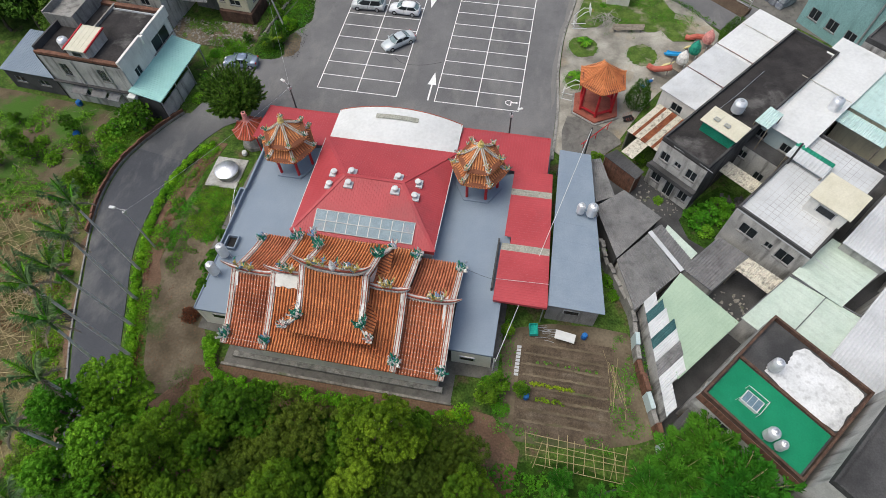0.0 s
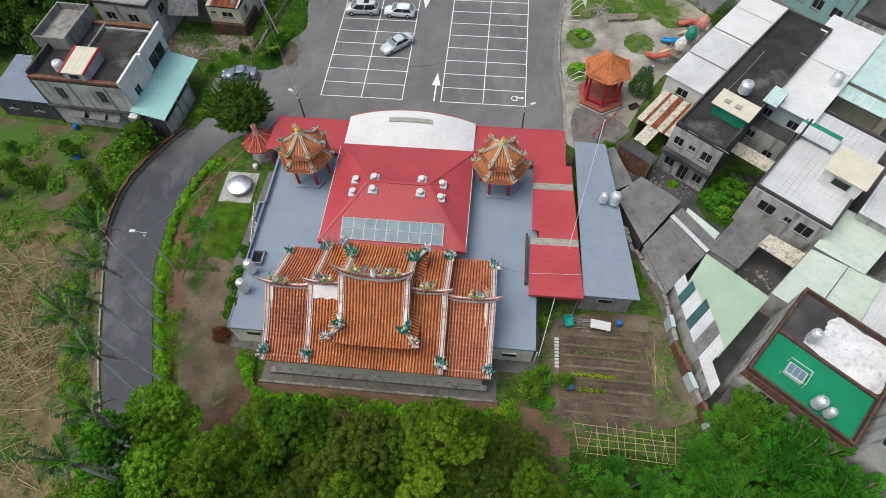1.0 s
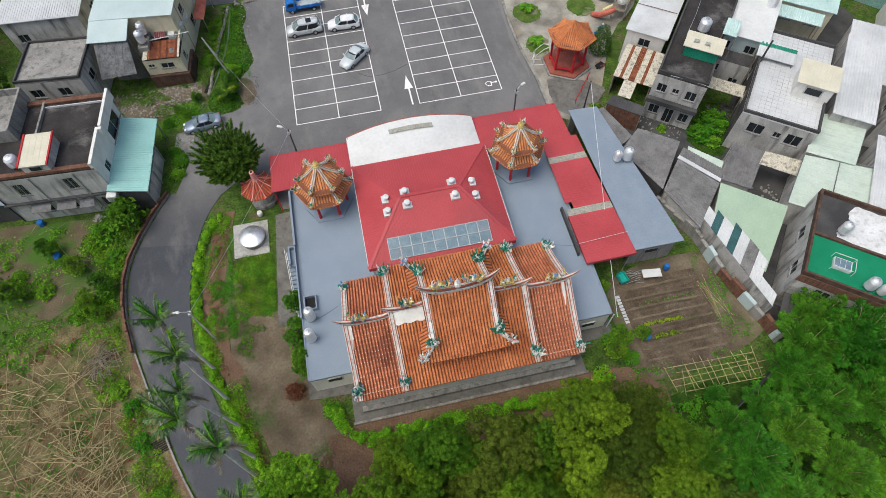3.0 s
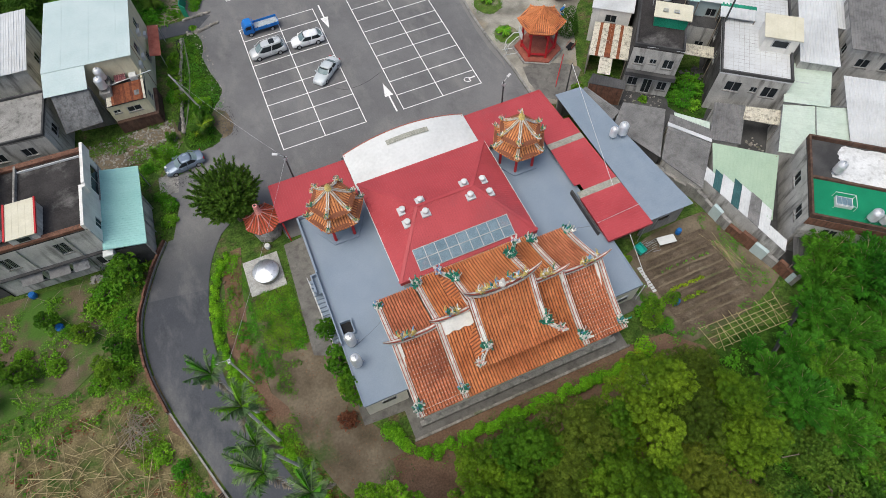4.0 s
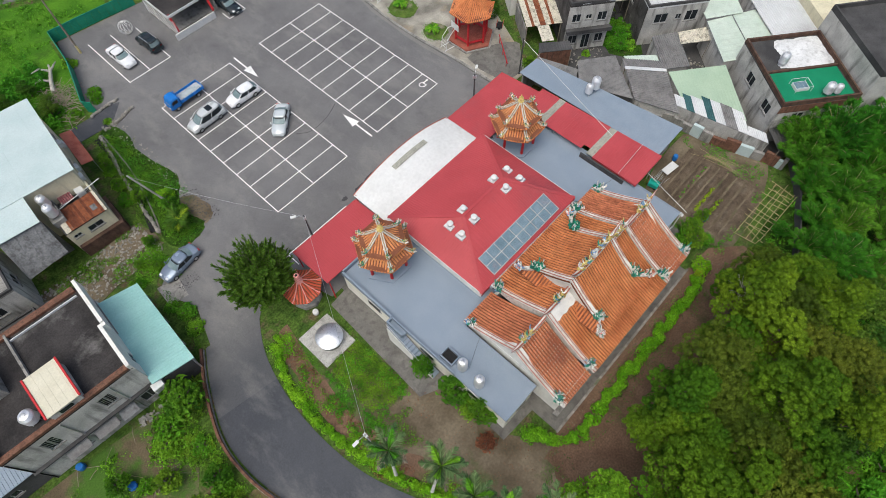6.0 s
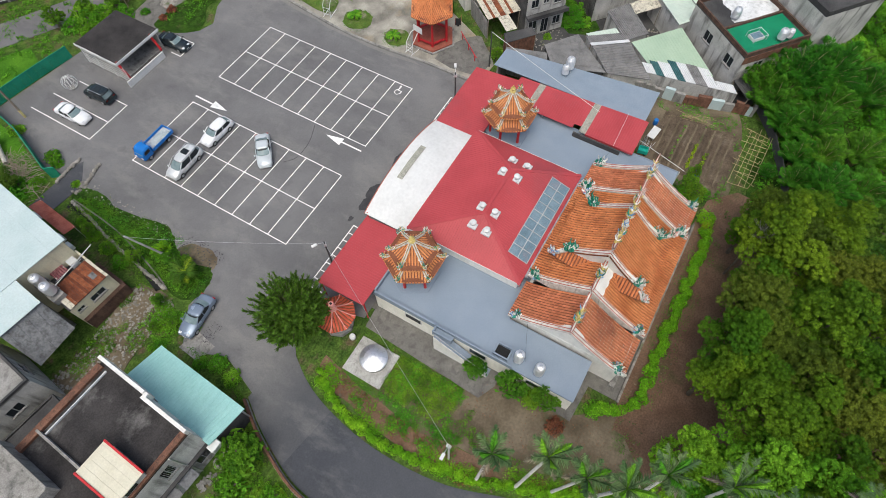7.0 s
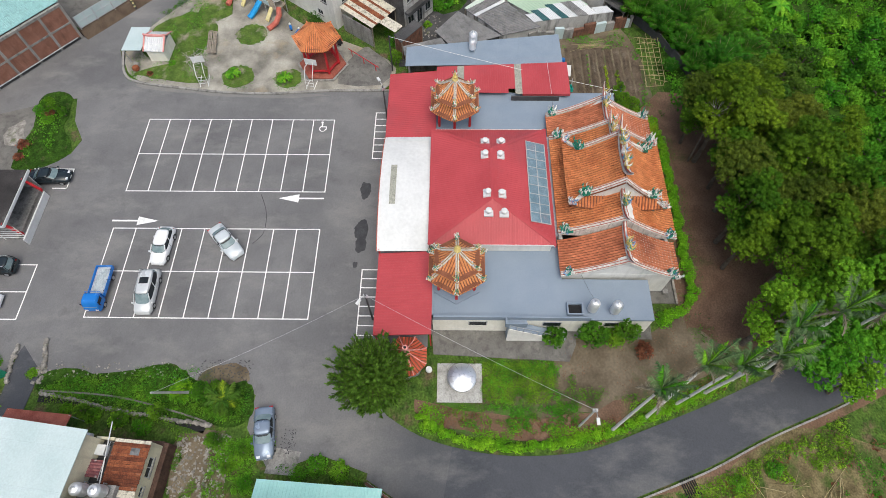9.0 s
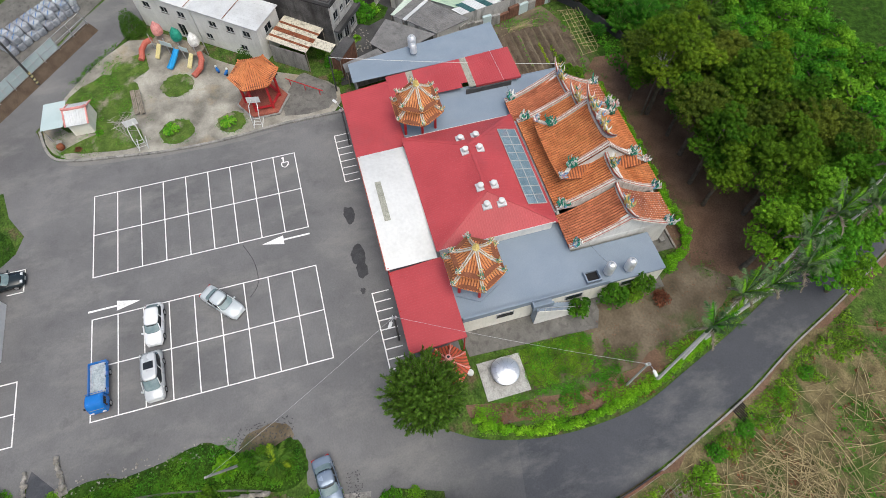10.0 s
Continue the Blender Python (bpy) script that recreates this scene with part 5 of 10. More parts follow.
flat_awning("flat_awning", "flat red metal awning beside the arched one", -15.6, -7.16, -12.45, -7.1, 3.92, 3.35, REDROOF, (0, 1, 0), ((-1, 1), (0, 1), (1, 1), (-1, -1)))
flat_awning("flat_awning", "flat red metal awning beside the arched one", 7.16, 16.95, -12.45, -6.85, 3.98, 3.4, REDROOF, (0, 1, 0), ((-1, 1), (0, 1), (1, 1), (1, -1)))
# the long red lean-to with translucent strips, and the grey shed
lean = thing("lean_to", "long red metal lean-to roof with translucent strips", "awning", 15.9, -20, 0)
LE, LR = (lambda y: -2.35 if y > -1.5 else -2.6), (lambda y: 1.6 + 0.85 * (8 - y) / 15.7)
cuts = [7.6, 5.2, 4.4, -0.7, -1.5, -2.3, -7.75]
for k in range(len(cuts) - 1):
    y1, y0 = cuts[k], cuts[k + 1]
    strip = k in (1, 4)
    xa = -2.35 if k < 3 else (-1.7 if k == 3 else -2.5)
    poly = [(xa, y0, 4.02), (LR(y0), y0, 4.12), (LR(y1), y1, 4.12), (xa, y1, 4.02)]
    if strip:
        poly = [(p[0], p[1], p[2] - 0.01) for p in poly]
    part("light_strip" if strip else "sheet", MB().sheet(poly, 0.05).ribs(poly, (1, 0, 0), 0.27, 0.06, 0.018), FRP if strip else REDROOF, lean, "translucent grey strip" if strip else "")
part("edge_trim", MB().beam([(-2.5, -7.75, 3.7), (2.45, -7.75, 3.7)], 0.06, 0.36).beam([(-2.5, -2.3, 3.75), (-2.5, -7.75, 3.75)], 0.06, 0.28), REDROOF, lean)
part("parapet", MB().box(-2.9, -6.5, 3.0, -2.72, -1.0, 3.95), DARKCONC, lean, "dark low wall under the roof edge")
for x, y in ((-2.3, -7.4), (2.2, -7.4), (2.0, -2), (1.6, 3), (-2.2, 3.0)):
    part("post", MB().lathe([(0.06, 0), (0.06, 3.98)], 8, x, y), GALV, lean)
shed = thing("grey_shed", "long shed with a blue-grey metal roof", "shed", 20.6, -18, 0)
poly = [(-2.2, -9.35, 3.85), (3.0, -9.3, 3.68), (0.75, 9.4, 3.62), (-2.6, 9.4, 3.8)]
part("roof", MB().sheet(poly, 0.07).ribs(poly, (1, -0.06, 0), 2.1, 0.05, 0.008), GREYMETAL, shed)
part("wall", MB().box(-2.1, -8.9, 0, 2.6, -8.7, 3.6).prism([(2.45, -8.7), (2.65, -8.7), (0.5, 9.1), (0.3, 9.1)], 0, 3.55).box(-2.4, 8.9, 0, 0.3, 9.1, 3.55), CONC, shed)
w = part("window", MB().box(-0.6, -8.98, 1.9, 0.9, -8.88, 2.6), FRAMEGREY, shed)
part("pane", MB().box(-0.52, -9.0, 1.98, 0.82, -8.96, 2.52), GLASS, w)


def water_tank(x, y, z, r, h, label="polished stainless steel water tank on a stand"):
    ob = thing("water_tank", label, "water tank", x, y, z, 0, "steel water tanks")
    st = 0.35
    for k in range(4):
        a = math.pi / 4 + k * math.pi / 2
        part("leg", MB().tube([(r * 0.85 * math.cos(a), r * 0.85 * math.sin(a), 0), (r * 0.85 * math.cos(a), r * 0.85 * math.sin(a), st + 0.05)], 0.03, 5), GALV, ob)
    prof = [(r * 0.9, st)]
    for k in range(5):
        z0 = st + 0.05 + (h - 0.15) * k / 5
        prof += [(r, z0), (r, z0 + h * 0.12), (r * 0.955, z0 + h * 0.15)]
    prof += [(r, st + h - 0.1), (r * 0.8, st + h + 0.08)]
    part("body", MB().lathe(prof, 20), STEEL, ob)
    part("dome", MB().lathe([(r * 0.95, st + h - 0.02), (r * 0.7, st + h + 0.16), (r * 0.35, st + h + 0.22)], 20), STEEL, ob)
    part("lid", MB().lathe([(r * 0.34, st + h + 0.2), (r * 0.34, st + h + 0.28), (r * 0.1, st + h + 0.32)], 12), GALV, ob)
    part("pipe", MB().tube([(r * 1.02, 0, st + 0.2), (r * 1.25, 0, st + 0.2), (r * 1.25, 0, 0.0)], 0.03, 5), GALV, ob)
    return ob


water_tank(-13.0, -27.35, 3.42, 0.46, 1.5)
water_tank(-13.15, -29.4, 3.42, 0.46, 1.5)
water_tank(20.6, -16.6, 3.75, 0.42, 1.0)
water_tank(21.7, -16.7, 3.72, 0.52, 1.3)

# two-tier roof pavilions, the playground pavilion and the paper burner
def hex_tier(parent, r0, z0, r1, z1, mat, n=6, sag=1.3, pitch=0.26, curl=0.25, turn=0.0):
    tm, bed = MB(), MB()
    for k in range(n):
        a0, a1 = turn + 2 * math.pi * k / n, turn + 2 * math.pi * (k + 1) / n
        am_ = (a0 + a1) / 2
        out, side = Vector((math.cos(am_), math.sin(am_), 0)), Vector((-math.sin(am_), math.cos(am_), 0))
        ap0, ap1 = r0 * math.cos(math.pi / n), r1 * math.cos(math.pi / n)
        half = r1 * math.sin(math.pi / n)
        rows = max(4, int(2 * half / pitch))
        nt = max(3, int((ap1 - ap0) / 0.32))

        def at(u, s):
            return out * (ap0 + (ap1 - ap0) * s) + side * u + Vector((0, 0, slope_z(s, z0, z1, sag) + curl * (abs(u) / half) ** 3 * s))
        for r in range(rows):
            u = -half + (r + 0.5) * 2 * half / rows
            for q in range(nt):
                sa, sb = q / nt, min((q + 1.12) / nt, 1.03)
                if abs(u) > (ap0 + (ap1 - ap0) * (sa + sb) / 2) * math.tan(math.pi / n) + 0.02:
                    continue
                vs = []
                for s_, g in ((sa, 0.85), (sb, 1.0)):
                    for du, dz in ((-1, 0), (-0.6, 0.8), (0.6, 0.8), (1, 0)):
                        vs.append(at(u + du * 0.108 * g, s_) + Vector((0, 0, 0.015 + dz * 0.11 * g + (0.02 if g == 1.0 else 0))))
                tm.add(vs, [(0, 4, 5, 1), (1, 5, 6, 2), (2, 6, 7, 3), (4, 7, 6, 5)])
        for s in range(4):
            sa, sb = s / 4, (s + 1) / 4
            ha, hb = (ap0 + (ap1 - ap0) * sa) * math.tan(math.pi / n), (ap0 + (ap1 - ap0) * sb) * math.tan(math.pi / n)
            bed.add([at(-ha, sa), at(ha, sa), at(hb, sb), at(-hb, sb)], [(0, 1, 2, 3)])
            bed.add([at(-ha, sa) - Vector((0, 0, 0.12)), at(ha, sa) - Vector((0, 0, 0.12)), at(hb, sb) - Vector((0, 0, 0.12)), at(-hb, sb) - Vector((0, 0, 0.12))], [(3, 2, 1, 0)])
    roof = part("roof_tier", bed, PANSHADE, parent)
    tagged(part("roof_tiles", tm, mat, roof, "orange barrel roof tiles"), kind="stuff")
    return roof


def hip_line(r0, z0, r1, z1, a, sag=1.3, curl=0.25, n=7, up=0.35):
    return [(math.cos(a) * (r0 + (r1 - r0) * i / n), math.sin(a) * (r0 + (r1 - r0) * i / n), slope_z(i / n, z0, z1, sag) + 0.04 + (curl + up * max(0, i / n - 0.7) / 0.3) * (i / n) ** 3) for i in range(n + 1)]


def roof_pavilion(x, y, z, seed):
    ob = thing("roof_pavilion", "two-tier hexagonal pavilion with orange tiles and porcelain hips", "pavilion", x, y, z, 0, "pavilions on the deck")
    part("floor_slab", MB().lathe([(2.5, 0), (2.5, 0.15)], 6), DECK, ob)
    for k in range(6):
        a = math.pi / 3 * k
        part("column", MB().lathe([(0.17, 0), (0.15, 0.2), (0.14, 3.0)], 10, 1.95 * math.cos(a), 1.95 * math.sin(a)), REDPAINT, ob)
    part("beam_ring", MB().lathe([(1.9, 2.55), (2.15, 2.6), (2.15, 2.95), (1.9, 3.0)], 6), JADE, ob, "painted green beam ring")
    low = hex_tier(ob, 1.55, 3.98, 2.95, 2.85, TILELIGHT)
    part("drum", MB().lathe([(1.62, 3.6), (1.62, 4.25)], 6), RIDGERED, ob, "painted drum between the roofs")
    upper = hex_tier(ob, 0.12, 6.2, 2.35, 4.2, TILELIGHT)
    for tier, r0, z0, r1, z1 in ((low, 1.55, 3.98, 2.95, 2.85), (upper, 0.1, 6.2, 2.4, 4.2)):
        for k in range(6):
            a = math.pi / 3 * k
            p = hip_line(r0, z0, r1 + 0.1, z1, a)
            part("hip_ridge", MB().beam(p, [0.29] * 6 + [0.24, 0.14], 0.17), STUCCO, tier)
            part("ridge_stripe", MB().beam(p, 0.10, 0.03, rise=0.17), HIPTAN, tier, "tan painted groove")
            e = p[-2]
            ornament(tier, e[0], e[1], e[2] + 0.1, 0.55, seed + k, (3, 3, 0, 2, 1), 0.9, 18)
            e = p[-4]
            ornament(tier, e[0], e[1], e[2] + 0.08, 0.40, seed + k + 9, (2, 4, 1, 3, 1), 0.7, 14)
            e = p[-6]
            ornament(tier, e[0], e[1], e[2] + 0.08, 0.26, seed + k + 17, (1, 4, 0, 4, 1), 0.6, 10)
    part("finial", MB().lathe([(0.3, 6.15), (0.34, 6.35), (0.18, 6.45), (0.27, 6.65), (0.12, 6.8), (0.03, 7.1)], 10), YELLOWPOR, ob, "gilded gourd finial")


roof_pavilion(-10.0, -14.75, 3.32, 100)
roof_pavilion(10.05, -14.5, 3.32, 200)
pv = thing("playground_pavilion", "hexagonal red pavilion with an orange tile roof", "pavilion", 22.0, 2.4, 0.06, 30)
part("step", MB().lathe([(3.3, 0), (3.3, 0.14)], 6), CONC, pv)
part("floor_slab", MB().lathe([(3.0, 0.14), (3.0, 0.32)], 6), COURT_RED, pv, "red tiled floor")
for k in range(6):
    a = math.pi / 3 * k
    part("column", MB().lathe([(0.17, 0.32), (0.15, 4.3)], 10, 2.1 * math.cos(a), 2.1 * math.sin(a)), REDPAINT, pv)
    if k != 1:
        b = math.pi / 3 * (k + 1)
        part("bench_rail", MB().beam([(2.1 * math.cos(a), 2.1 * math.sin(a), 0.7), (2.1 * math.cos(b), 2.1 * math.sin(b), 0.7)], 0.3, 0.1), REDPAINT, pv)
part("beam_ring", MB().lathe([(1.95, 3.9), (2.3, 4.0), (2.3, 4.3), (1.95, 4.35)], 6), REDPAINT, pv)
rf = hex_tier(pv, 0.1, 6.35, 2.95, 4.35, TILE, pitch=0.24, curl=0.12)
for k in range(6):
    p = hip_line(0.1, 6.35, 3.0, 4.35, math.pi / 3 * k, curl=0.12, up=0.1)
    part("hip_ridge", MB().tube(p, 0.09, 5), TILE, rf)
part("finial", MB().lathe([(0.16, 6.25), (0.18, 6.45), (0.03, 6.65)], 8), TILE, pv)
fu = thing("paper_burner", "small octagonal paper burner with red tiled roof and pink chimney", "burner", -17.3, -10.2, 0.03)
part("base", MB().lathe([(1.5, 0), (1.5, 0.5)], 8), CONC, fu)
part("chamber", MB().lathe([(1.15, 0.5), (1.1, 2.3)], 8), PLASTER, fu)
# chamber wall is closed: black block gives soot and inner shade of the mouth
part("mouth", MB().box(-1.2, -0.4, 0.9, -1.0, 0.4, 1.6), BLACK, fu, "black block for the sooty, unlit mouth")
rf = hex_tier(fu, 0.35, 3.75, 1.95, 2.35, REDTILE, 8, curl=0.1, turn=math.pi / 8)
for k in range(8):
    p = hip_line(0.35, 3.75, 2.0, 2.35, math.pi / 8 + math.pi / 4 * k, curl=0.1, up=0.1)
    part("hip_ridge", MB().beam(p, 0.09, 0.1), PINKPOR, rf)
part("chimney", MB().lathe([(0.38, 3.6), (0.38, 3.85), (0.3, 3.95), (0.33, 4.15), (0.26, 4.3), (0.3, 4.5), (0.24, 4.7), (0.27, 4.95), (0.2, 5.0)], 12), PINKPOR, fu, "pink stacked chimney")
part("flue", MB().lathe([(0.13, 4.98), (0.13, 5.02)], 10), BLACK, fu)
dm = thing("domed_tank", "round concrete cistern under a shiny steel dome", "cistern", -18.75, -15.3, 0.09)
part("ring_wall", MB().lathe([(1.22, 0), (1.22, 0.75), (1.05, 0.78)], 24), CONC, dm, "stained concrete ring wall")
part("dome", MB().lathe([(1.36, 0.72), (1.36, 0.80), (1.25, 0.88), (0.9, 1.04), (0.5, 1.16), (0.16, 1.22), (0.04, 1.23)], 24), MIRRORSTEEL, dm, "polished steel dome of folded segments")
for k in range(12):
    a = 2 * math.pi * k / 12
    part("seam", MB().tube([(1.26 * math.cos(a), 1.26 * math.sin(a), 0.89), (0.9 * math.cos(a), 0.9 * math.sin(a), 1.045), (0.16 * math.cos(a), 0.16 * math.sin(a), 1.225)], 0.012, 4), GALV, dm)


# ---- houses ----
def wall_panel(n0, n1, z0, z1, holes, put, thick):
    """One wall with openings (u0, u1, za, zb) through it; put(u, depth, z) gives a place."""
    us = sorted({n0, n1, *[h[0] for h in holes], *[h[1] for h in holes]})
    zs = sorted({z0, z1, *[h[2] for h in holes], *[h[3] for h in holes]})
    full = {(i, j) for i in range(len(us) - 1) for j in range(len(zs) - 1)
            if not any(h[0] <= (us[i] + us[i + 1]) / 2 <= h[1] and h[2] <= (zs[j] + zs[j + 1]) / 2 <= h[3] for h in holes)}
    nz = len(zs)
    o = len(us) * nz
    mb = MB()
    fs = []
    for i, j in full:
        k = i * nz + j
        fs += [(k, k + nz, k + nz + 1, k + 1), (o + k, o + k + 1, o + k + nz + 1, o + k + nz)]
        for di, dj, a, b in ((-1, 0, k, k + 1), (1, 0, k + nz + 1, k + nz), (0, -1, k + nz, k), (0, 1, k + 1, k + nz + 1)):
            if (i + di, j + dj) not in full:
                fs.append((a, b, o + b, o + a))
    return mb.add([put(u, t, z) for t in (0, thick) for u in us for z in zs], fs)


def house(name, label, x, y, rz, w, d, h, wall, windows=(), roof="flat", roof_mat=None, parapet=0.0, par_mat=None, over=0.0, rise=0.8, floor_mat=None, rib=(0, 1, 0), sp=0.3, tilt=0.0, category="house", east=None, west=None):
    """A house on the local box 0..w by 0..d. Sides: s (y=0), n (y=d), w (x=0), e (x=w). windows: (side, along, sill, width, height)."""
    ob = thing(name, label, category, x, y, 0, rz)
    T = 0.2
    for side in "snwe":
        run = w if side in "sn" else d
        holes = [(u, u + ww, s, s + hh) for sd, u, s, ww, hh in windows if sd == side]
        if side == "s":
            mb = wall_panel(0, w, 0, h, holes, lambda u, t, z: (u, t, z), T)
        elif side == "n":
            mb = wall_panel(0, w, 0, h, holes, lambda u, t, z: (u, d - t, z), T)
        elif side == "w":
            mb = wall_panel(T, d - T, 0, h, holes, lambda u, t, z: (t, u, z), T)
        else:
            mb = wall_panel(T, d - T, 0, h, holes, lambda u, t, z: (w - t, u, z), T)
        part("wall", mb, east if east is not None and side == "e" else (west if west is not None and side == "w" else wall), ob)
        for u0, u1, z0, z1 in holes:
            fm, pm = MB(), MB()
            for a, b, c_, e_ in ((u0, u1, z0, z0 + 0.07), (u0, u1, z1 - 0.07, z1), (u0, u0 + 0.07, z0 + 0.07, z1 - 0.07), (u1 - 0.07, u1, z0 + 0.07, z1 - 0.07), ((u0 + u1) / 2 - 0.03, (u0 + u1) / 2 + 0.03, z0 + 0.07, z1 - 0.07)):
                if side == "s":
                    fm.box(a, 0.04, c_, b, 0.12, e_)
                elif side == "n":
                    fm.box(a, d - 0.12, c_, b, d - 0.04, e_)
                elif side == "w":
                    fm.box(0.04, a, c_, 0.12, b, e_)
                else:
                    fm.box(w - 0.12, a, c_, w - 0.04, b, e_)
            q = (u0 + 0.05, u1 - 0.05, z0 + 0.05, z1 - 0.05)
            if side in "sn":
                yy = 0.09 if side == "s" else d - 0.11
                pm.box(q[0], yy, q[2], q[1], yy + 0.02, q[3])
                sill = MB().box(u0 - 0.08, -0.08 if side == "s" else d - 0.02, z0 - 0.08, u1 + 0.08, 0.02 if side == "s" else d + 0.08, z0)
            else:
                xx = 0.09 if side == "w" else w - 0.11
                pm.box(xx, q[0], q[2], xx + 0.02, q[1], q[3])
                sill = MB().box(-0.08 if side == "w" else w - 0.02, u0 - 0.08, z0 - 0.08, 0.02 if side == "w" else w + 0.08, u1 + 0.08, z0)
            win = part("window", fm, FRAMEGREY, ob)
            part("pane", pm, GLASS, win)
            part("sill", sill, CONC, win)
    rm_ = roof_mat or wall
    if roof == "flat":
        part("roof", MB().box(-over, -over, h, w + over, d + over, h + 0.18), floor_mat or rm_, ob)
        if parapet:
            pm_ = par_mat or wall
            for a in ((0, 0, w, T), (0, d - T, w, d), (0, T, T, d - T), (w - T, T, w, d - T)):
                part("parapet", MB().box(a[0], a[1], h + 0.18, a[2], a[3], h + 0.18 + parapet), pm_, ob)
    elif roof == "gable_x":
        for y0, y1, s in ((-over, d / 2, 1), (d / 2, d + over, -1)):
            za, zb = (h, h + rise) if s > 0 else (h + rise, h)
            poly = [(-over, y0, za), (w + over, y0, za), (w + over, y1, zb), (-over, y1, zb)]
            part("roof", MB().sheet(poly, 0.07).ribs(poly, (0, 1, 0), sp, 0.08, 0.035), rm_, ob)
        part("ridge_cap", MB().beam([(-over, d / 2, h + rise), (w + over, d / 2, h + rise)], 0.4, 0.06), rm_, ob)
        for xx in (0.02, w - 0.14):
            part("gable", MB().add([(xx + t, yy, zz) for t in (0, 0.12) for yy, zz in ((0.1, h - 0.02), (d - 0.1, h - 0.02), (d / 2, h + rise - 0.1))], [(0, 1, 2), (5, 4, 3), (0, 3, 4, 1), (1, 4, 5, 2), (2, 5, 3, 0)]), wall, ob)
    elif roof == "gable_y":
        for x0, x1, s in ((-over, w / 2, 1), (w / 2, w + over, -1)):
            za, zb = (h, h + rise) if s > 0 else (h + rise, h)
            poly = [(x0, -over, za), (x1, -over, zb), (x1, d + over, zb), (x0, d + over, za)]
            part("roof", MB().sheet(poly, 0.07).ribs(poly, (1, 0, 0), sp, 0.08, 0.035), rm_, ob)
        part("ridge_cap", MB().beam([(w / 2, -over, h + rise), (w / 2, d + over, h + rise)], 0.4, 0.06), rm_, ob)
        for yy in (0.02, d - 0.14):
            part("gable", MB().add([(xx, yy + t, zz) for t in (0, 0.12) for xx, zz in ((0.1, h - 0.02), (w - 0.1, h - 0.02), (w / 2, h + rise - 0.1))], [(0, 1, 2), (5, 4, 3), (0, 3, 4, 1), (1, 4, 5, 2), (2, 5, 3, 0)]), wall, ob)
    else:
        poly = [(-over, -over, h), (w + over, -over, h), (w + over, d + over, h + tilt), (-over, d + over, h + tilt)]
        part("roof", MB().sheet(poly, 0.08).ribs(poly, rib, sp, 0.06, 0.035 if sp < 0.4 else 0.014), rm_, ob)
    return ob


def roof_box(name, label, x, y, rz, w, d, z, h, wall, top, over=0.25, window=True, edge=None):
    """A small stair head or shed standing on a flat roof."""
    ob = thing(name, label, "stair head", x, y, z, rz)
    part("wall", MB().box(0, 0, 0, w, d, h), wall, ob)
    poly = [(-over, -over, h), (w + over, -over, h), (w + over, d + over, h + 0.25), (-over, d + over, h + 0.25)]
    part("roof", MB().sheet(poly, 0.09).ribs(poly, (0, 1, 0), 0.6, 0.04, 0.015), top, ob)
    if edge is not None:
        for p, q in ((poly[0], poly[3]), (poly[1], poly[2])):
            part("edge_trim", MB().beam([p, q], 0.16, 0.16, rise=-0.06), edge, ob, "red painted roof edge")
    if window:
        win = part("window", MB().box(w * 0.25, -0.06, h * 0.35, w * 0.75, 0.0, h * 0.8), FRAMEGREY, ob)
        part("pane", MB().box(w * 0.29, -0.08, h * 0.39, w * 0.71, -0.05, h * 0.76), GLASS, win)
    return ob


def lean_roof(name, label, corners, mat, d, sp=0.2, thick=0.06, posts=True, wall=None, rib=0.04):
    """A sheet roof on four corners with posts, as an open shed."""
    cx, cy = sum(p[0] for p in corners) / 4, sum(p[1] for p in corners) / 4
    ob = thing(name, label, "shed roof", cx, cy, 0)
    poly = [(p[0] - cx, p[1] - cy, p[2]) for p in corners]
    part("sheet", MB().sheet(poly, thick).ribs(poly, d, sp, sp * 0.55, rib), mat, ob)
    if posts:
        for p in poly:
            part("post", MB().tube([(p[0] * 0.93, p[1] * 0.93, 0), (p[0] * 0.93, p[1] * 0.93, p[2] - 0.03)], 0.06, 6), WOOD, ob)
    if wall is not None:
        n = len(poly)
        for i in range(n):
            a, b = poly[i], poly[(i + 1) % n]
            a2, b2 = [(q[0] * 0.95, q[1] * 0.95) for q in (a, b)]
            L_ = Vector((b2[0] - a2[0], b2[1] - a2[1], 0))
            nn = Vector((-L_.y, L_.x, 0)).normalized() * 0.15
            part("wall", MB().prism([a2, b2, (b2[0] + nn.x, b2[1] + nn.y), (a2[0] + nn.x, a2[1] + nn.y)], 0, [a[2] - 0.05, b[2] - 0.05, b[2] - 0.05, a[2] - 0.05]), wall, ob)
    return ob


V = -38.0  # the village stands turned by this angle
# dark-roofed two-storey row house
house("row_house", "two-storey grey plaster house with a dark flat roof", 27.9, -8.1, V, 5.5, 24.5, 6.6, PLASTER,
      [("s", 0.5, 4.3, 1.1, 1.2), ("s", 2.2, 4.6, 0.8, 0.7), ("s", 3.7, 4.2, 1.2, 1.3), ("s", 0.5, 1.0, 1.2, 1.3), ("s", 2.3, 0.1, 1.1, 2.2), ("s", 4.0, 0.9, 1.1, 1.3)], parapet=0.4, par_mat=DARKCONC, floor_mat=BLACKROOF, east=BLACKWALL, west=BLACKWALL)
ob = thing("balcony_slab", "dark weathered concrete balcony slab between storeys", "balcony", 27.9, -8.1, 0, V)
part("slab", MB().box(-0.1, -0.9, 3.2, 5.6, 0.0, 3.45), DARKCONC, ob)
part("rail", MB().box(-0.1, -0.9, 3.45, 5.6, -0.75, 3.75), DARKCONC, ob)
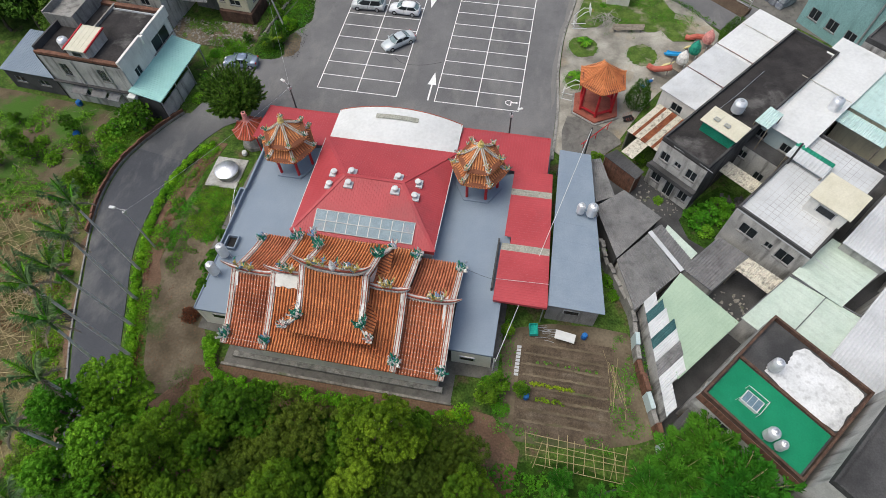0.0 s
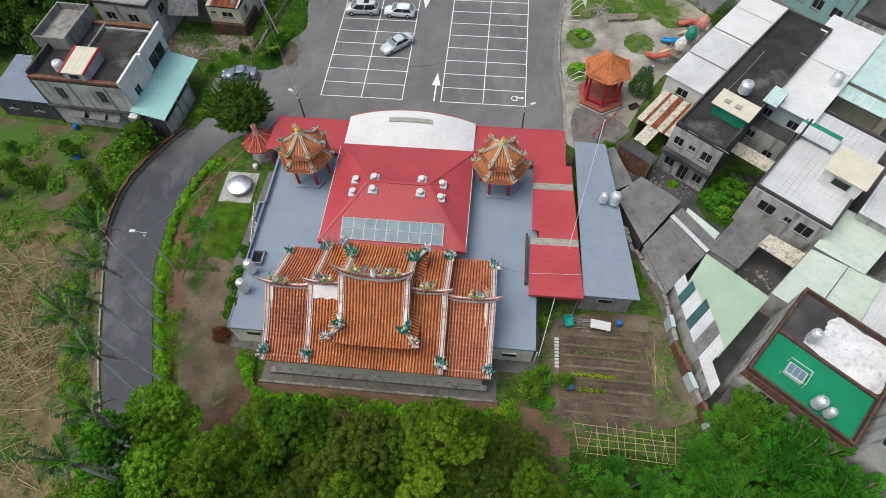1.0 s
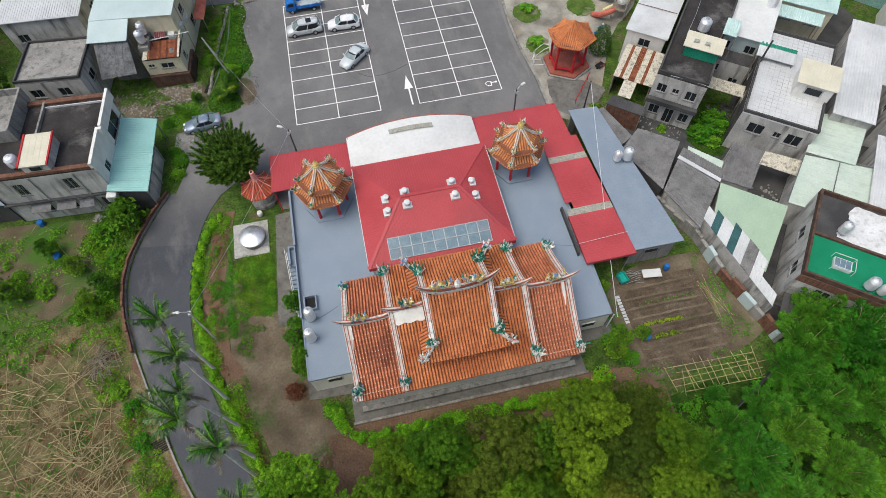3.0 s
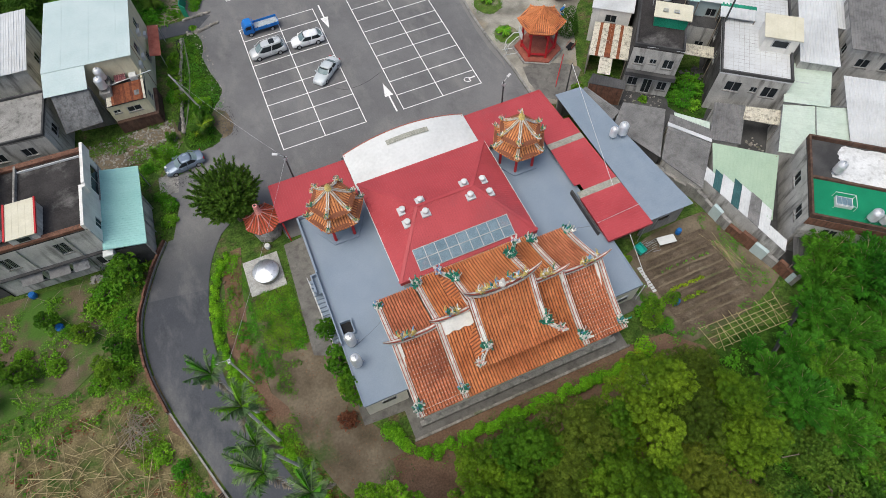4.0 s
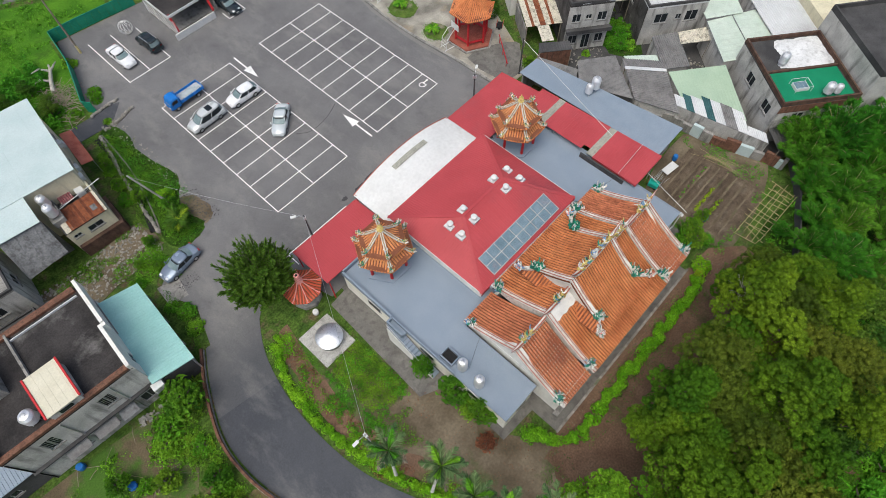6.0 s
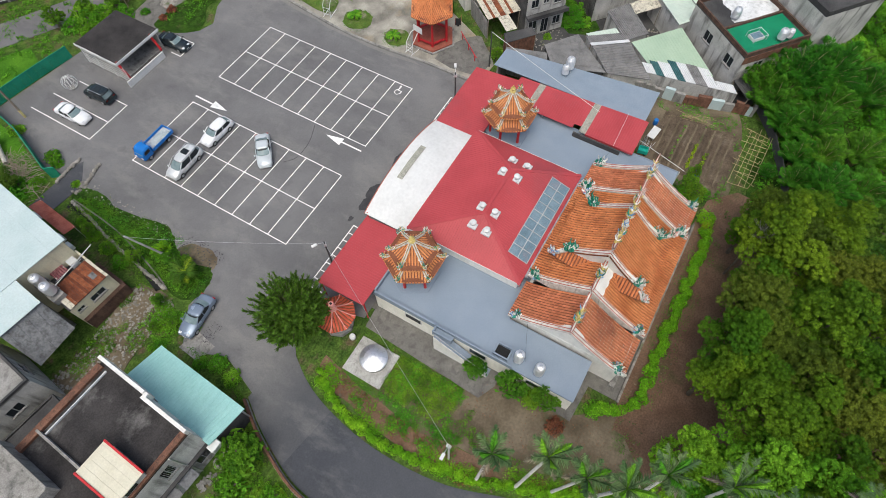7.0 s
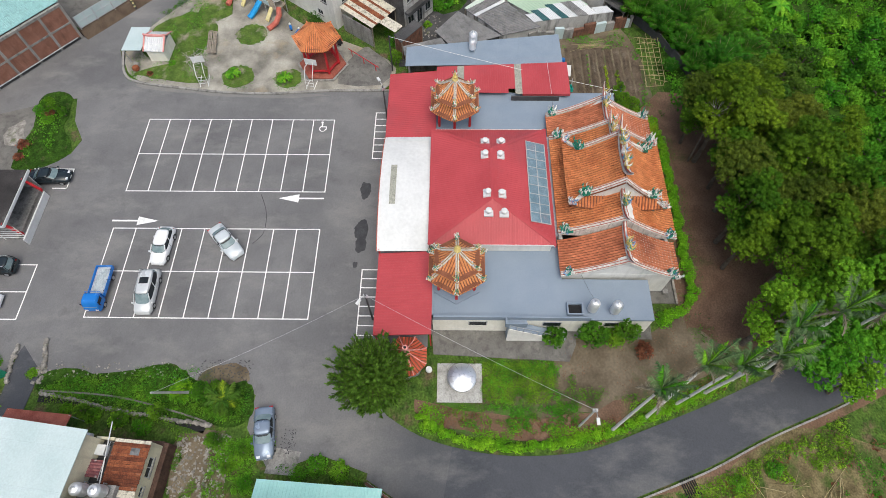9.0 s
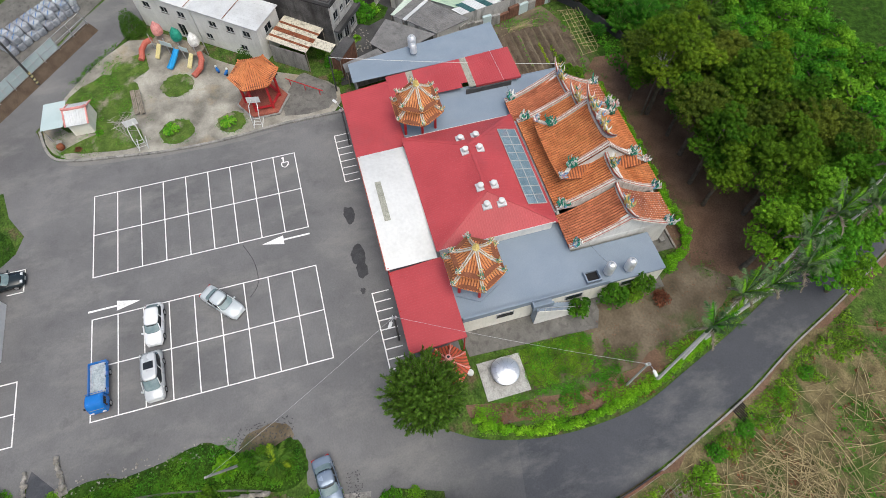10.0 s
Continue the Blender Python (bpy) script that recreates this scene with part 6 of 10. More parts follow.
roof_box("stair_head", "cream sheet roof over a green rooftop shed", 31.6, -6.2, V, 3.6, 1.8, 6.8, 1.5, FENCEGREEN, CREAMROOF, 0.3, False)
water_tank(35.4, -3.2, 6.8, 0.65, 1.2)
# white-roofed row house by the playground
house("row_house", "pale two-storey house with a white metal roof", 28.6, 1.2, V, 4.6, 9.6, 5.2, WHITEWALL,
      [("s", 1.6, 3.2, 1.4, 1.1), ("w", 1.2, 3.4, 1.1, 0.9), ("w", 3.6, 3.4, 1.1, 0.9), ("w", 6.2, 3.4, 1.1, 0.9), ("w", 2.4, 1.0, 1.0, 0.8), ("w", 7.6, 1.2, 1.0, 0.8)], "shed", DIRTYWHITE, over=0.25, tilt=0.25, sp=0.6)
house("row_house", "pale two-storey house with a white metal roof", 34.6, 8.9, V, 4.6, 9.2, 5.4, WHITEWALL,
      [("w", 1.2, 3.4, 1.1, 0.9), ("w", 3.8, 3.4, 1.1, 0.9), ("w", 6.6, 3.4, 1.1, 0.9), ("w", 2.0, 0.1, 1.2, 2.1)], "shed", WHITEROOF, over=0.25, tilt=0.25, sp=0.6)
# white hall with pale blue lower wall
house("row_house", "two-storey house with a big white metal roof", 38.0, -2.9, V, 5.3, 8.6, 6.4, ICEBLUE,
      [("s", 0.5, 4.2, 1.2, 1.1), ("s", 3.4, 4.2, 1.2, 1.1)], "shed", WHITEROOF, over=0.3, tilt=0.3, sp=0.8)
house("row_house", "two-storey house with a big white metal roof", 43.3, 4.0, V, 5.4, 8.2, 6.6, PLASTER, [], "shed", WHITEROOF, over=0.3, tilt=0.3, sp=0.8)
house("row_house", "low grey wing with a rusty sheet roof over its door", 36.6, -4.6, V, 5.0, 1.9, 4.2, PLASTER, [("s", 0.6, 2.6, 1.0, 1.0), ("s", 3.2, 0.2, 1.1, 2.0)], "shed", DARKCONC, tilt=0.1)
lean_roof("shed_roof", "aqua sheet roof over a rooftop corner", [(37.0, -4.6, 7.4), (38.2, -5.6, 7.4), (39.8, -3.6, 7.7), (38.6, -2.6, 7.7)], PALEAQUA, (0.6, 0.8, 0), 0.25)
lean_roof("shed_roof", "dirty cream sheet roof over the garden passage", [(34.7, -8.0, 3.2), (38.3, -10.9, 3.2), (39.3, -9.5, 3.4), (35.7, -6.7, 3.4)], STRIPERUST, (0.6, 0.8, 0), 0.25)
ob = house("row_house", "tall house with aqua sheet roof and rusty eaves", 47.9, 0.6, V, 6.0, 11.0, 6.2, CREAM, [("s", 0.8, 3.8, 1.2, 1.2), ("s", 3.6, 3.8, 1.2, 1.2)], "shed", PALEAQUA, tilt=0.5, over=0.3)
lean_roof("shed_roof", "pale blue sheet roof below a tall house", [(46.0, -1.0, 5.6), (50.4, -4.5, 5.6), (51.6, -3.0, 5.9), (47.2, 0.5, 5.9)], PALEAQUA, (0.6, 0.8, 0), 0.25)
water_tank(45.6, -0.6, 6.2, 0.6, 1.3)
# white-tiled terrace house
H2H = 5.5
house("terrace_house", "two-storey house with a white tiled roof terrace", 35.2, -14.7, V, 7.7, 14.2, H2H, PLASTER,
      [("s", 1.2, 3.2, 1.7, 1.4), ("s", 3.9, 3.5, 0.8, 0.8), ("s", 5.2, 3.1, 1.6, 1.5), ("w", 4.0, 3.2, 1.2, 1.2), ("w", 8.0, 3.2, 1.2, 1.2)], parapet=0.35, par_mat=DARKCONC, floor_mat=DIRTYWHITE, west=BLACKWALL)
roof_box("stair_head", "white rooftop stair head with a cream sheet roof", 41.2, -13.7, V, 3.6, 3.2, H2H + 0.18, 2.1, WHITEWALL, CREAMROOF)
lean_roof("shed_roof", "green-edged white sheet over the terrace", [(40.2, -7.6, H2H + 0.7), (43.4, -10.1, H2H + 0.7), (44.4, -8.8, H2H + 0.9), (41.2, -6.3, H2H + 0.9)], DIRTYWHITE, (0.6, 0.8, 0), 0.4, posts=True)
lean_roof("shed_roof", "dark green sheet strip over the terrace", [(41.2, -6.3, H2H + 0.9), (44.4, -8.8, H2H + 0.9), (44.8, -8.3, H2H + 0.9), (41.6, -5.8, H2H + 0.9)], FENCEGREEN, (0.6, 0.8, 0), 0.4, posts=True)
# terrace grout lines
ob = thing("terrace_tiling", "grey grout lines of a white tiled terrace", "tiling", 35.2, -14.7, H2H + 0.182, V, kind="structure")
gl = MB()
for k in range(1, 13):
    gl.box(0.2 + k * 0.58, 0.2, 0, 0.245 + k * 0.58, 14.0, 0.004)
for k in range(1, 24):
    gl.box(0.2, 0.2 + k * 0.58, 0.002, 7.5, 0.245 + k * 0.58, 0.006)
tagged(part("grout_line", gl, DIRTGROUT, ob), kind="stuff")
# low pale and white roofs behind
lean_roof("shed_roof", "pale mint sheet roof over a passage", [(35.6, -25.4, 3.6), (41.4, -29.9, 3.9), (46.0, -24.0, 4.1), (40.2, -20.4, 3.8)], PALEMINT, (0.79, -0.61, 0), 0.9, wall=PLASTER, rib=0.03)
lean_roof("shed_roof", "pale mint sheet roof over a passage", [(40.4, -20.2, 4.0), (44.2, -23.1, 4.2), (48.6, -18.4, 4.3), (44.6, -15.6, 4.1)], PALEMINT, (0.79, -0.61, 0), 0.9, wall=PLASTER, rib=0.03)
for a, b in (((35.6, -25.4, 3.66), (40.2, -20.4, 3.86)), ((40.2, -20.35, 3.9), (46.0, -23.95, 4.2)), ((38.6, -27.7, 3.82), (43.2, -22.1, 4.02))):
    ob = thing("roof_joint", "dark overlap joint across the mint roof sheets", "joint", 0, 0, 0)
    part("strip", MB().beam([a, b], 0.09, 0.05), GREYSHEET, ob)
lean_roof("shed_roof", "silvery corrugated sheet roof", [(41.6, -29.2, 4.3), (46.3, -32.8, 4.3), (53.2, -23.8, 4.6), (48.4, -20.2, 4.6)], DIRTYWHITE, (0.61, 0.79, 0), 0.3, wall=PLASTER)
lean_roof("shed_roof", "silvery corrugated sheet roof", [(44.6, -16.9, 5.4), (48.0, -19.5, 5.4), (56.2, -9.0, 5.7), (52.8, -6.4, 5.7)], DIRTYWHITE, (0.61, 0.79, 0), 0.3, wall=PLASTER)
house("row_house", "grey two-storey house with dark ribbed roof", 50.6, -18.2, V, 6.6, 9.0, 6.2, PLASTER, [("s", 1.2, 3.6, 1.4, 1.2), ("s", 3.9, 3.6, 1.4, 1.2), ("w", 1.5, 3.6, 1.2, 1.2)], "shed", ASBESTOS, tilt=0.3, over=0.3)
house("row_house", "cream house with a barred window", 46.1, -32.6, V, 7.5, 7.2, 5.2, CREAM, [("w", 3.5, 2.6, 1.3, 1.3), ("s", 2.0, 2.6, 1.3, 1.3)], "flat", parapet=0.3, floor_mat=CREAM)
house("row_house", "dark-roofed house behind the village", 56.5, -22.5, V, 8, 12, 6.5, PLASTER, [("w", 2, 3.6, 1.4, 1.2), ("s", 3, 3.6, 1.4, 1.2)], "flat", parapet=0.4, par_mat=DARKCONC, floor_mat=DARKCONC)
house("row_house", "white-roofed house behind the village", 58.0, -8.0, V, 7, 12, 6.2, WHITEWALL, [("w", 2, 3.6, 1.4, 1.2)], "gable_y", WHITEROOF, rise=0.5, over=0.2)
house("row_house", "dark-roofed house behind the village", 50.8, 11.0, V, 6, 9, 6.6, PLASTER, [], "flat", parapet=0.4, par_mat=DARKCONC, floor_mat=DARKCONC)
house("row_house", "grey-roofed house behind the cream one", 55.0, -36.0, V, 7, 10, 5.0, PLASTER, [("s", 2, 2.8, 1.4, 1.2)], "shed", ASBESTOS, tilt=0.4, over=0.2)
house("row_house", "dark flat-roofed house beyond the green terrace", 38.1, -39.8, V, 8.5, 10.6, 8.8, PLASTER, [("w", 2.0, 3.0, 1.2, 1.2), ("w", 5.0, 3.0, 1.2, 1.2)], "flat", parapet=0.5, par_mat=DARKCONC, floor_mat=DARKCONC)
# house with green terrace
TH = 5.95
ob = house("terrace_house", "brick house with green and white painted roof terraces", 30.8, -34.0, V - 1, 8.8, 10.0, TH, PLASTER,
           [("w", 1.2, 3.4, 1.5, 1.4), ("w", 5.4, 3.4, 1.5, 1.4), ("s", 2.0, 3.4, 1.4, 1.3)], parapet=0.5, par_mat=BROWNPAR, floor_mat=DARKCONC)
part("painted_floor", MB().box(0.35, 0.35, TH + 0.18, 8.45, 4.7, TH + 0.2), GREENPAINT, ob, "bright green waterproof paint")
part("painted_floor", MB().prism(smooth_loop([(2.5, 5.3), (5.0, 5.15), (8.35, 5.3), (8.45, 7.5), (8.3, 9.6), (5.5, 9.55), (3.6, 9.6), (2.9, 8.4), (3.1, 7.2), (2.3, 6.2)], 5, 0.09, 5), TH + 0.18, TH + 0.2), BLOTCHWHITE, ob, "white waterproof paint with grey stains")
part("parapet", MB().box(0.0, -0.06, TH - 0.9, 8.8, -0.002, TH + 0.1), BRICK, ob, "bare red brick band")
part("parapet", MB().box(0.2, 4.75, TH + 0.18, 8.6, 5.0, TH + 0.4), BROWNPAR, ob)
M = ob.matrix_world
for u, v_, r, h in ((5.3, 0.95, 0.48, 1.1), (6.25, 0.8, 0.38, 0.9), (2.5, 5.9, 0.48, 1.1)):
    p = M @ Vector((u, v_, TH + 0.2))
    water_tank(p.x, p.y, p.z, r, h)
p = M @ Vector((3.0, 2.3, TH + 0.2))
sk = thing("roof_skylight", "small white framed skylight box on the terrace", "skylight", p.x, p.y, p.z, V)
part("curb", MB().box(-0.75, -0.55, 0, 0.75, 0.55, 0.35), WHITEROOF, sk)
for k in range(3):
    part("pane", MB().box(-0.68 + k * 0.46, -0.48, 0.35, -0.26 + k * 0.46, 0.48, 0.38), SKYGLASS, sk)
part("frame", MB().tube([(-0.9, -0.7, 0), (-0.9, -0.7, 0.7), (0.9, -0.7, 0.7), (0.9, -0.7, 0)], 0.03, 5).tube([(-0.9, 0.7, 0), (-0.9, 0.7, 0.7), (0.9, 0.7, 0.7), (0.9, 0.7, 0)], 0.03, 5).tube([(0.9, -0.7, 0.7), (0.9, 0.7, 0.7)], 0.03, 5), WHITEROOF, sk)
lean_roof("shed_roof", "grey sheet lean-to below the brick house", [(29.2, -36.6, 2.2), (30.6, -37.8, 2.2), (32.6, -35.3, 2.6), (31.0, -34.2, 2.6)], DARKCONC, (0.61, 0.79, 0), 0.4)
# cracked corrugated roofs
lean_roof("shed_roof", "pale green sheet roof patched along its edge", [(28.3, -24.9, 2.45), (30.2, -31.9, 2.75), (35.4, -25.9, 3.6), (30.6, -21.3, 3.0)], PALEGREEN, (0.66, 0.75, 0), 0.35, wall=PLASTER, rib=0.012)
along, across = Vector((0.183, -0.983, 0)), Vector((0.66, 0.75, 0))
for lb, mt, s0, s1, ln in (("white sheet panel at the roof edge", DIRTYWHITE, 0.0, 1.2, 1.5), ("dark teal ribbed panel at the roof edge", TEALDARK, 1.2, 2.2, 2.1), ("white sheet panel at the roof edge", DIRTYWHITE, 2.2, 3.7, 2.3), ("dark teal ribbed panel at the roof edge", TEALDARK, 3.7, 4.7, 2.9),
                           ("white sheet panel at the roof edge", DIRTYWHITE, 4.7, 5.9, 2.9), ("dark corrugated panel at the roof edge", ASBESTOS, 5.9, 7.3, 3.0), ("white sheet panel at the roof edge", DIRTYWHITE, 7.3, 8.6, 2.9), ("pale sheet panel at the roof edge", DIRTYWHITE, 8.6, 10.7, 1.2)):
    o0 = Vector((27.35, -24.7, 0))
    quad = [o0 + along * s0, o0 + along * s1, o0 + along * s1 + across * ln, o0 + along * s0 + across * ln]
    zz = [2.32, 2.32, 2.46 + 0.14 * ln, 2.46 + 0.14 * ln]
    c0 = sum(quad, Vector()) / 4
    ob = thing("patch_panel", lb, "roof panel", c0.x, c0.y, 0, 0, "patched roof panels")
    poly = [(q.x - c0.x, q.y - c0.y, z + 0.06) for q, z in zip(quad, zz)]
    part("sheet", MB().sheet(poly, 0.05).ribs(poly, across, 0.2, 0.1, 0.03), mt, ob)
    part("support", MB().beam([(poly[0][0] + 0.1, poly[0][1], 0), (poly[1][0] + 0.1, poly[1][1], 0)], 0.12, 2.3), PLASTER, ob)
bw = thing("boundary_wall", "low brick and stone wall along the field", "wall", 0, 0, 0, 0, kind="structure")
BL = smooth_line([(23.3, -17.5), (24.2, -20.6), (26.6, -25.2), (27.3, -30.0), (28.9, -35.6), (29.4, -38.0)], 4)
for k in range(len(BL) - 1):
    a, b = Vector((*BL[k], 0)), Vector((*BL[k + 1], 0))
    part("wall_section", MB().beam([a, a.lerp(b, 0.985)], 0.4, 1.2 + 0.25 * ((k * 5) % 3)), (BRICK, CONC, ICEBLUE, BRICK)[(k * 3) % 4] if k > 9 else CONC, bw)
lean_roof("shed_roof", "dark corrugated cement roof with a white strip", [(24.7, -20.6, 2.5), (26.6, -25.6, 2.2), (30.6, -21.2, 2.8), (27.6, -17.3, 3.0)], ASBESTOS, (0.45, -0.9, 0), 0.26, wall=PLASTER, rib=0.06)
lean_roof("shed_roof", "white painted strip beside a corrugated roof", [(27.55, -17.2, 3.06), (30.65, -21.1, 2.88), (31.0, -20.8, 2.9), (27.9, -16.9, 3.08)], DIRTYWHITE, (0.6, -0.8, 0), 0.5, posts=False, rib=0.01)
lean_roof("shed_roof", "dark corrugated cement roof of a low shed", [(27.9, -16.9, 3.0), (31.0, -20.8, 2.8), (31.9, -19.6, 2.7), (28.9, -15.9, 2.9)], ASBESTOS, (0.5, 0.85, 0), 0.26, wall=PLASTER, rib=0.06)
lean_roof("shed_roof", "dark corrugated cement roof of a yard shed", [(30.9, -20.6, 2.7), (33.5, -22.6, 2.7), (37.2, -18.4, 3.0), (34.4, -16.5, 3.0)], ASBESTOS, (0.6, 0.75, 0), 0.26, wall=PLASTER, rib=0.06)
lean_roof("shed_roof", "grey weathered cement sheet roof", [(22.4, -14.4, 2.4), (24.7, -20.4, 2.5), (29.0, -14.9, 2.7), (25.2, -12.0, 2.7)], ASBESTOS, (0.5, -0.85, 0), 0.2, wall=DARKCONC, rib=0.03)
lean_roof("shed_roof", "collapsing grey sheet roof beside the yard", [(21.4, -8.2, 2.3), (22.4, -13.8, 2.3), (24.3, -12.8, 2.5), (22.6, -8.0, 2.6)], ASBESTOS, (0.3, -0.9, 0), 0.2, wall=None, rib=0.03)
lean_roof("shed_roof", "dark tarpaulin roof over a brick shed", [(22.9, -7.8, 2.9), (26.4, -10.4, 2.7), (27.2, -9.3, 2.8), (24.2, -6.8, 3.0)], DARKCONC, (0.6, 0.75, 0), 0.3, wall=BRICK, rib=0.02)
lean_roof("shed_roof", "pale mint sheet roof beside the garden", [(28.9, -17.2, 2.6), (31.6, -19.6, 2.6), (32.4, -18.6, 2.7), (29.6, -15.7, 2.7)], PALEMINT, (0.6, 0.75, 0), 0.4, rib=0.02)
lean_roof("shed_roof", "white and rusty sheet roof over a yard", [(35.7, -19.9, 3.0), (38.8, -22.4, 3.0), (40.4, -20.9, 3.2), (37.0, -18.6, 3.2)], STRIPERUST, (0.6, 0.75, 0), 0.22)
so = thing("striped_shed_roof", "cream sheet roof with brown rust stripes", "shed roof", 25.2, -4.0, 0, V)
for k in range(13):
    w0 = 0.36
    part("sheet", MB().sheet([(k * w0, 0.0, 3.2), (k * w0 + w0 * 0.97, 0.0, 3.2), (k * w0 + w0 * 0.97, 5.6, 3.55), (k * w0, 5.6, 3.55)], 0.05), RUST if k in (2, 5, 6, 9) else STRIPERUST, so)
part("sheet", MB().sheet([(1.4, -2.6, 2.95), (2.9, -2.6, 2.95), (2.9, 0.1, 3.1), (1.4, 0.1, 3.1)], 0.05), STRIPERUST, so)
for px, py in ((0.1, 0.1), (4.5, 0.1), (0.1, 5.4), (4.5, 5.4)):
    part("post", MB().tube([(px, py, 0), (px, py, 3.2)], 0.06, 6), WOOD, so)
part("wall", MB().box(0.0, 0.3, 0, 0.15, 5.4, 2.6), CONC, so)

# house with the aqua awning, west of the lane
hw_ = house("corner_house", "two-storey grey concrete house with dark flat roof and brick parapet", -43.5, -7.1, -3.5, 11.2, 10.3, 6.9, PLASTER,
            [("s", 2.4, 4.3, 1.1, 1.8), ("s", 7.4, 4.3, 1.1, 1.8), ("s", 2.6, 1.2, 1.6, 1.1), ("s", 5.2, 1.2, 1.6, 1.1), ("s", 9.3, 0.9, 1.4, 1.5), ("e", 1.6, 4.1, 1.1, 1.3), ("e", 6.0, 3.6, 3.4, 2.4)], parapet=0.0, floor_mat=BLACKROOF, east=WHITEWALL)
part("parapet", MB().box(0, 0, 7.08, 11.0, 0.5, 7.4), BRICK, hw_, "dirty brick-red parapet top")
part("parapet", MB().box(0, 9.7, 7.08, 11.0, 10.3, 7.4), BRICK, hw_, "dirty brick-red parapet top")
part("kerb", MB().box(4.85, 9.2, 7.08, 10.9, 9.3, 7.3), DIRTYWHITE, hw_)
part("parapet", MB().box(0, 0.25, 7.08, 0.25, 10.05, 7.9), DARKCONC, hw_)
part("parapet", MB().box(10.98, 0, 6.6, 11.28, 4.6, 7.75).box(10.98, 4.6, 6.6, 11.6, 4.95, 7.75).box(11.32, 4.95, 6.6, 11.62, 10.3, 7.95), WHITEWALL, hw_, "white stepped parapet")
part("parapet", MB().box(4.6, 0.4, 7.08, 4.8, 10.0, 7.45), CONC, hw_)
part("balustrade", MB().box(11.2, 5.4, 3.5, 11.3, 10.0, 3.6).box(11.2, 5.4, 4.3, 11.3, 10.0, 4.4), CONC, hw_)
for k in range(14):
    part("baluster", MB().lathe([(0.07, 3.6), (0.1, 3.85), (0.06, 4.3)], 6, 11.25, 5.6 + k * 0.33), WHITEWALL, hw_)
roof_box("stair_head", "rooftop stair head with cream sloping roof and red edges", -38.75, -7.15, -3.5, 2.5, 3.8, 7.1, 1.3, PLASTER, CREAMROOF, 0.15, True, REDPAINT)
upper = thing("upper_storey", "grey concrete rooftop enclosure behind the stair head", "building", -44.5, -2.0, 7.08, -3.5)
part("wall", MB().box(0, 0, 0, 0.2, 6, 1.8).box(4.0, 0, 0, 4.2, 6, 1.8).box(0.2, 5.8, 0, 4.0, 6, 1.8).box(0.2, 0, 0, 4.0, 0.2, 1.6), CONC, upper)
part("floor_slab", MB().box(0.2, 0.2, 0.9, 4.0, 5.8, 1.0), CONC, upper)
water_tank(-39.9, -5.8, 7.1, 0.6, 1.0)
part("ledge", MB().box(0, -0.35, 3.15, 11.2, 0.0, 3.3), DARKCONC, hw_, "dark stained floor ledge")
for u, ww, z in ((2.4, 2.0, 2.75), (5.0, 2.0, 2.7), (7.3, 1.5, 2.6)):
    part("window_hood", MB().sheet([(u, -0.95, z - 0.35), (u + ww, -0.95, z - 0.35), (u + ww, -0.02, z), (u, -0.02, z)], 0.05), (DIRTYWHITE, GREYSHEET, ASBESTOS)[int(u) % 3], hw_, "tilted sheet hood over a window")
for u in (0.15, 4.6, 8.9):
    part("wall_pipe", MB().tube([(u, -0.08, 0.1), (u, -0.08, 6.9)], 0.06, 6), BLACK if u < 1 else GALV, hw_)
for k in range(7):
    part("window_bar", MB().tube([(2.5 + k * 0.15, -0.06, 4.35), (2.5 + k * 0.15, -0.06, 6.05)], 0.015, 4), GALV, hw_)
    part("window_bar", MB().tube([(7.5 + k * 0.15, -0.06, 4.35), (7.5 + k * 0.15, -0.06, 6.05)], 0.015, 4), GALV, hw_)
ob = thing("metal_awning", "aqua corrugated awning along the house", "awning", -30.2, -3.5, 0, -3.5)
poly = [(-1.95, -5.15, 4.25), (1.85, -5.15, 3.35), (1.85, 5.15, 3.35), (-1.95, 5.15, 4.25)]
part("sheet", MB().sheet(poly, 0.07).ribs(poly, (1, 0, 0), 0.3, 0.07, 0.03), AQUA, ob)
part("edge_trim", MB().beam([poly[1], poly[2]], 0.06, 0.14, rise=-0.12).beam([poly[0], poly[1]], 0.06, 0.14, rise=-0.12), AQUA, ob)
for py in (-4.9, -1.6, 1.6, 4.9):
    part("post", MB().box(1.55, py - 0.06, 0, 1.67, py + 0.06, 3.4), GALV, ob)
part("side_wall", MB().box(-1.6, -5.0, 0, 1.5, -4.86, 3.2), DARKCONC, ob)
part("side_wall", MB().box(1.35, -4.86, 0, 1.5, 1.6, 2.3), PLASTER, ob)
ob = house("side_shed", "low shed with a grey ribbed metal roof", -51.4, -6.3, -3.5, 8.0, 6.6, 3.1, DARKCONC, [("s", 1.0, 1.2, 1.4, 0.9), ("s", 4.5, 1.2, 1.4, 0.9)], "shed", GREYMETAL, tilt=0.5, over=0.2, category="shed")
ac = thing("air_conditioner", "white air-conditioner box under the awning end", "air conditioner", -32.3, -8.6, 2.9, -3.5)
part("case", MB().box(-0.5, -0.35, 0, 0.5, 0.35, 0.75), WHITEROOF, ac)
part("fan_grille", MB().box(-0.4, -0.38, 0.1, 0.15, -0.35, 0.65), GALV, ac)
part("bracket", MB().box(-0.45, -0.1, -0.1, 0.45, 0.55, 0.0), GALV, ac)
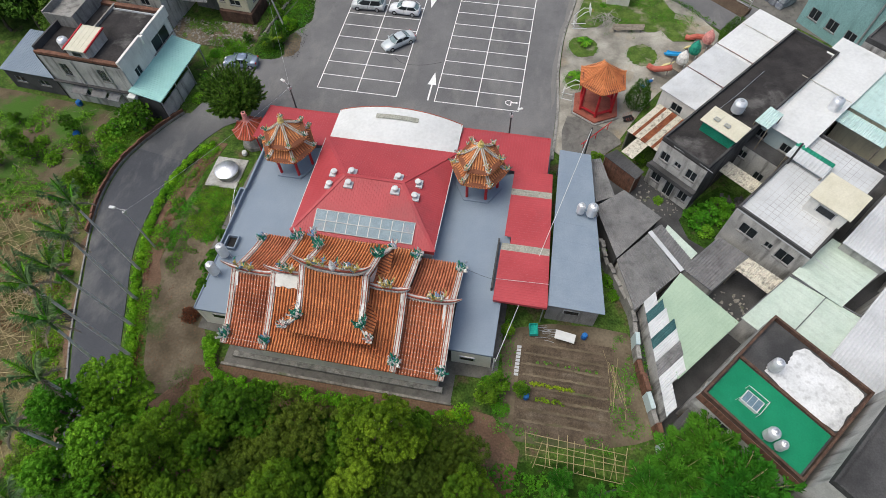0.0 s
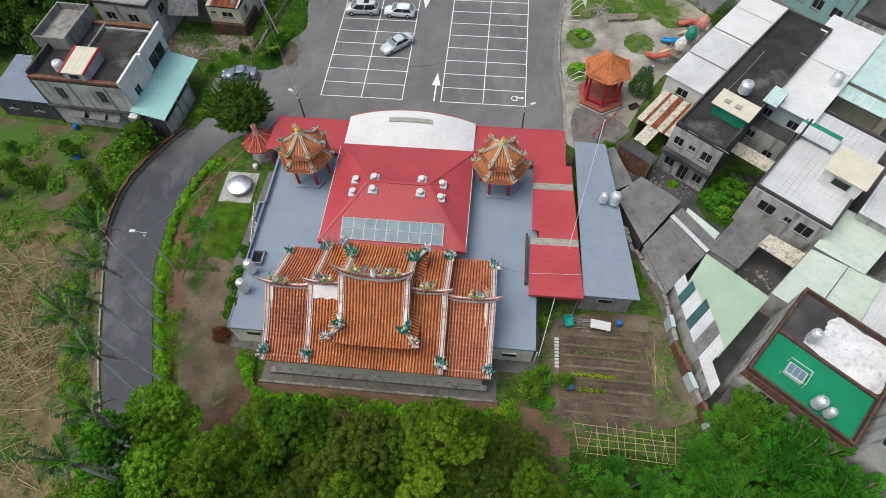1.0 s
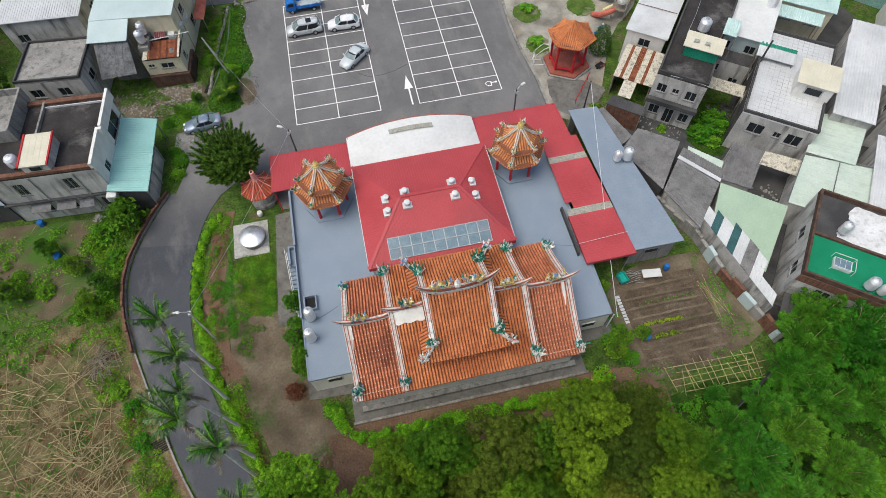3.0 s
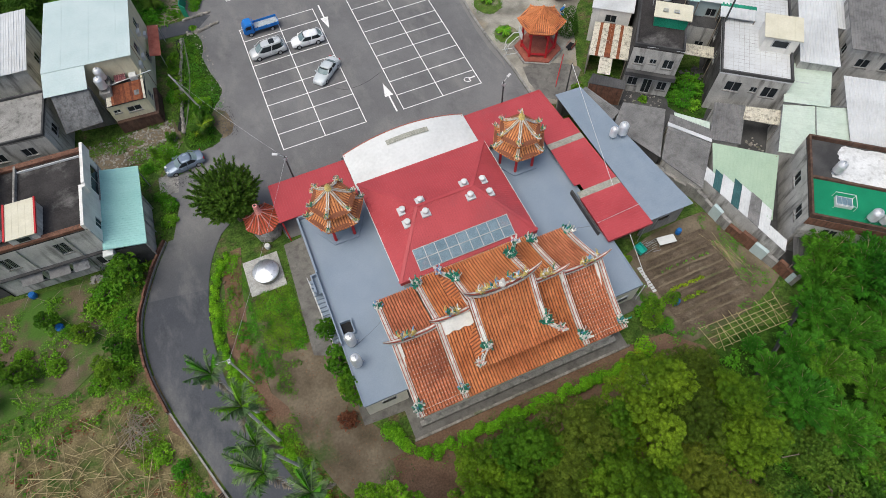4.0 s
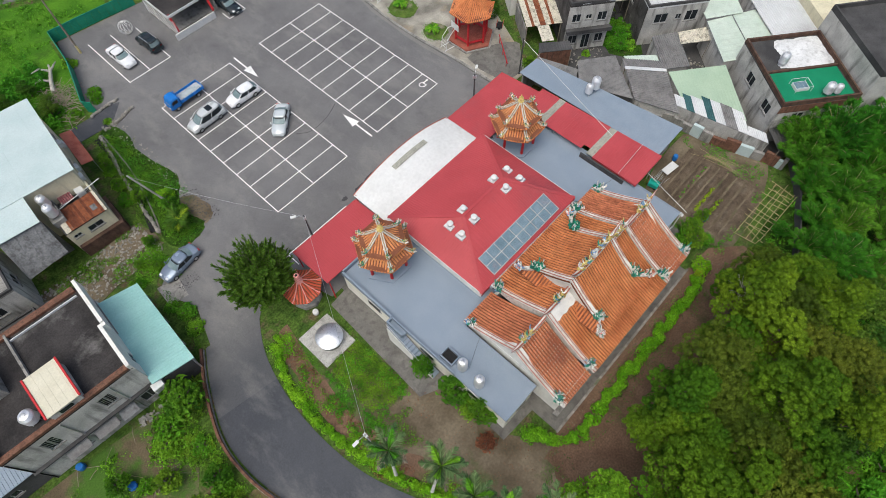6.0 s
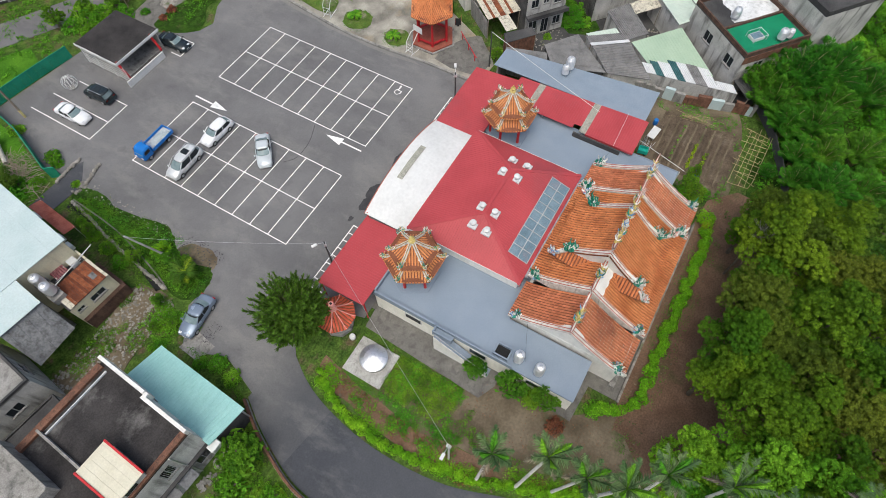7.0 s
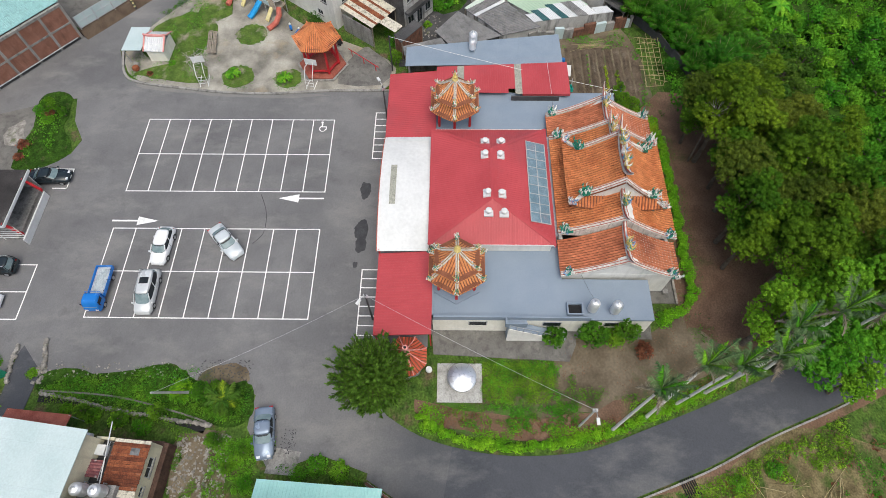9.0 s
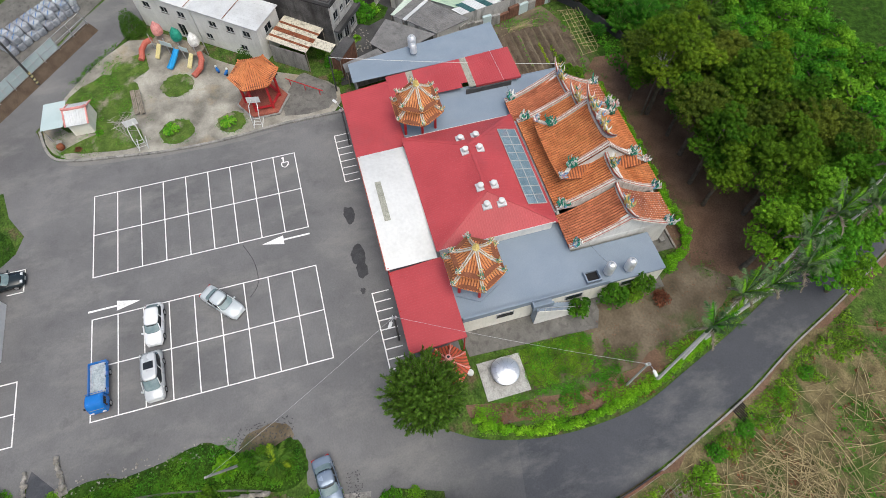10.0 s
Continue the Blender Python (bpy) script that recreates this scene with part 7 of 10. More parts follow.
# house with pale blue roof and rusty annex
hb = house("annex_house", "cream house with a pale blue-white metal roof", -34.5, 15.6, -7, 9.3, 11.3, 7.3, CREAM,
           [("e", 3.0, 4.6, 1.3, 1.2), ("e", 7.5, 4.6, 1.3, 1.2), ("e", 5.2, 1.4, 1.2, 1.2)], "shed", ICEBLUE, tilt=0.45, over=0.3, sp=3.1)
part("low_roof", MB().sheet([(-0.3, -3.3, 6.5), (4.4, -3.3, 6.5), (4.4, -0.25, 7.24), (-0.3, -0.25, 7.24)], 0.07), ICEBLUE, hb, "lower edge of the pale metal roof")
part("low_wall", MB().box(0.2, -2.6, 0.0, 4.3, -2.4, 6.4), CONC, hb)
part("sheet_wall", MB().sheet([(0.3, -5.9, 3.2), (4.4, -5.3, 3.2), (4.4, -3.0, 6.3), (0.3, -3.0, 6.3)], 0.06).ribs([(0.3, -5.9, 3.2), (4.4, -5.3, 3.2), (4.4, -3.0, 6.3), (0.3, -3.0, 6.3)], (0, 1, 0), 0.9, 0.05, 0.02), GREYSHEET, hb, "grey stained sheet lean-to")
hc = house("annex", "cream rear annex with rusty sheet roof and brown base", -29.9, 10.95, -4, 4.6, 4.2, 3.9, CREAM, [("s", 1.9, 2.5, 1.6, 0.8), ("s", 0.4, 2.8, 0.8, 0.5), ("e", 1.4, 2.3, 0.9, 1.0)], "flat", parapet=0.0, floor_mat=DARKCONC)
rgr = random.Random(6)
for k in range(16):
    xa = 0.2 + k * 0.275
    mt = STRIPERUST if k in (0, 1) else rgr.choice((RUST, RUST, RUSTDARK, RUSTDARK, STRIPERUST))
    part("rusty_sheet", MB().sheet([(xa, -0.1 - rgr.uniform(0, 0.12), 4.2), (xa + 0.26, -0.1 - rgr.uniform(0, 0.1), 4.2), (xa + 0.26, 2.7, 4.5), (xa, 2.7, 4.5)], 0.05), mt, hc, "rust-red corrugated sheet")
part("sheet_patch", MB().sheet([(3.4, 0.5, 4.32), (3.95, 0.5, 4.32), (3.95, 1.2, 4.4), (3.4, 1.2, 4.4)], 0.03), GREYSHEET, hc, "grey metal patch")
part("parapet", MB().box(4.4, 2.7, 4.08, 4.6, 4.2, 4.7), CREAM, hc)
part("base_wall", MB().box(0.1, -0.45, 0, 4.9, 0.0, 1.7), BROWNPAR, hc)
part("base_wall", MB().box(4.6, 0.0, 0, 5.0, 4.0, 1.7), BROWNPAR, hc)
water_tank(-29.2, 14.3, 4.9, 0.5, 1.3)
water_tank(-29.3, 12.8, 4.9, 0.5, 1.3)
ob = thing("tank_shelf", "concrete shelf under the rooftop tanks", "shelf", -29.3, 13.5, 4.07, -4)
part("slab", MB().box(-0.6, -1.4, 0, 0.6, 1.4, 0.83), CONC, ob)
ob = thing("rooftop_clutter", "folded curtains and boxes on the small terrace", "clutter", -27.2, 14.3, 4.09, -4)
part("cloth", MB().curved([[(-1.0 + 0.12 * i, -0.5, 0.5 + 0.1 * (i % 2)), (-1.0 + 0.12 * i, 0.5, 0.7 + 0.1 * (i % 2))] for i in range(12)], 0.04), PLUM, ob, "plum and white hanging cloth")
part("box", MB().box(0.7, -0.4, 0, 1.5, 0.5, 0.7), WHITEROOF, ob)
part("rack", MB().tube([(-1.2, -0.6, 0), (-1.2, -0.6, 0.6), (1.8, -0.6, 0.6), (1.8, -0.6, 0)], 0.03, 5).tube([(-1.2, 0.6, 0), (-1.2, 0.6, 0.8), (1.8, 0.6, 0.8), (1.8, 0.6, 0)], 0.03, 5), GALV, ob)
ob = thing("roof_pole", "long white pole laid across the rusty roof", "pole", -27.3, 13.6, 4.65, 3)
part("pole", MB().tube([(-2.6, 0, 0.0), (3.4, 0, 0.25)], 0.05, 6), WHITEROOF, ob)
for k, (x, y, z) in enumerate(((-25.0, 15.8, 4.2), (-24.7, 18.1, 3.4), (-24.3, 21.1, 4.6), (-24.1, 23.1, 2.6))):
    ob = thing("air_conditioner", "white air-conditioner box on the cream wall", "air conditioner", x, y, z, -93, "wall air conditioners")
    part("case", MB().box(-0.4, -0.22, 0, 0.4, 0.22, 0.55), WHITEROOF, ob)
    part("fan_grille", MB().box(-0.3, 0.22, 0.06, 0.12, 0.24, 0.48), GALV, ob)
    part("bracket", MB().box(-0.35, -0.45, -0.06, 0.35, 0.1, 0.0), GALV, ob)
solid("wall_pipe", MB().tube([(-25.0, 16.7, 0.1), (-25.0, 16.7, 7.1)], 0.05, 6), RUST, "rusty downpipe on the cream wall", "pipe")
solid("wall_pipe", MB().tube([(-24.65, 19.5, 0.1), (-24.65, 19.5, 7.1)], 0.05, 6), GALV, "grey downpipe on the cream wall", "pipe")
ob = thing("canopy", "small red sheet canopy at the house corner", "awning", -23.2, 21.9, 0, -5)
part("sheet", MB().sheet([(-0.75, -2.95, 2.8), (0.55, -2.95, 2.55), (0.55, 2.95, 2.55), (-0.75, 2.95, 2.8)], 0.05), RIDGERED, ob)
for py in (-2.8, 2.8):
    part("post", MB().tube([(0.45, py, 0), (0.45, py, 2.6)], 0.04, 5), GALV, ob)
house("back_house", "grey concrete house among the trees", -43.5, 8.5, -6, 7.5, 7.0, 5.4, PLASTER, [("s", 1.0, 3.2, 1.4, 1.2), ("s", 4.2, 3.2, 1.4, 1.2), ("e", 2.0, 3.2, 1.4, 1.2)], "flat", parapet=0.3, par_mat=DARKCONC, floor_mat=CONC)
house("back_house", "low grey concrete shed behind the rubble", -41.5, 4.6, -6, 5.0, 3.0, 2.6, PLASTER, [("s", 1.0, 1.0, 1.2, 0.9)], "flat", parapet=0.2, par_mat=DARKCONC, floor_mat=DARKCONC, category="shed")
house("back_house", "cream-roofed house beyond the annex", -46.5, 19.0, -4, 9.5, 10.0, 6.4, PLASTER, [("s", 1.0, 3.2, 1.4, 1.2), ("e", 4.0, 3.4, 1.4, 1.2)], "shed", DIRTYWHITE, tilt=0.5, over=0.3)
# open pavilion in the lot
bo = thing("stage_booth", "open booth with dark flat roof and red posts", "booth", -0.6, 35.5, 0.03)
part("roof", MB().box(-3.55, -3.6, 2.85, 3.55, 3.7, 3.1), BLACKROOF, bo)
part("edge_trim", MB().box(-3.6, -3.68, 2.8, 3.6, -3.6, 3.14).box(-3.63, -3.6, 2.8, -3.55, 3.7, 3.14), WHITEROOF, bo)
part("floor_slab", MB().box(-3.4, -3.4, 0, 3.4, 3.4, 0.35), CONC, bo)
part("front_wall", MB().box(-4.0, -4.6, 0, 2.2, -4.45, 0.95), WHITEROOF, bo, "low white front panel")
part("side_wall", MB().box(3.2, -3.3, 0.35, 3.35, 3.4, 2.85).box(-3.2, 3.25, 0.35, 3.2, 3.4, 2.85), PLASTER, bo)
for px in (-3.3, 2.3):
    part("post", MB().beam([(px, -4.3, 0.9), (px, -3.4, 2.85)], 0.28, 0.3), REDPAINT, bo)
for k in range(5):
    part("rail", MB().tube([(-3.45, -4.4, 0.5 + k * 0.45), (-3.45, 3.2, 0.5 + k * 0.45)], 0.035, 5), WHITEROOF, bo)
for py in (-4.4, -1.8, 0.8, 3.2):
    part("rail_post", MB().tube([(-3.45, py, 0), (-3.45, py, 2.8)], 0.04, 5), WHITEROOF, bo)
fe = thing("sheet_fence", "green painted sheet metal fence round the lot corner", "fence", 0, 0, 0, 0, kind="structure")
FL = [(-18.6, 27.8), (-19.3, 28.8), (-18.1, 32.6), (-16.9, 36.5), (-15.9, 43.2), (-12.0, 42.8), (-8.0, 42.3), (-4.4, 41.7)]
for (xa, ya), (xb, yb) in zip(FL, FL[1:]):
    a, b = Vector((xa, ya, 0)), Vector((xb, yb, 0))
    n = max(1, round((b - a).length / 1.0))
    for k in range(n):
        part("panel", MB().beam([a.lerp(b, k / n), a.lerp(b, (k + 0.98) / n)], 0.06, 1.75), FENCEGREEN, fe)
    part("top_rail", MB().beam([a, b], 0.1, 0.06, rise=1.75), FENCEGREEN, fe)
# factory wall and hall in the north-east
fw = thing("factory_wall", "tall brick factory wall in framed bays", "wall", 26.9, 35.3, 0, -38.7, kind="structure")
for k in range(-16, 0):
    for z0, z1 in ((0.35, 2.5), (2.75, 5.0)):
        part("bay", MB().box(k * 3.0 + 0.16, 0, z0, k * 3.0 + 2.84, 0.2, z1), FACBRICK, fw)
    part("pilaster", MB().box(k * 3.0 - 0.16, -0.06, 0, k * 3.0 + 0.16, 0.26, 5.25), CONC, fw)
part("pilaster", MB().box(-0.16, -0.06, 0, 0.16, 0.26, 5.25), CONC, fw)
part("beam", MB().box(-48, -0.04, 2.5, 0, 0.24, 2.75), CONC, fw)
part("coping", MB().box(-48, -0.08, 5.0, 0, 0.3, 5.3), CONC, fw)
part("base_band", MB().box(-48, -0.05, 0.0, 0, 0.22, 0.35), DARKCONC, fw)
part("pipe", MB().tube([(-46, -0.25, 0.55), (-0.5, -0.25, 0.55)], 0.07, 6), GALV, fw, "pale pipe along the wall foot")
fh = house("factory_hall", "large teal metal factory hall", 48.0, 22.9, -48, 30, 16, 8.5, TEAL, [("s", 1.0 + 2.7 * k, 1.4, 1.5, 1.5) for k in range(9)], "shed", TEAL, tilt=0.6, over=0.3, category="factory")
part("downpipe", MB().tube([(8.4, -0.15, 0.1), (8.4, -0.15, 8.3)], 0.12, 8), GALV, fh)
fo = pose(26.9, 35.3, 0, 0, 0, -38.7) @ Vector((-48.0, 0.62, 0))
house("factory_hall", "long teal roofed factory hall", fo.x, fo.y, -38.7, 48, 16, 5.45, BRICK, [], "shed", TEAL, tilt=1.4, over=0.25, category="factory")
fp = thing("panel_fence", "pale sheet panels on a steel fence frame", "fence", 27.7, 35.3, 0, -39.6, kind="structure")
for k in range(8):
    part("post", MB().tube([(k * 2.6, -0.35, 0), (k * 2.6, 0, 2.7)], 0.05, 5), GALV, fp)
    if k < 5:
        part("panel", MB().box(k * 2.6 + 0.05, -0.03, 0.95, k * 2.6 + 2.55, 0.03, 2.6), ICEBLUE, fp)
        part("panel_strut", MB().box(k * 2.6 + 1.25, -0.07, 0.95, k * 2.6 + 1.33, -0.03, 2.6), GALV, fp)
for zz in (0.9, 1.75, 2.65):
    part("rail", MB().tube([(0, -0.05, zz), (18.2, -0.05, zz)], 0.035, 5), GALV, fp)
part("bank", MB().add([(-0.3, -1.5, 0.0), (18.4, -1.5, 0.0), (18.4, -0.45, 0.75), (-0.3, -0.45, 0.75), (18.4, 0.2, 0.75), (-0.3, 0.2, 0.75), (18.4, 0.2, 0), (-0.3, 0.2, 0)], [(0, 1, 2, 3), (3, 2, 4, 5), (5, 4, 6, 7), (0, 3, 5, 7), (1, 6, 4, 2), (0, 7, 6, 1)]), DARKSOIL, fp, "dark earth bank under the panels")
sg = random.Random(12)
BALECLOTH = material("grey_woven_bale", (0.20, 0.22, 0.25), (0.40, 0.42, 0.45), 0.8, 1.2, 0.3, 9.0, c=(0.12, 0.16, 0.24), spots=0.6, plant=0.25)
sack = None
for k in range(60):
    i, j, lv_ = k % 10, (k // 10) % 3, k // 30
    c_ = Vector((39.4, 33.0, 0)) + Vector((0.669, -0.743, 0)) * (1.12 * i) + Vector((0.743, 0.669, 0)) * (1.08 * j)
    if lv_ and sg.random() < 0.25:
        continue
    m = pose(c_.x + sg.uniform(-0.06, 0.06), c_.y + sg.uniform(-0.06, 0.06), 0.012 + 0.97 * lv_, 0, 0, -48 + sg.uniform(-6, 6))
    if sack is None:
        sack = thing("bulk_sack", "grey-blue bulk sack of scrap stacked in the factory yard", "sack", 0, 0, 0, 0, "bulk sacks in the yard")
        sq = [(0.5, 0.36), (0.36, 0.5), (-0.36, 0.5), (-0.5, 0.36), (-0.5, -0.36), (-0.36, -0.5), (0.36, -0.5), (0.5, -0.36)]
        bg = MB()
        for q, z in ((0.92, 0), (1.03, 0.15), (1.05, 0.6), (0.98, 0.86), (0.6, 0.96)):
            bg.v += [(x * q, y * q, z) for x, y in sq]
        for r in range(4):
            for s in range(8):
                bg.f.append((r * 8 + s, r * 8 + (s + 1) % 8, r * 8 + 8 + (s + 1) % 8, r * 8 + 8 + s))
        bg.f += [tuple(range(7, -1, -1)), tuple(range(32, 40))]
        bg.m += [0] * 34
        part("bag", bg, BALECLOTH, sack)
        part("tie", MB().tube([(-0.4, -0.4, 0.93), (0.0, 0.0, 1.0), (0.4, 0.4, 0.93)], 0.03, 5), BLUEPLASTIC, sack)
        sack.matrix_world = m
    else:
        copy_thing(sack, m)

# more roofs at the village's far side
lean_roof("shed_roof", "silvery corrugated sheet roof", [(49.2, -11.5, 5.0), (54.0, -15.2, 5.0), (60.0, -7.5, 5.3), (55.2, -3.8, 5.3)], DIRTYWHITE, (0.61, 0.79, 0), 0.3, wall=PLASTER)
for k, (u, v_) in enumerate(((0.9, 0.7), (2.1, 0.7))):
    p = pose(31.6, -6.2, 8.5, 0, 0, V) @ Vector((u, v_, 0))
    ob = thing("roof_skylight", "small square skylight in the cream sheet roof", "skylight", p.x, p.y, 8.52, V, "shed skylights")
    part("frame", MB().box(-0.3, -0.25, 0, 0.3, 0.25, 0.06), FRAMEGREY, ob)
    part("pane", MB().box(-0.24, -0.19, 0.06, 0.24, 0.19, 0.075), FRP, ob)
for x, y, z, ln, rz in ((36.6, -13.0, 5.75, 5.0, 52), (37.8, -16.4, 5.75, 6.2, -38), (29.0, -9.0, 6.9, 4.6, -38), (33.4, -3.4, 6.9, 9.0, 52)):
    a = radians(rz)
    solid("roof_hose", MB().tube([(x, y, z), (x + ln * 0.4 * math.cos(a) + 0.15, y + ln * 0.4 * math.sin(a), z + 0.03), (x + ln * math.cos(a), y + ln * math.sin(a), z)], 0.03, 5), GALV, "grey water pipe along the roof edge", "pipe")
for x, y, u0, u1, v_, z0, k in ((28.6, 1.2, -0.2, 4.8, 4.6, 5.2, 0.25 / 9.6), (34.6, 8.9, -0.2, 4.8, 0.5, 5.4, 0.25 / 9.2), (38.0, -2.9, -0.25, 5.5, 8.4, 6.4, 0.3 / 8.6), (34.6, 8.9, -0.2, 4.8, 5.6, 5.4, 0.25 / 9.2)):
    ob = thing("roof_joint", "rusty overlap joint across the white roof sheets", "joint", x, y, 0, V)
    part("strip", MB().beam([(u0, v_, z0 + k * v_ + 0.1), ((u0 + u1) / 2, v_ + 0.03, z0 + k * v_ + 0.1), (u1, v_, z0 + k * v_ + 0.1)], 0.07, 0.03), STRIPERUST if v_ > 5 else RUST, ob)
lean_roof("shed_roof", "small red sheet roof at the edge of the bushes", [(5.6, 45.6, 2.0), (4.6, 44.5, 2.0), (6.3, 42.3, 2.0), (7.3, 43.2, 2.0)], RIDGERED, (0.6, -0.75, 0), 0.3)


# ---- plants ----
def leaf_cloud(mb, rg, cx, cy, cz, r, n, size, flat=0.75, mi=0, up=0.35):
    """Leaves on the upper shell of one clump."""
    for _ in range(n):
        v = Vector((rg.gauss(0, 1), rg.gauss(0, 1), rg.gauss(0, 1)))
        if v.length < 1e-3:
            continue
        v.normalize()
        if v.z < -0.35:
            v.z = -v.z * 0.5
        rr = r * rg.uniform(0.72, 1.05)
        p = Vector((cx + v.x * rr, cy + v.y * rr, cz + v.z * rr * flat))
        nrm = (v + Vector((rg.uniform(-0.45, 0.45), rg.uniform(-0.45, 0.45), up * 0.6 + rg.uniform(-0.3, 0.3)))).normalized()
        t = nrm.cross(Vector((rg.uniform(-1, 1), rg.uniform(-1, 1), rg.uniform(-1, 1)))).normalized()
        b = nrm.cross(t)
        s = size * rg.uniform(0.6, 1.25)
        mb.add([p - t * s * 0.5, p + b * s * 0.3 + nrm * s * 0.08, p + t * s * 0.55 - nrm * s * 0.1, p - b * s * 0.3 + nrm * s * 0.08], [(0, 1, 2, 3)], mi)


def crown(seed, R, zb, zt, clumps, leaves, size, r0=0.28, r1=0.42, domes=0):
    """Domed lobes, each covered with small leafy tufts, with dark gaps between them."""
    rg = random.Random(seed)
    mb = MB()
    lobes = domes or max(5, clumps // 3)
    tufts = 24 if domes else 26 if R > 1.6 else 12
    if domes:
        leaves, r0, r1 = int(leaves * 1.6), 0.36, 0.54
    for k in range(lobes):
        a = k * 2.399 + rg.uniform(-0.4, 0.4)
        q = math.sqrt((k + 0.4) / lobes)
        h = (1 - q ** 2.2) * 0.66 + rg.uniform(-0.26, 0.26)
        rad = R * (q * 0.82 + rg.uniform(-0.08, 0.08))
        lr = R * rg.uniform(r0, r1)
        c0 = Vector((rad * math.cos(a), rad * math.sin(a), zb + (zt - zb) * max(0.08, min(0.92, h))))
        for i in range(tufts):
            z = 1.0 - 1.15 * (i + 0.5) / tufts
            b, e = i * 2.399 + k, math.sqrt(max(0.0, 1 - z * z))
            d = lr * (rg.uniform(0.66, 1.16) if domes else rg.uniform(0.78, 1.1))
            leaf_cloud(mb, rg, c0.x + d * e * math.cos(b), c0.y + d * e * math.sin(b), c0.z + d * 0.8 * z, lr * (rg.uniform(0.20, 0.30) if domes else rg.uniform(0.17, 0.29)), max(8, leaves * 4 // tufts), size * 0.70, up=0.55)
    for k in range(clumps * 12):
        a, q = rg.uniform(0, 6.28), math.sqrt(rg.random()) * 0.8
        leaf_cloud(mb, rg, R * q * math.cos(a), R * q * math.sin(a), zb + (zt - zb) * rg.uniform(0.0, 0.35), 0.4, 2, size * 1.3)
    return mb


def trunk(seed, h, r, R, zb, zt):
    rg = random.Random(seed)
    mb = MB()
    mb.tube([(0, 0, 0), (0.08, 0.04, h * 0.35), (-0.05, 0.1, h * 0.7), (0.05, 0.0, zb + (zt - zb) * 0.5)], [r * 1.25, r, r * 0.8, r * 0.35], 8)
    for k in range(6):
        a = k * 1.05 + rg.uniform(-0.3, 0.3)
        z0 = h * rg.uniform(0.45, 0.8)
        mb.tube([(0, 0, z0), (R * 0.3 * math.cos(a), R * 0.3 * math.sin(a), z0 + (zt - z0) * 0.35), (R * 0.5 * math.cos(a), R * 0.5 * math.sin(a), z0 + (zt - z0) * 0.45)], [r * 0.5, r * 0.33, r * 0.12], 6)
    return mb


def tree_kind(name, label, seed, R, zb, zt, mat, clumps, leaves, size, group, domes=0):
    ob = thing(name, label, "tree", 0, 0, 0, 0, group)
    part("trunk", trunk(seed, zb, 0.16 + R * 0.025, R, zb, zt), BARK, ob)
    tagged(part("crown", crown(seed, R, zb, zt, clumps, leaves, size, domes=domes), mat, ob), kind="stuff")
    return ob


def plant_out(ob, spots, seed, lo=0.85, hi=1.15):
    """Sets the first of a kind and copies it to the other spots, turned and scaled."""
    rg = random.Random(seed)
    for k, (x, y, *s) in enumerate(spots):
        f = (s[0] if s else 1.0) * rg.uniform(lo, hi)
        m = Matrix.LocRotScale((x, y, 0), Euler((0, 0, rg.uniform(0, 6.28))), None)
        if k == 0:
            ob.matrix_world = m
            ob.scale = (f, f, f * rg.uniform(0.94, 1.06))
        else:
            o = copy_thing(ob, m)
            o.scale = (f, f, f * rg.uniform(0.86, 1.1))


EDGE = [(-30.0, -75.0), (-12.0, -62.0), (-4.6, -56.4), (-2.5, -54.2), (2.1, -52.9), (7.9, -51.2), (11.5, -47.0), (13.6, -41.6), (16.5, -36.0)]


def grove_edge(x):
    """The far edge of the grove, as y for each x."""
    for (xa, ya), (xb, yb) in zip(EDGE, EDGE[1:]):
        if xa <= x <= xb:
            return ya + (yb - ya) * (x - xa) / (xb - xa)
    return -36.0 if x > 0 else -75.0


rg = random.Random(77)
spots = []
for j in range(6):
    for i in range(10):
        x = -17.5 + i * 3.55 + (1.75 if j % 2 else 0) + rg.uniform(-0.6, 0.6)
        y = -42.4 - j * 3.15 + rg.uniform(-0.5, 0.5)
        if x > 12 or y < grove_edge(x) + 1.6 or (x < -7.5 and y > -45) or x < -13.5 or (x < -10 and y > -48.5):
            continue
        if -1.5 < x < 4.5 and j == 0:
            y -= 1.0
        spots.append((x, y, 0.88 if x > 7 and j < 3 else (0.95 if x > 9 else 1.05)))
spots += [(9.6, -41.0, 0.78), (12.7, -42.0, 0.86), (13.7, -45.0, 0.9), (12.4, -48.4, 0.9), (9.0, -51.6, 0.95), (5.0, -54.0, 0.95)]
GA = tree_kind("grove_tree", "dense olive-green broadleaf tree in the grove", 1, 2.9, 6.2, 11.5, LEAFGROVE, 36, 300, 0.28, "grove trees", 8)
GB = tree_kind("grove_tree", "dense olive-green broadleaf tree in the grove", 2, 2.6, 6.0, 12.2, LEAFGROVE, 33, 300, 0.28, "grove trees", 8)
GC = tree_kind("grove_tree", "dense deep olive-green broadleaf tree in the grove", 3, 3.1, 6.2, 10.8, LEAFDEEP, 36, 300, 0.28, "grove trees", 8)
plant_out(GA, spots[0::3], 4, 0.74, 1.0)
plant_out(GB, spots[1::3], 5, 0.74, 1.02)
plant_out(GC, spots[2::3], 6, 0.74, 0.98)
BT = tree_kind("bright_tree", "bright light-green tree beside the lane", 8, 2.5, 4.8, 9.4, LEAFFRESH, 30, 300, 0.28, "bright green trees")
plant_out(BT, [(-14.9, -42.4, 1.2), (-17.5, -44.9, 1.16), (-13.0, -46.6, 1.2), (-15.9, -49.4, 1.15), (-12.4, -51.4, 1.2), (-15.6, -54.0, 1.2), (-19.6, -49.2, 0.72)], 9, 0.94, 1.06)


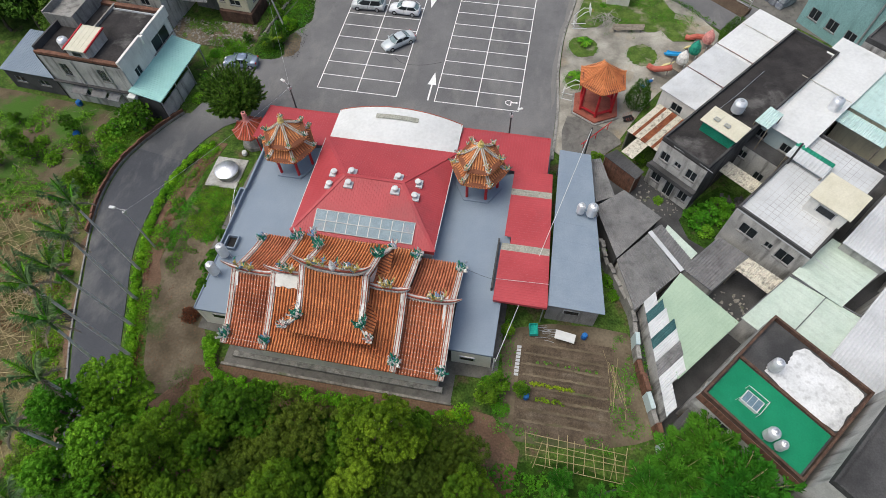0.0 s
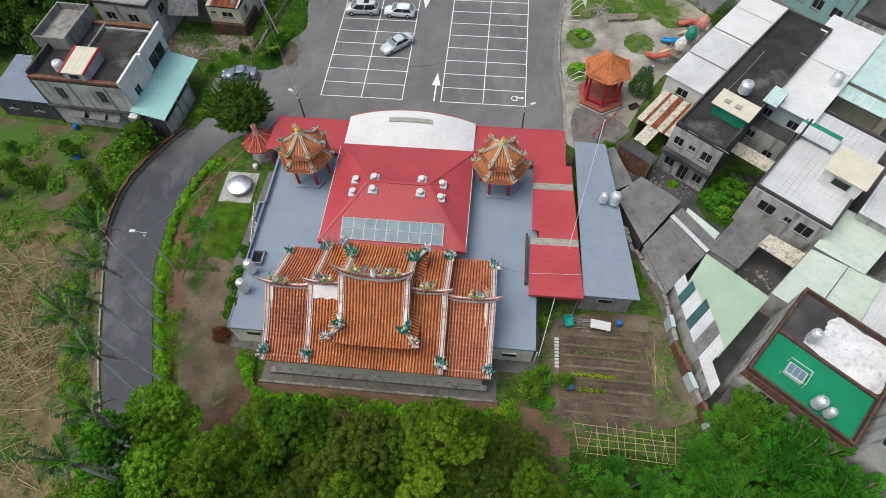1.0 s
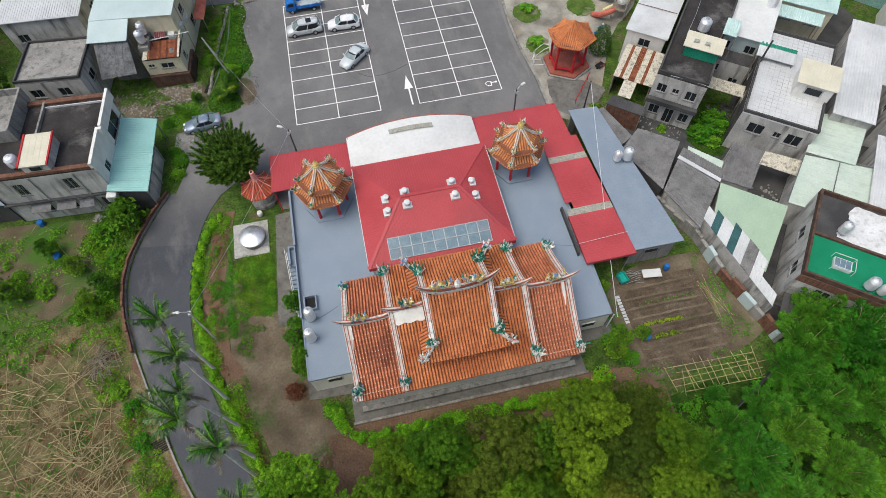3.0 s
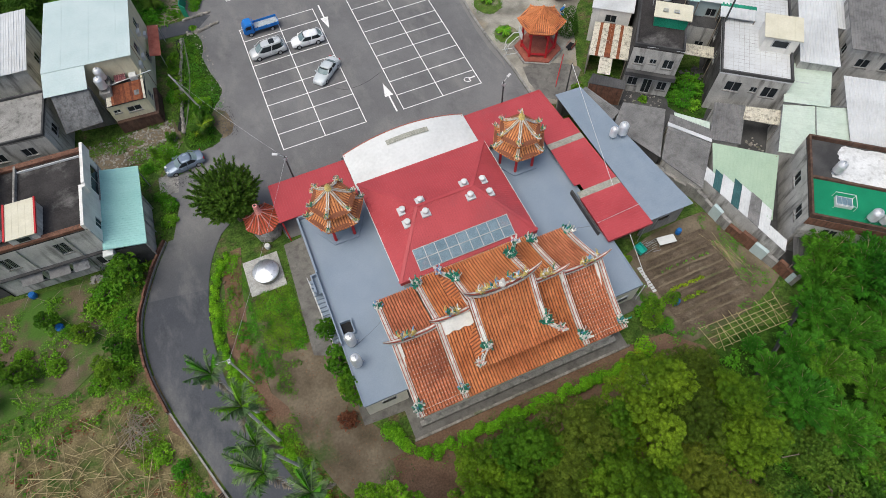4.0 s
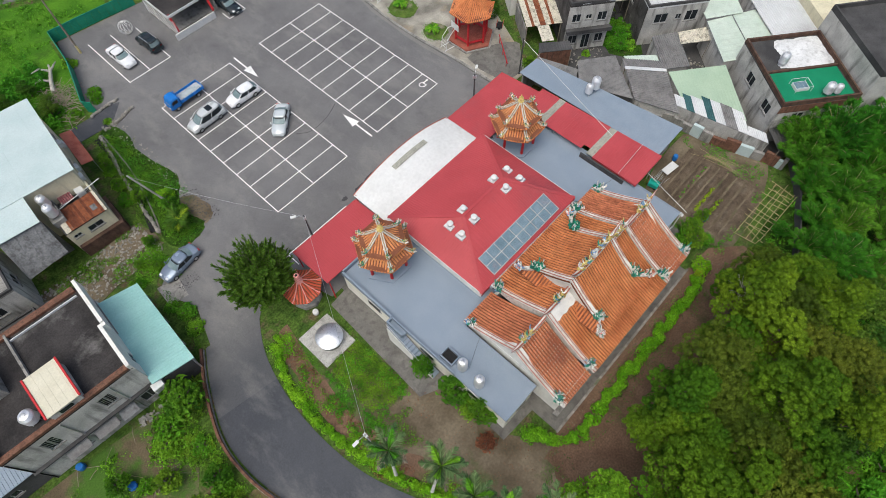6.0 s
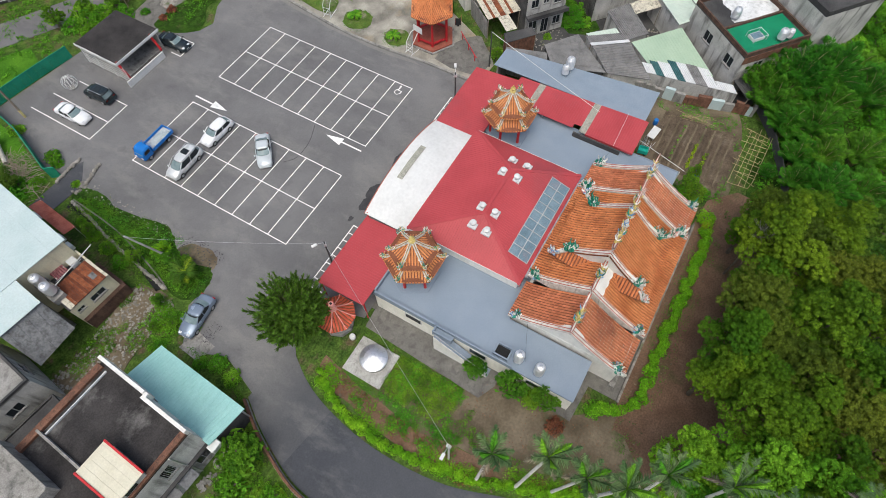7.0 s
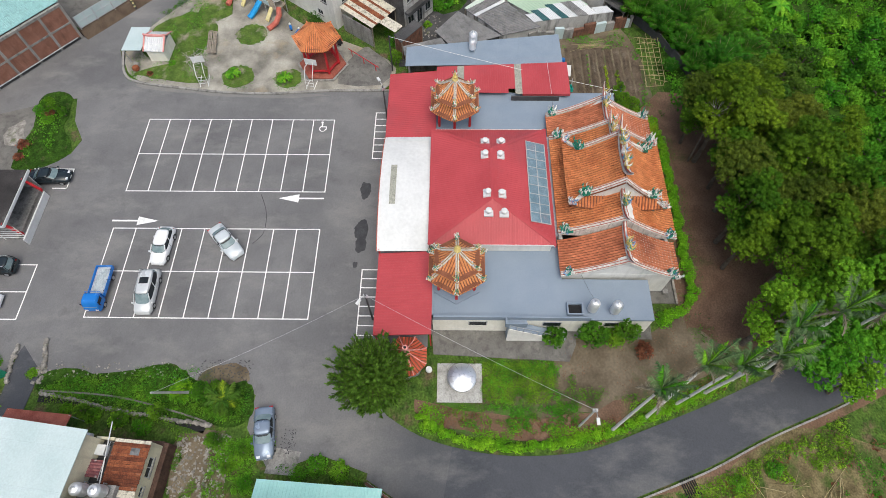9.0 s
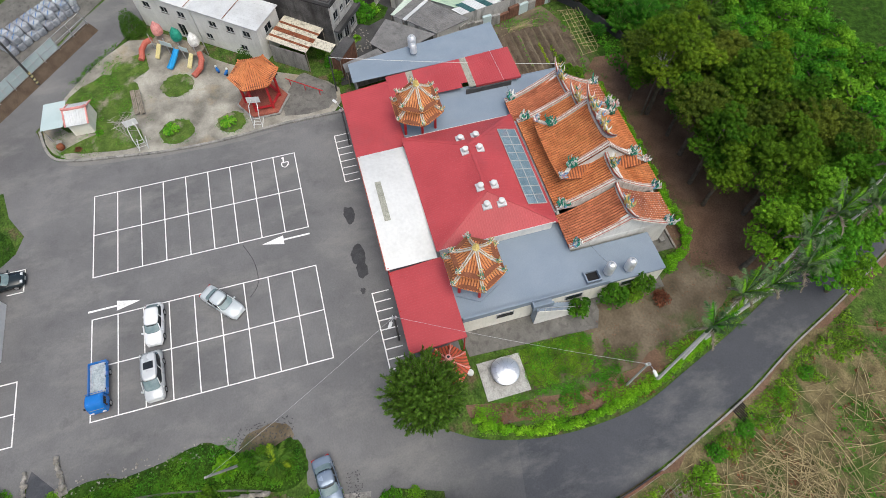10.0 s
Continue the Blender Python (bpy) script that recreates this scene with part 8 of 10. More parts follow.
def spiky_tree(name, label, seed, R, H, mat, n=120):
    """An evergreen whose branches radiate in stiff bottle-brush tufts."""
    rgt = random.Random(seed)
    ob = thing(name, label, "tree")
    wood, lv = MB(), MB()
    wood.tube([(0, 0, 0), (0.05, 0, H * 0.4), (0, 0.05, H * 0.75)], [0.28, 0.2, 0.08], 8)
    for k in range(n):
        a = k * 2.399
        e = 0.05 + 0.95 * (k + 0.5) / n
        el = math.asin(min(0.999, e))
        d = Vector((math.cos(a) * math.cos(el), math.sin(a) * math.cos(el), 0.15 + math.sin(el) * 0.95)).normalized()
        ln = (R * 1.05 * math.cos(el) + (H * 0.60) * math.sin(el)) * rgt.choice((0.74, 0.86, 0.94, 1.0, 1.10)) * rgt.uniform(0.9, 1.06)
        base = Vector((0.2, 0.1, H * 0.40))
        tip = base + d * ln
        wood.tube([base + d * ln * 0.15, base + d * ln * 0.6, tip], [0.06, 0.04, 0.015], 4)
        for i in range(70):
            t = 1 - 0.62 * rgt.random() ** 1.2
            p = base + d * ln * t
            w = 0.36 * (0.45 + 0.55 * math.sin(math.pi * min(1, (1 - t) / 0.5 + 0.08)))
            side = Vector((rgt.gauss(0, 1), rgt.gauss(0, 1), rgt.gauss(0, 1))).normalized()
            q = p + side * w * rgt.uniform(0.6, 1.1) + d * w * 0.8
            bn = side.cross(d).normalized() * 0.06
            lv.add([p - bn, p + bn, q + bn * 0.6, q - bn * 0.6], [(0, 1, 2, 3)])
    part("trunk", wood, BARK, ob)
    tagged(part("crown", lv, mat, ob), kind="stuff")
    return ob


spiky_tree("evergreen_tree", "dark green spiky evergreen at the lane corner", 10, 2.2, 7.2, LEAFSPIKE, 330).location = (-19.8, -7.5, 0)
ST = tree_kind("small_tree", "small round green tree beside the hall", 12, 1.15, 0.9, 3.3, LEAF, 12, 110, 0.28, "small trees")
plant_out(ST, [(-14.9, -24.1, 1.05), (-14.6, -27.8, 1.2), (-14.2, -30.9, 1.35), (-14.9, -29.9, 0.9), (14.9, -34.6, 1.0), (14.1, -35.6, 0.9), (17.1, -34.6, 0.75), (15.2, -29.1, 0.55), (-31.7, -10.4, 1.5), (-39.8, -12.2, 0.8), (-42.6, -17.0, 1.1), (-36.8, -15.0, 1.0),
               (-44.6, -15.8, 1.0), (-20.4, 8.6, 0.8), (-19.9, 7.4, 0.7), (-22.9, 15.5, 0.7), (-22.2, 12.3, 0.8), (-22.3, 19.0, 0.7), (2.7, 46.0, 1.0), (5.5, 43.6, 1.1), (-1.2, 47.4, 1.0), (8, 43.5, 0.9), (14.0, 34.6, 0.7), (13.4, 33.0, 0.6),
               (-35.2, -19.6, 0.8), (-33.6, -17.9, 0.9), (-46, -18.5, 1.2), (-34.0, -21.0, 0.7), (22.4, -6.9, 0.8), (27.2, -5.8, 0.55), (-47.5, -12, 0.8), (-52, -16, 1.0), (-24.6, 6.9, 0.6), (-26.9, 5.2, 0.5), (-25.6, 3.9, 0.55)], 13)


def cone_tree(name, label, seed, r, h):
    """A clipped cone of fine dark leaves on a short trunk."""
    rgc = random.Random(seed)
    ob = thing(name, label, "tree", 0, 0, 0, 0, "clipped evergreens")
    part("trunk", MB().tube([(0, 0, 0), (0, 0, h * 0.6)], [0.14, 0.05], 8), BARK, ob)
    lv = MB()
    for k in range(150):
        t = (k + 0.5) / 150
        z = 0.3 + (h - 0.5) * (1 - math.sqrt(1 - t))
        rr = r * (1 - ((z - 0.3) / h) ** 1.6) * rgc.uniform(0.78, 0.95)
        a = k * 2.399
        leaf_cloud(lv, rgc, rr * math.cos(a), rr * math.sin(a), z, 0.34, 34, 0.15)
    tagged(part("crown", lv, LEAFDARK, ob), kind="stuff")
    return ob


CT = cone_tree("clipped_tree", "dark clipped cone-shaped evergreen", 14, 1.45, 4.2)
plant_out(CT, [(26.9, 3.6, 1.0), (39.0, 17.6, 1.05)], 15, 1.0, 1.0)
# feathery bamboo-like trees by the terrace house, and the wild slope behind
def plume_tree(name, label, seed, n, h, group):
    """A thicket of arching plumes, each a thin stem with leaves all along its upper part."""
    rgp = random.Random(seed)
    ob = thing(name, label, "bamboo", 0, 0, 0, 0, group)
    st_, lv = MB(), MB()
    for k in range(n):
        a = k * 2.399
        q = math.sqrt((k + 0.5) / n)
        d = Vector((math.cos(a), math.sin(a), 0))
        base = d * 0.5 * q
        hh = h * rgp.uniform(0.7, 1.1) * (1 - 0.35 * q)
        reach = q * 2.3 * rgp.uniform(0.8, 1.25) + 0.25
        pts = [base + d * reach * t ** 1.7 + Vector((0, 0, hh * (1.25 * t - 0.28 * t ** 3))) for t in (0, 0.2, 0.4, 0.6, 0.8, 0.92, 1.04)]
        st_.tube(pts, [0.05, 0.045, 0.04, 0.03, 0.025, 0.02, 0.01], 5)
        for i in range(330):
            t = 0.25 + 0.79 * rgp.random()
            f = t / 1.04 * 6
            i0 = min(5, int(f))
            p = pts[i0].lerp(pts[i0 + 1], min(1.0, f - i0))
            ax = (pts[i0 + 1] - pts[i0]).normalized()
            w = 0.62 * math.sin(math.pi * min(0.95, max(0.18, (t - 0.12) / 0.92)))
            sd = Vector((rgp.gauss(0, 1), rgp.gauss(0, 1), rgp.gauss(0, 0.5))).normalized()
            q = p + sd * w * rgp.uniform(0.4, 1.1) + ax * w * 0.7 + Vector((0, 0, -0.1 * w))
            tip = q + (sd * 0.6 + ax * 0.6 + Vector((0, 0, -0.25))) * 0.30
            wd = (sd + ax).cross(Vector((0, 0, 1)))
            wd = wd.normalized() * 0.058 if wd.length > 0.01 else Vector((0.058, 0, 0))
            lv.add([q - (tip - q) * 0.3, q + wd, tip, q - wd], [(0, 1, 2, 3)])
    tagged(part("stem", st_, BAMBOO, ob), kind="stuff")
    tagged(part("crown", lv, LEAFFEATHER, ob), kind="stuff")
    return ob


FT = plume_tree("feathery_bamboo", "thicket of arching fresh-green bamboo plumes", 16, 26, 5.9, "bamboo thickets")
rg = random.Random(78)
fs = [(20.8, -44.4, 0.62), (24.2, -43.8, 0.72), (28.2, -41.6, 0.85), (30.4, -39.4, 1.05), (32.4, -37.4, 1.0), (34.2, -40.4, 1.1), (25.4, -46.2, 0.9), (29.2, -44.4, 1.0), (21.0, -47.4, 0.8), (18.0, -46.2, 0.6), (33.2, -45.0, 1.1), (36.8, -43.6, 1.1), (22.8, -51.0, 0.8), (27.8, -49.6, 0.85), (40.5, -46.0), (37, -48.5), (21.2, -41.6, 0.34)]
plant_out(FT, fs, 17)
bushes = []
for i in range(200):
    x, y = rg.uniform(-8, 70), rg.uniform(-76, -43)
    if y < grove_edge(x) - 1.2 and not (19 < x < 40 and y > -50) and y < -43:
        bushes.append((x, y, rg.uniform(0.7, 1.5)))
for i in range(70):
    x, y = rg.uniform(9, 34), rg.uniform(-66, -45)
    if y < grove_edge(x) - 1.5 and not (19 < x < 40 and y > -50):
        bushes.append((x, y, rg.uniform(0.7, 1.2)))
VB = tree_kind("vine_mound", "mound of bright green vines and shrubs", 18, 1.9, 0.0, 2.4, VINE, 15, 95, 0.33, "vine mounds")
plant_out(VB, [b for b in bushes if b[1] <= -58 or b[0] > 24], 19)
SB = tree_kind("dark_shrub", "dense dark green shrub behind the grove", 20, 1.9, 0.0, 2.6, LEAFDARK, 15, 95, 0.33, "shrubs behind the grove")
plant_out(SB, [b for b in bushes if b[1] > -58 and b[0] <= 24], 21)
far = []
rg = random.Random(79)
for i in range(36):
    a = rg.uniform(0, 1)
    far.append((-50 - 22 * rg.random(), 4 + 44 * a, rg.uniform(0.8, 1.3)))
far += [(-46 + rg.uniform(-3, 3), 2 + rg.uniform(-2, 3), 0.8) for _ in range(5)] + [(-38 + rg.uniform(-4, 4), 32 + rg.uniform(-3, 6), 0.7) for _ in range(8)] + [(-24 + rg.uniform(-2, 2), 30 + rg.uniform(-2, 8), 0.35) for _ in range(10)]
far += [(-49 - 5.0 * (i % 5) + rg.uniform(-1.5, 1.5), 3.5 + 3.6 * (i // 5) + rg.uniform(-1, 1), 1.0) for i in range(15)]
WT = tree_kind("wood_tree", "dark green woodland tree behind the houses", 20, 2.8, 3.0, 8.2, LEAFDARK, 18, 90, 0.55, "woodland trees")
plant_out(WT, far, 21)

# palms along the lane
def frond(mb, base, a, ln, droop, rg):
    d = Vector((math.cos(a), math.sin(a), 0))
    side = Vector((-d.y, d.x, 0))
    pts = [base + d * ln * t + Vector((0, 0, ln * (0.75 * t - droop * t * t))) for t in (0, 0.2, 0.4, 0.6, 0.8, 1.0)]
    mb.tube(pts, [0.05, 0.045, 0.04, 0.03, 0.02, 0.01], 4)
    for k in range(26):
        t = 0.12 + 0.88 * k / 26
        i = min(4, int(t * 5))
        p = pts[i].lerp(pts[i + 1], t * 5 - i)
        w = ln * 0.24 * math.sin(math.pi * min(0.98, 0.12 + 0.88 * (1 - t * 0.85)))
        for s in (-1, 1):
            q = p + side * s * w + d * w * 0.55 + Vector((0, 0, -w * rg.uniform(0.3, 1.1)))
            mb.add([p, p + d * 0.11, q], [(0, 1, 2)])


def palm_frond(mb, base, a, ln, lift, droop, rg):
    """An erect, ragged feather frond that arches over at the tip."""
    d = Vector((math.cos(a), math.sin(a), 0))
    side = Vector((-d.y, d.x, 0))
    pts = [base + d * ln * 0.55 * t ** 1.15 + Vector((0, 0, ln * (lift * t - droop * t * t))) for t in (0, 0.2, 0.4, 0.6, 0.8, 1.0)]
    mb.tube(pts, [0.05, 0.045, 0.035, 0.03, 0.02, 0.01], 4)
    for k in range(34):
        t = 0.10 + 0.9 * (k + rg.random() * 0.6) / 34
        if rg.random() < 0.12:
            continue
        i = min(4, int(t * 5))
        p = pts[i].lerp(pts[i + 1], min(1.0, t * 5 - i))
        w = ln * rg.uniform(0.16, 0.27) * math.sin(math.pi * min(0.96, 0.2 + 0.75 * t))
        for s in (-1, 1):
            q = p + side * s * w * 0.7 + d * w * 0.8 + Vector((0, 0, w * rg.uniform(-0.7, 0.35)))
            mb.add([p, p + d * 0.10 + Vector((0, 0, 0.03)), q], [(0, 1, 2)])


pal = thing("palm_tree", "tall slender palm with pale smooth trunk", "palm", 0, 0, 0, 0, "palms along the lane")
part("trunk", MB().tube([(0, 0, 0), (0.03, 0, 0.6), (0.05, 0, 3), (0.12, 0.03, 7), (0.2, 0.05, 11.6)], [0.22, 0.15, 0.13, 0.12, 0.10], 10), PALMBARK, pal)
part("crownshaft", MB().tube([(0.2, 0.05, 11.5), (0.21, 0.05, 12.0), (0.22, 0.05, 12.7)], [0.12, 0.13, 0.07], 10), PALMLEAF, pal, "smooth green crownshaft")
for k in range(9):
    fm_ = MB()
    rk = random.Random(k + 5)
    palm_frond(fm_, Vector((0.22, 0.05, 12.5)), k * 2.4, rk.uniform(2.3, 2.9), rk.uniform(1.05, 1.4), 0.2 + 0.6 * ((k * 3) % 5) / 4, rk)
    part("frond", fm_, PALMLEAF, pal)
for k in range(3):
    fm_ = MB()
    rk = random.Random(k + 25)
    palm_frond(fm_, Vector((0.22, 0.05, 12.2)), k * 2.2 + 0.8, 2.3, 0.25, 0.9, rk)
    part("frond", fm_, DRYFROND, pal, "dry drooping grey frond")
fm_ = MB()
for a in (0.3, 2.4, 4.5):
    palm_frond(fm_, Vector((0.22, 0.05, 12.6)), a, 1.9, 1.35, 0.1, random.Random(int(a * 10)))
part("spear_leaf", fm_, LEAFBRIGHT, pal, "bright young upright leaves")
rgp = random.Random(91)
first = True
for x, y, s in ((-23.2, -28.8, 0.8), (-22.05, -32.0, 1.04), (-20.9, -34.8, 1.0), (-19.8, -37.7, 1.12), (-18.4, -40.7, 1.05), (-17.6, -43.8, 1.05), (-16.1, -47.5, 1.05), (-14.4, -51.5, 1.05)):
    m = Matrix.LocRotScale((x, y, 0), Euler((rgp.uniform(-0.05, 0.05), rgp.uniform(-0.02, 0.06), rgp.uniform(0, 6.28))), None)
    if first:
        pal.matrix_world = m
        first = False
    else:
        o = copy_thing(pal, m)
        o.scale = (s, s, s)
# low palm with yellowing fronds on the verge
yp = thing("areca_palm", "bushy clump palm with yellowing fronds on the verge", "palm", -21.0, 6.4, 0.05)
part("trunk", MB().tube([(0, 0, 0), (0, 0, 1.0)], [0.25, 0.18], 8), BARK, yp)
for k in range(26):
    fm_ = MB()
    rk = random.Random(k + 40)
    palm_frond(fm_, Vector((rk.uniform(-0.4, 0.4), rk.uniform(-0.4, 0.4), 0.9)), k * 2.4, rk.uniform(2.0, 3.0), rk.uniform(0.5, 1.0), rk.uniform(0.3, 0.8), rk)
    part("frond", fm_, LEAFYELLOW if k % 7 == 0 else LEAFDARK, yp)


ban = None
rgb_ = random.Random(17)
for x, y in ((30.5, -57.0), (38.0, -60.0)):
    m = Matrix.LocRotScale((x, y, 0), Euler((0, 0, rgb_.uniform(0, 6))), None)
    if ban is None:
        ban = thing("banana_plant", "broad-leaved green banana plant on the slope", "banana plant", 0, 0, 0, 0, "banana plants")
        part("stem", MB().tube([(0, 0, 0), (0.05, 0, 2.6)], [0.2, 0.12], 8), VINE, ban)
        for k in range(8):
            a = k * 2.4
            d, sd = Vector((math.cos(a), math.sin(a), 0)), Vector((-math.sin(a), math.cos(a), 0))
            rows = []
            for t in (0, 0.15, 0.35, 0.6, 0.85, 1.0):
                c_ = Vector((0.05, 0, 2.5)) + d * 1.7 * t + Vector((0, 0, 1.5 * t - 1.9 * t * t))
                w_ = 0.04 + 0.26 * math.sin(math.pi * min(1, t * 0.95 + 0.03))
                rows.append([c_ - sd * w_ + Vector((0, 0, -0.1)), c_, c_ + sd * w_ + Vector((0, 0, -0.1))])
            part("leaf", MB().curved(rows, 0.01), VINE, ban)
        ban.matrix_world = m
    else:
        copy_thing(ban, m)


def hedge(name, label, line, w, h, mat, seed, dens=26, size=0.2):
    rgh = random.Random(seed)
    mb = MB()
    pts = smooth_line(line, 6)
    for k in range(len(pts) - 1):
        a, b = Vector((*pts[k], 0)), Vector((*pts[k + 1], 0))
        n = max(1, int((b - a).length / 0.2))
        for i in range(n):
            p = a.lerp(b, (i + rgh.random()) / n)
            hh = h * rgh.uniform(0.75, 1.2)
            leaf_cloud(mb, rgh, p.x + rgh.uniform(-0.3, 0.3) * w, p.y + rgh.uniform(-0.3, 0.3) * w, hh * 0.45, w * rgh.uniform(0.30, 0.42), max(6, int(dens * 0.6)), size * 0.85, flat=hh / w * 1.15)
    return tagged(solid(name, mb, mat, label, "hedge"), kind="stuff")


hedge("hedge", "bright green low hedge along the lane", [(-22.2, -11.4), (-24.3, -15.3), (-24.8, -20.4), (-24.2, -25.3), (-22.9, -29.8), (-21.2, -34.2), (-19.2, -38.5), (-17.0, -43.5)], 1.0, 0.75, LEAFLIME, 31, 110, 0.24)
hedge("hedge", "bright green low hedge behind the temple wall", [(10.4, -38.35), (5.0, -38.5), (-2.0, -38.45), (-8.0, -38.5), (-9.9, -38.4), (-11.6, -37.2), (-12.8, -34.8)], 1.25, 1.25, LEAFHEDGE, 32, 210, 0.24)
hedge("hedge", "yellow-green clipped hedge block", [(10.6, -38.0), (12.6, -37.8)], 1.3, 1.3, LEAFYELLOW, 33, 60, 0.18)
hedge("hedge", "overgrown shrubs in the flower border", [(-21.4, -12.8), (-22.6, -16.5), (-22.8, -21.0)], 0.7, 0.6, LEAF, 34, 18)
hedge("hedge", "green shrubs along the drainage ditch", [(-21.0, 23.5), (-21.9, 17.5), (-23.0, 12.0), (-24.0, 9.0)], 1.3, 1.0, LEAF, 35, 24)
hedge("hedge", "green shrubs at the playground fence", [(31.0, 25.4), (34.6, 22.4), (37.4, 19.8)], 0.8, 0.7, LEAF, 36, 22)
hedge("hedge", "shrubs between the aqua awning and the lane", [(-26.9, 0.6), (-27.0, -3.2), (-28.2, -6.8)], 1.0, 1.0, LEAF, 37, 26)


def weeds(name, label, n, region, mat, seed, size=0.3, h=0.25, clump=5):
    """Scattered low weeds: leaf tufts inside a test region."""
    rgw = random.Random(seed)
    mb = MB()
    x0, y0, x1, y1, ok = region
    n = int(n * 0.9)
    k = 0
    tries = 0
    while k < n and tries < n * 30:
        tries += 1
        x, y = rgw.uniform(x0, x1), rgw.uniform(y0, y1)
        if not ok(x, y) or noise.noise((x * 0.3 + seed, y * 0.3, 0.0)) < -0.12:
            continue
        k += 1
        leaf_cloud(mb, rgw, x, y, 0.03, rgw.uniform(0.12, 0.5), clump * 2, size * 0.5 * rgw.uniform(0.6, 1.3), flat=h / 0.35, up=0.8)
    return tagged(solid(name, mb, mat, label, "weeds"), kind="stuff")


def lane_x(y, line):
    for (xa, ya), (xb, yb) in zip(line, line[1:]):
        if yb <= y <= ya:
            return xa + (xb - xa) * (y - ya) / (yb - ya)
    return line[-1][0]


weeds("weeds", "low green weeds on the lawn and border", 700, (-25.3, -33, -16.8, -11.5, lambda x, y: x > lane_x(y, ROAD_IN) + 3.0 and not (-21 < x < -17 and y > -17.3) and (y > -26 or x < -19.5) and noise.noise((x * 0.45, y * 0.45, 14.0)) > -0.05), LEAF, 51, 0.24)
weeds("weeds", "green weeds on the vegetable plots west of the lane", 1500, (-60, -24, -32.2, -8.6, lambda x, y: x < lane_x(y, ROAD_OUT) - 0.8 and noise.noise((x * 0.16, y * 0.16, 3.0)) > -0.05), LEAFBRIGHT, 52, 0.24, 0.3, 8)
weeds("weeds", "tufts of green weed in dry grass", 2200, (-60, -58, -24, -20, lambda x, y: x < lane_x(y, ROAD_OUT) - 1.0 and noise.noise((x * 0.2, y * 0.2, 7.0)) > 0.0), LEAFBRIGHT, 53, 0.3, 0.35, 6)
weeds("weeds", "grass tufts on the lot verge", 700, (-23.5, 4.4, -17.6, 24, lambda x, y: x > -23 + (y - 5) * 0.15 and x < (-18.7 if y > 16 else -17.8) and (y > 9.8 or x < -19.6)), LEAFBRIGHT, 54, 0.24)
weeds("weeds", "weeds in the overgrown garden plot", 700, (31.8, -16.2, 39, -7.8, lambda x, y: -21.5 < x * -0.62 + y * 0.79 + 4 + 0 * x and abs((x - 35.3) * 0.79 - (y + 12) * 0.61 * -1) < 9), LEAFBRIGHT, 55, 0.3, 0.4)
weeds("weeds", "grass tufts in the playground islands", 1300, (19.2, 17.8, 34.4, 27.0, lambda x, y: noise.noise((x * 0.35, y * 0.35, 9.0)) > -0.05 and y < 36 - x * 0.35), LEAFBRIGHT, 56, 0.2, 0.2)
weeds("weeds", "grass tufts round the edges of the playground beds", 700, (17.8, 4.6, 30.2, 15.2, lambda x, y: min(abs(math.hypot(x - 27.6, y - 12.6) - 1.6), abs(math.hypot(x - 19.9, y - 13.0) - 1.6), abs(math.hypot(x - 19.6, y - 6.6) - 1.4)) < 0.5), LEAFBRIGHT, 74, 0.16, 0.15)
weeds("weeds", "ragged grass along the playground lawn", 900, (19.0, 15.8, 35.2, 27.4, lambda x, y: noise.noise((x * 0.5, y * 0.5, 12.0)) > 0.08 and y < 36.5 - x * 0.33), LEAF, 75, 0.18, 0.15)
weeds("weeds", "sparse weeds and leaves on the earth under the grove", 500, (-20, -40, 14.5, -37.4, lambda x, y: True), LEAF, 57, 0.2, 0.2, 4)
weeds("weeds", "weeds at the field edges", 600, (14.6, -38.5, 29, -27.5, lambda x, y: x > 25.2 or y < -37.6 or x < 16.0), LEAFBRIGHT, 58, 0.26, 0.3)
weeds("weeds", "wild grass beyond the fences", 2500, (-34, 27, 14, 60, lambda x, y: (y > 43.6 and x < 3) or (x < -19.8 and y < 42 + 0.25 * x + 6) or (6.5 < x < 16.5 and 32.9 < y < 36.3 and x > 8 - (y - 31) * 0.2)), LEAFBRIGHT, 59, 0.4, 0.4)
weeds("weeds", "thick green undergrowth on the wild slope", 6500, (-8, -74, 60, -41, lambda x, y: y < grove_edge(x) - 0.3 and not (x < 29.5 and y > -40.5)), VINE, 60, 0.5, 0.6, 9)
weeds("dry_tussocks", "brown withered stems in the dry grass", 900, (-60, -58, -24, -20.5, lambda x, y: x < lane_x(y, ROAD_OUT) - 1.6 and noise.noise((x * 0.4, y * 0.4, 19.0)) > 0.05), REDLEAF, 78, 0.4, 0.3, 4)
weeds("weeds", "green shrubs in the rubble strip", 700, (-37, 5.0, -23.6, 10.4, lambda x, y: noise.noise((x * 0.5, y * 0.5, 4.0)) > -0.05), LEAF, 61, 0.28, 0.35)
weeds("flower_clumps", "reddish-brown flower clumps between the palm trunks", 260, (-24.5, -41, -17, -26, lambda x, y: abs(x - (-23.0 - (y + 28.8) * 0.40)) < 0.9), REDLEAF, 62, 0.22, 0.3, 6)
weeds("flower_clumps", "reddish flowers in the curved border", 220, (-25, -26, -21.0, -12, lambda x, y: x > lane_x(y, ROAD_IN) + 1.6 and x < lane_x(y, ROAD_IN) + 3.2), REDLEAF, 63, 0.2, 0.25, 5)
weeds("reeds", "tall dark green reeds and scrub beside the field", 700, (-34, 28.6, -19.8, 43, lambda x, y: y < 41.5 - 0.1 * (x + 20) ** 2 * 0.12 and not (x > -22.5 and y < 36)), VINE, 76, 0.6, 1.6, 12)
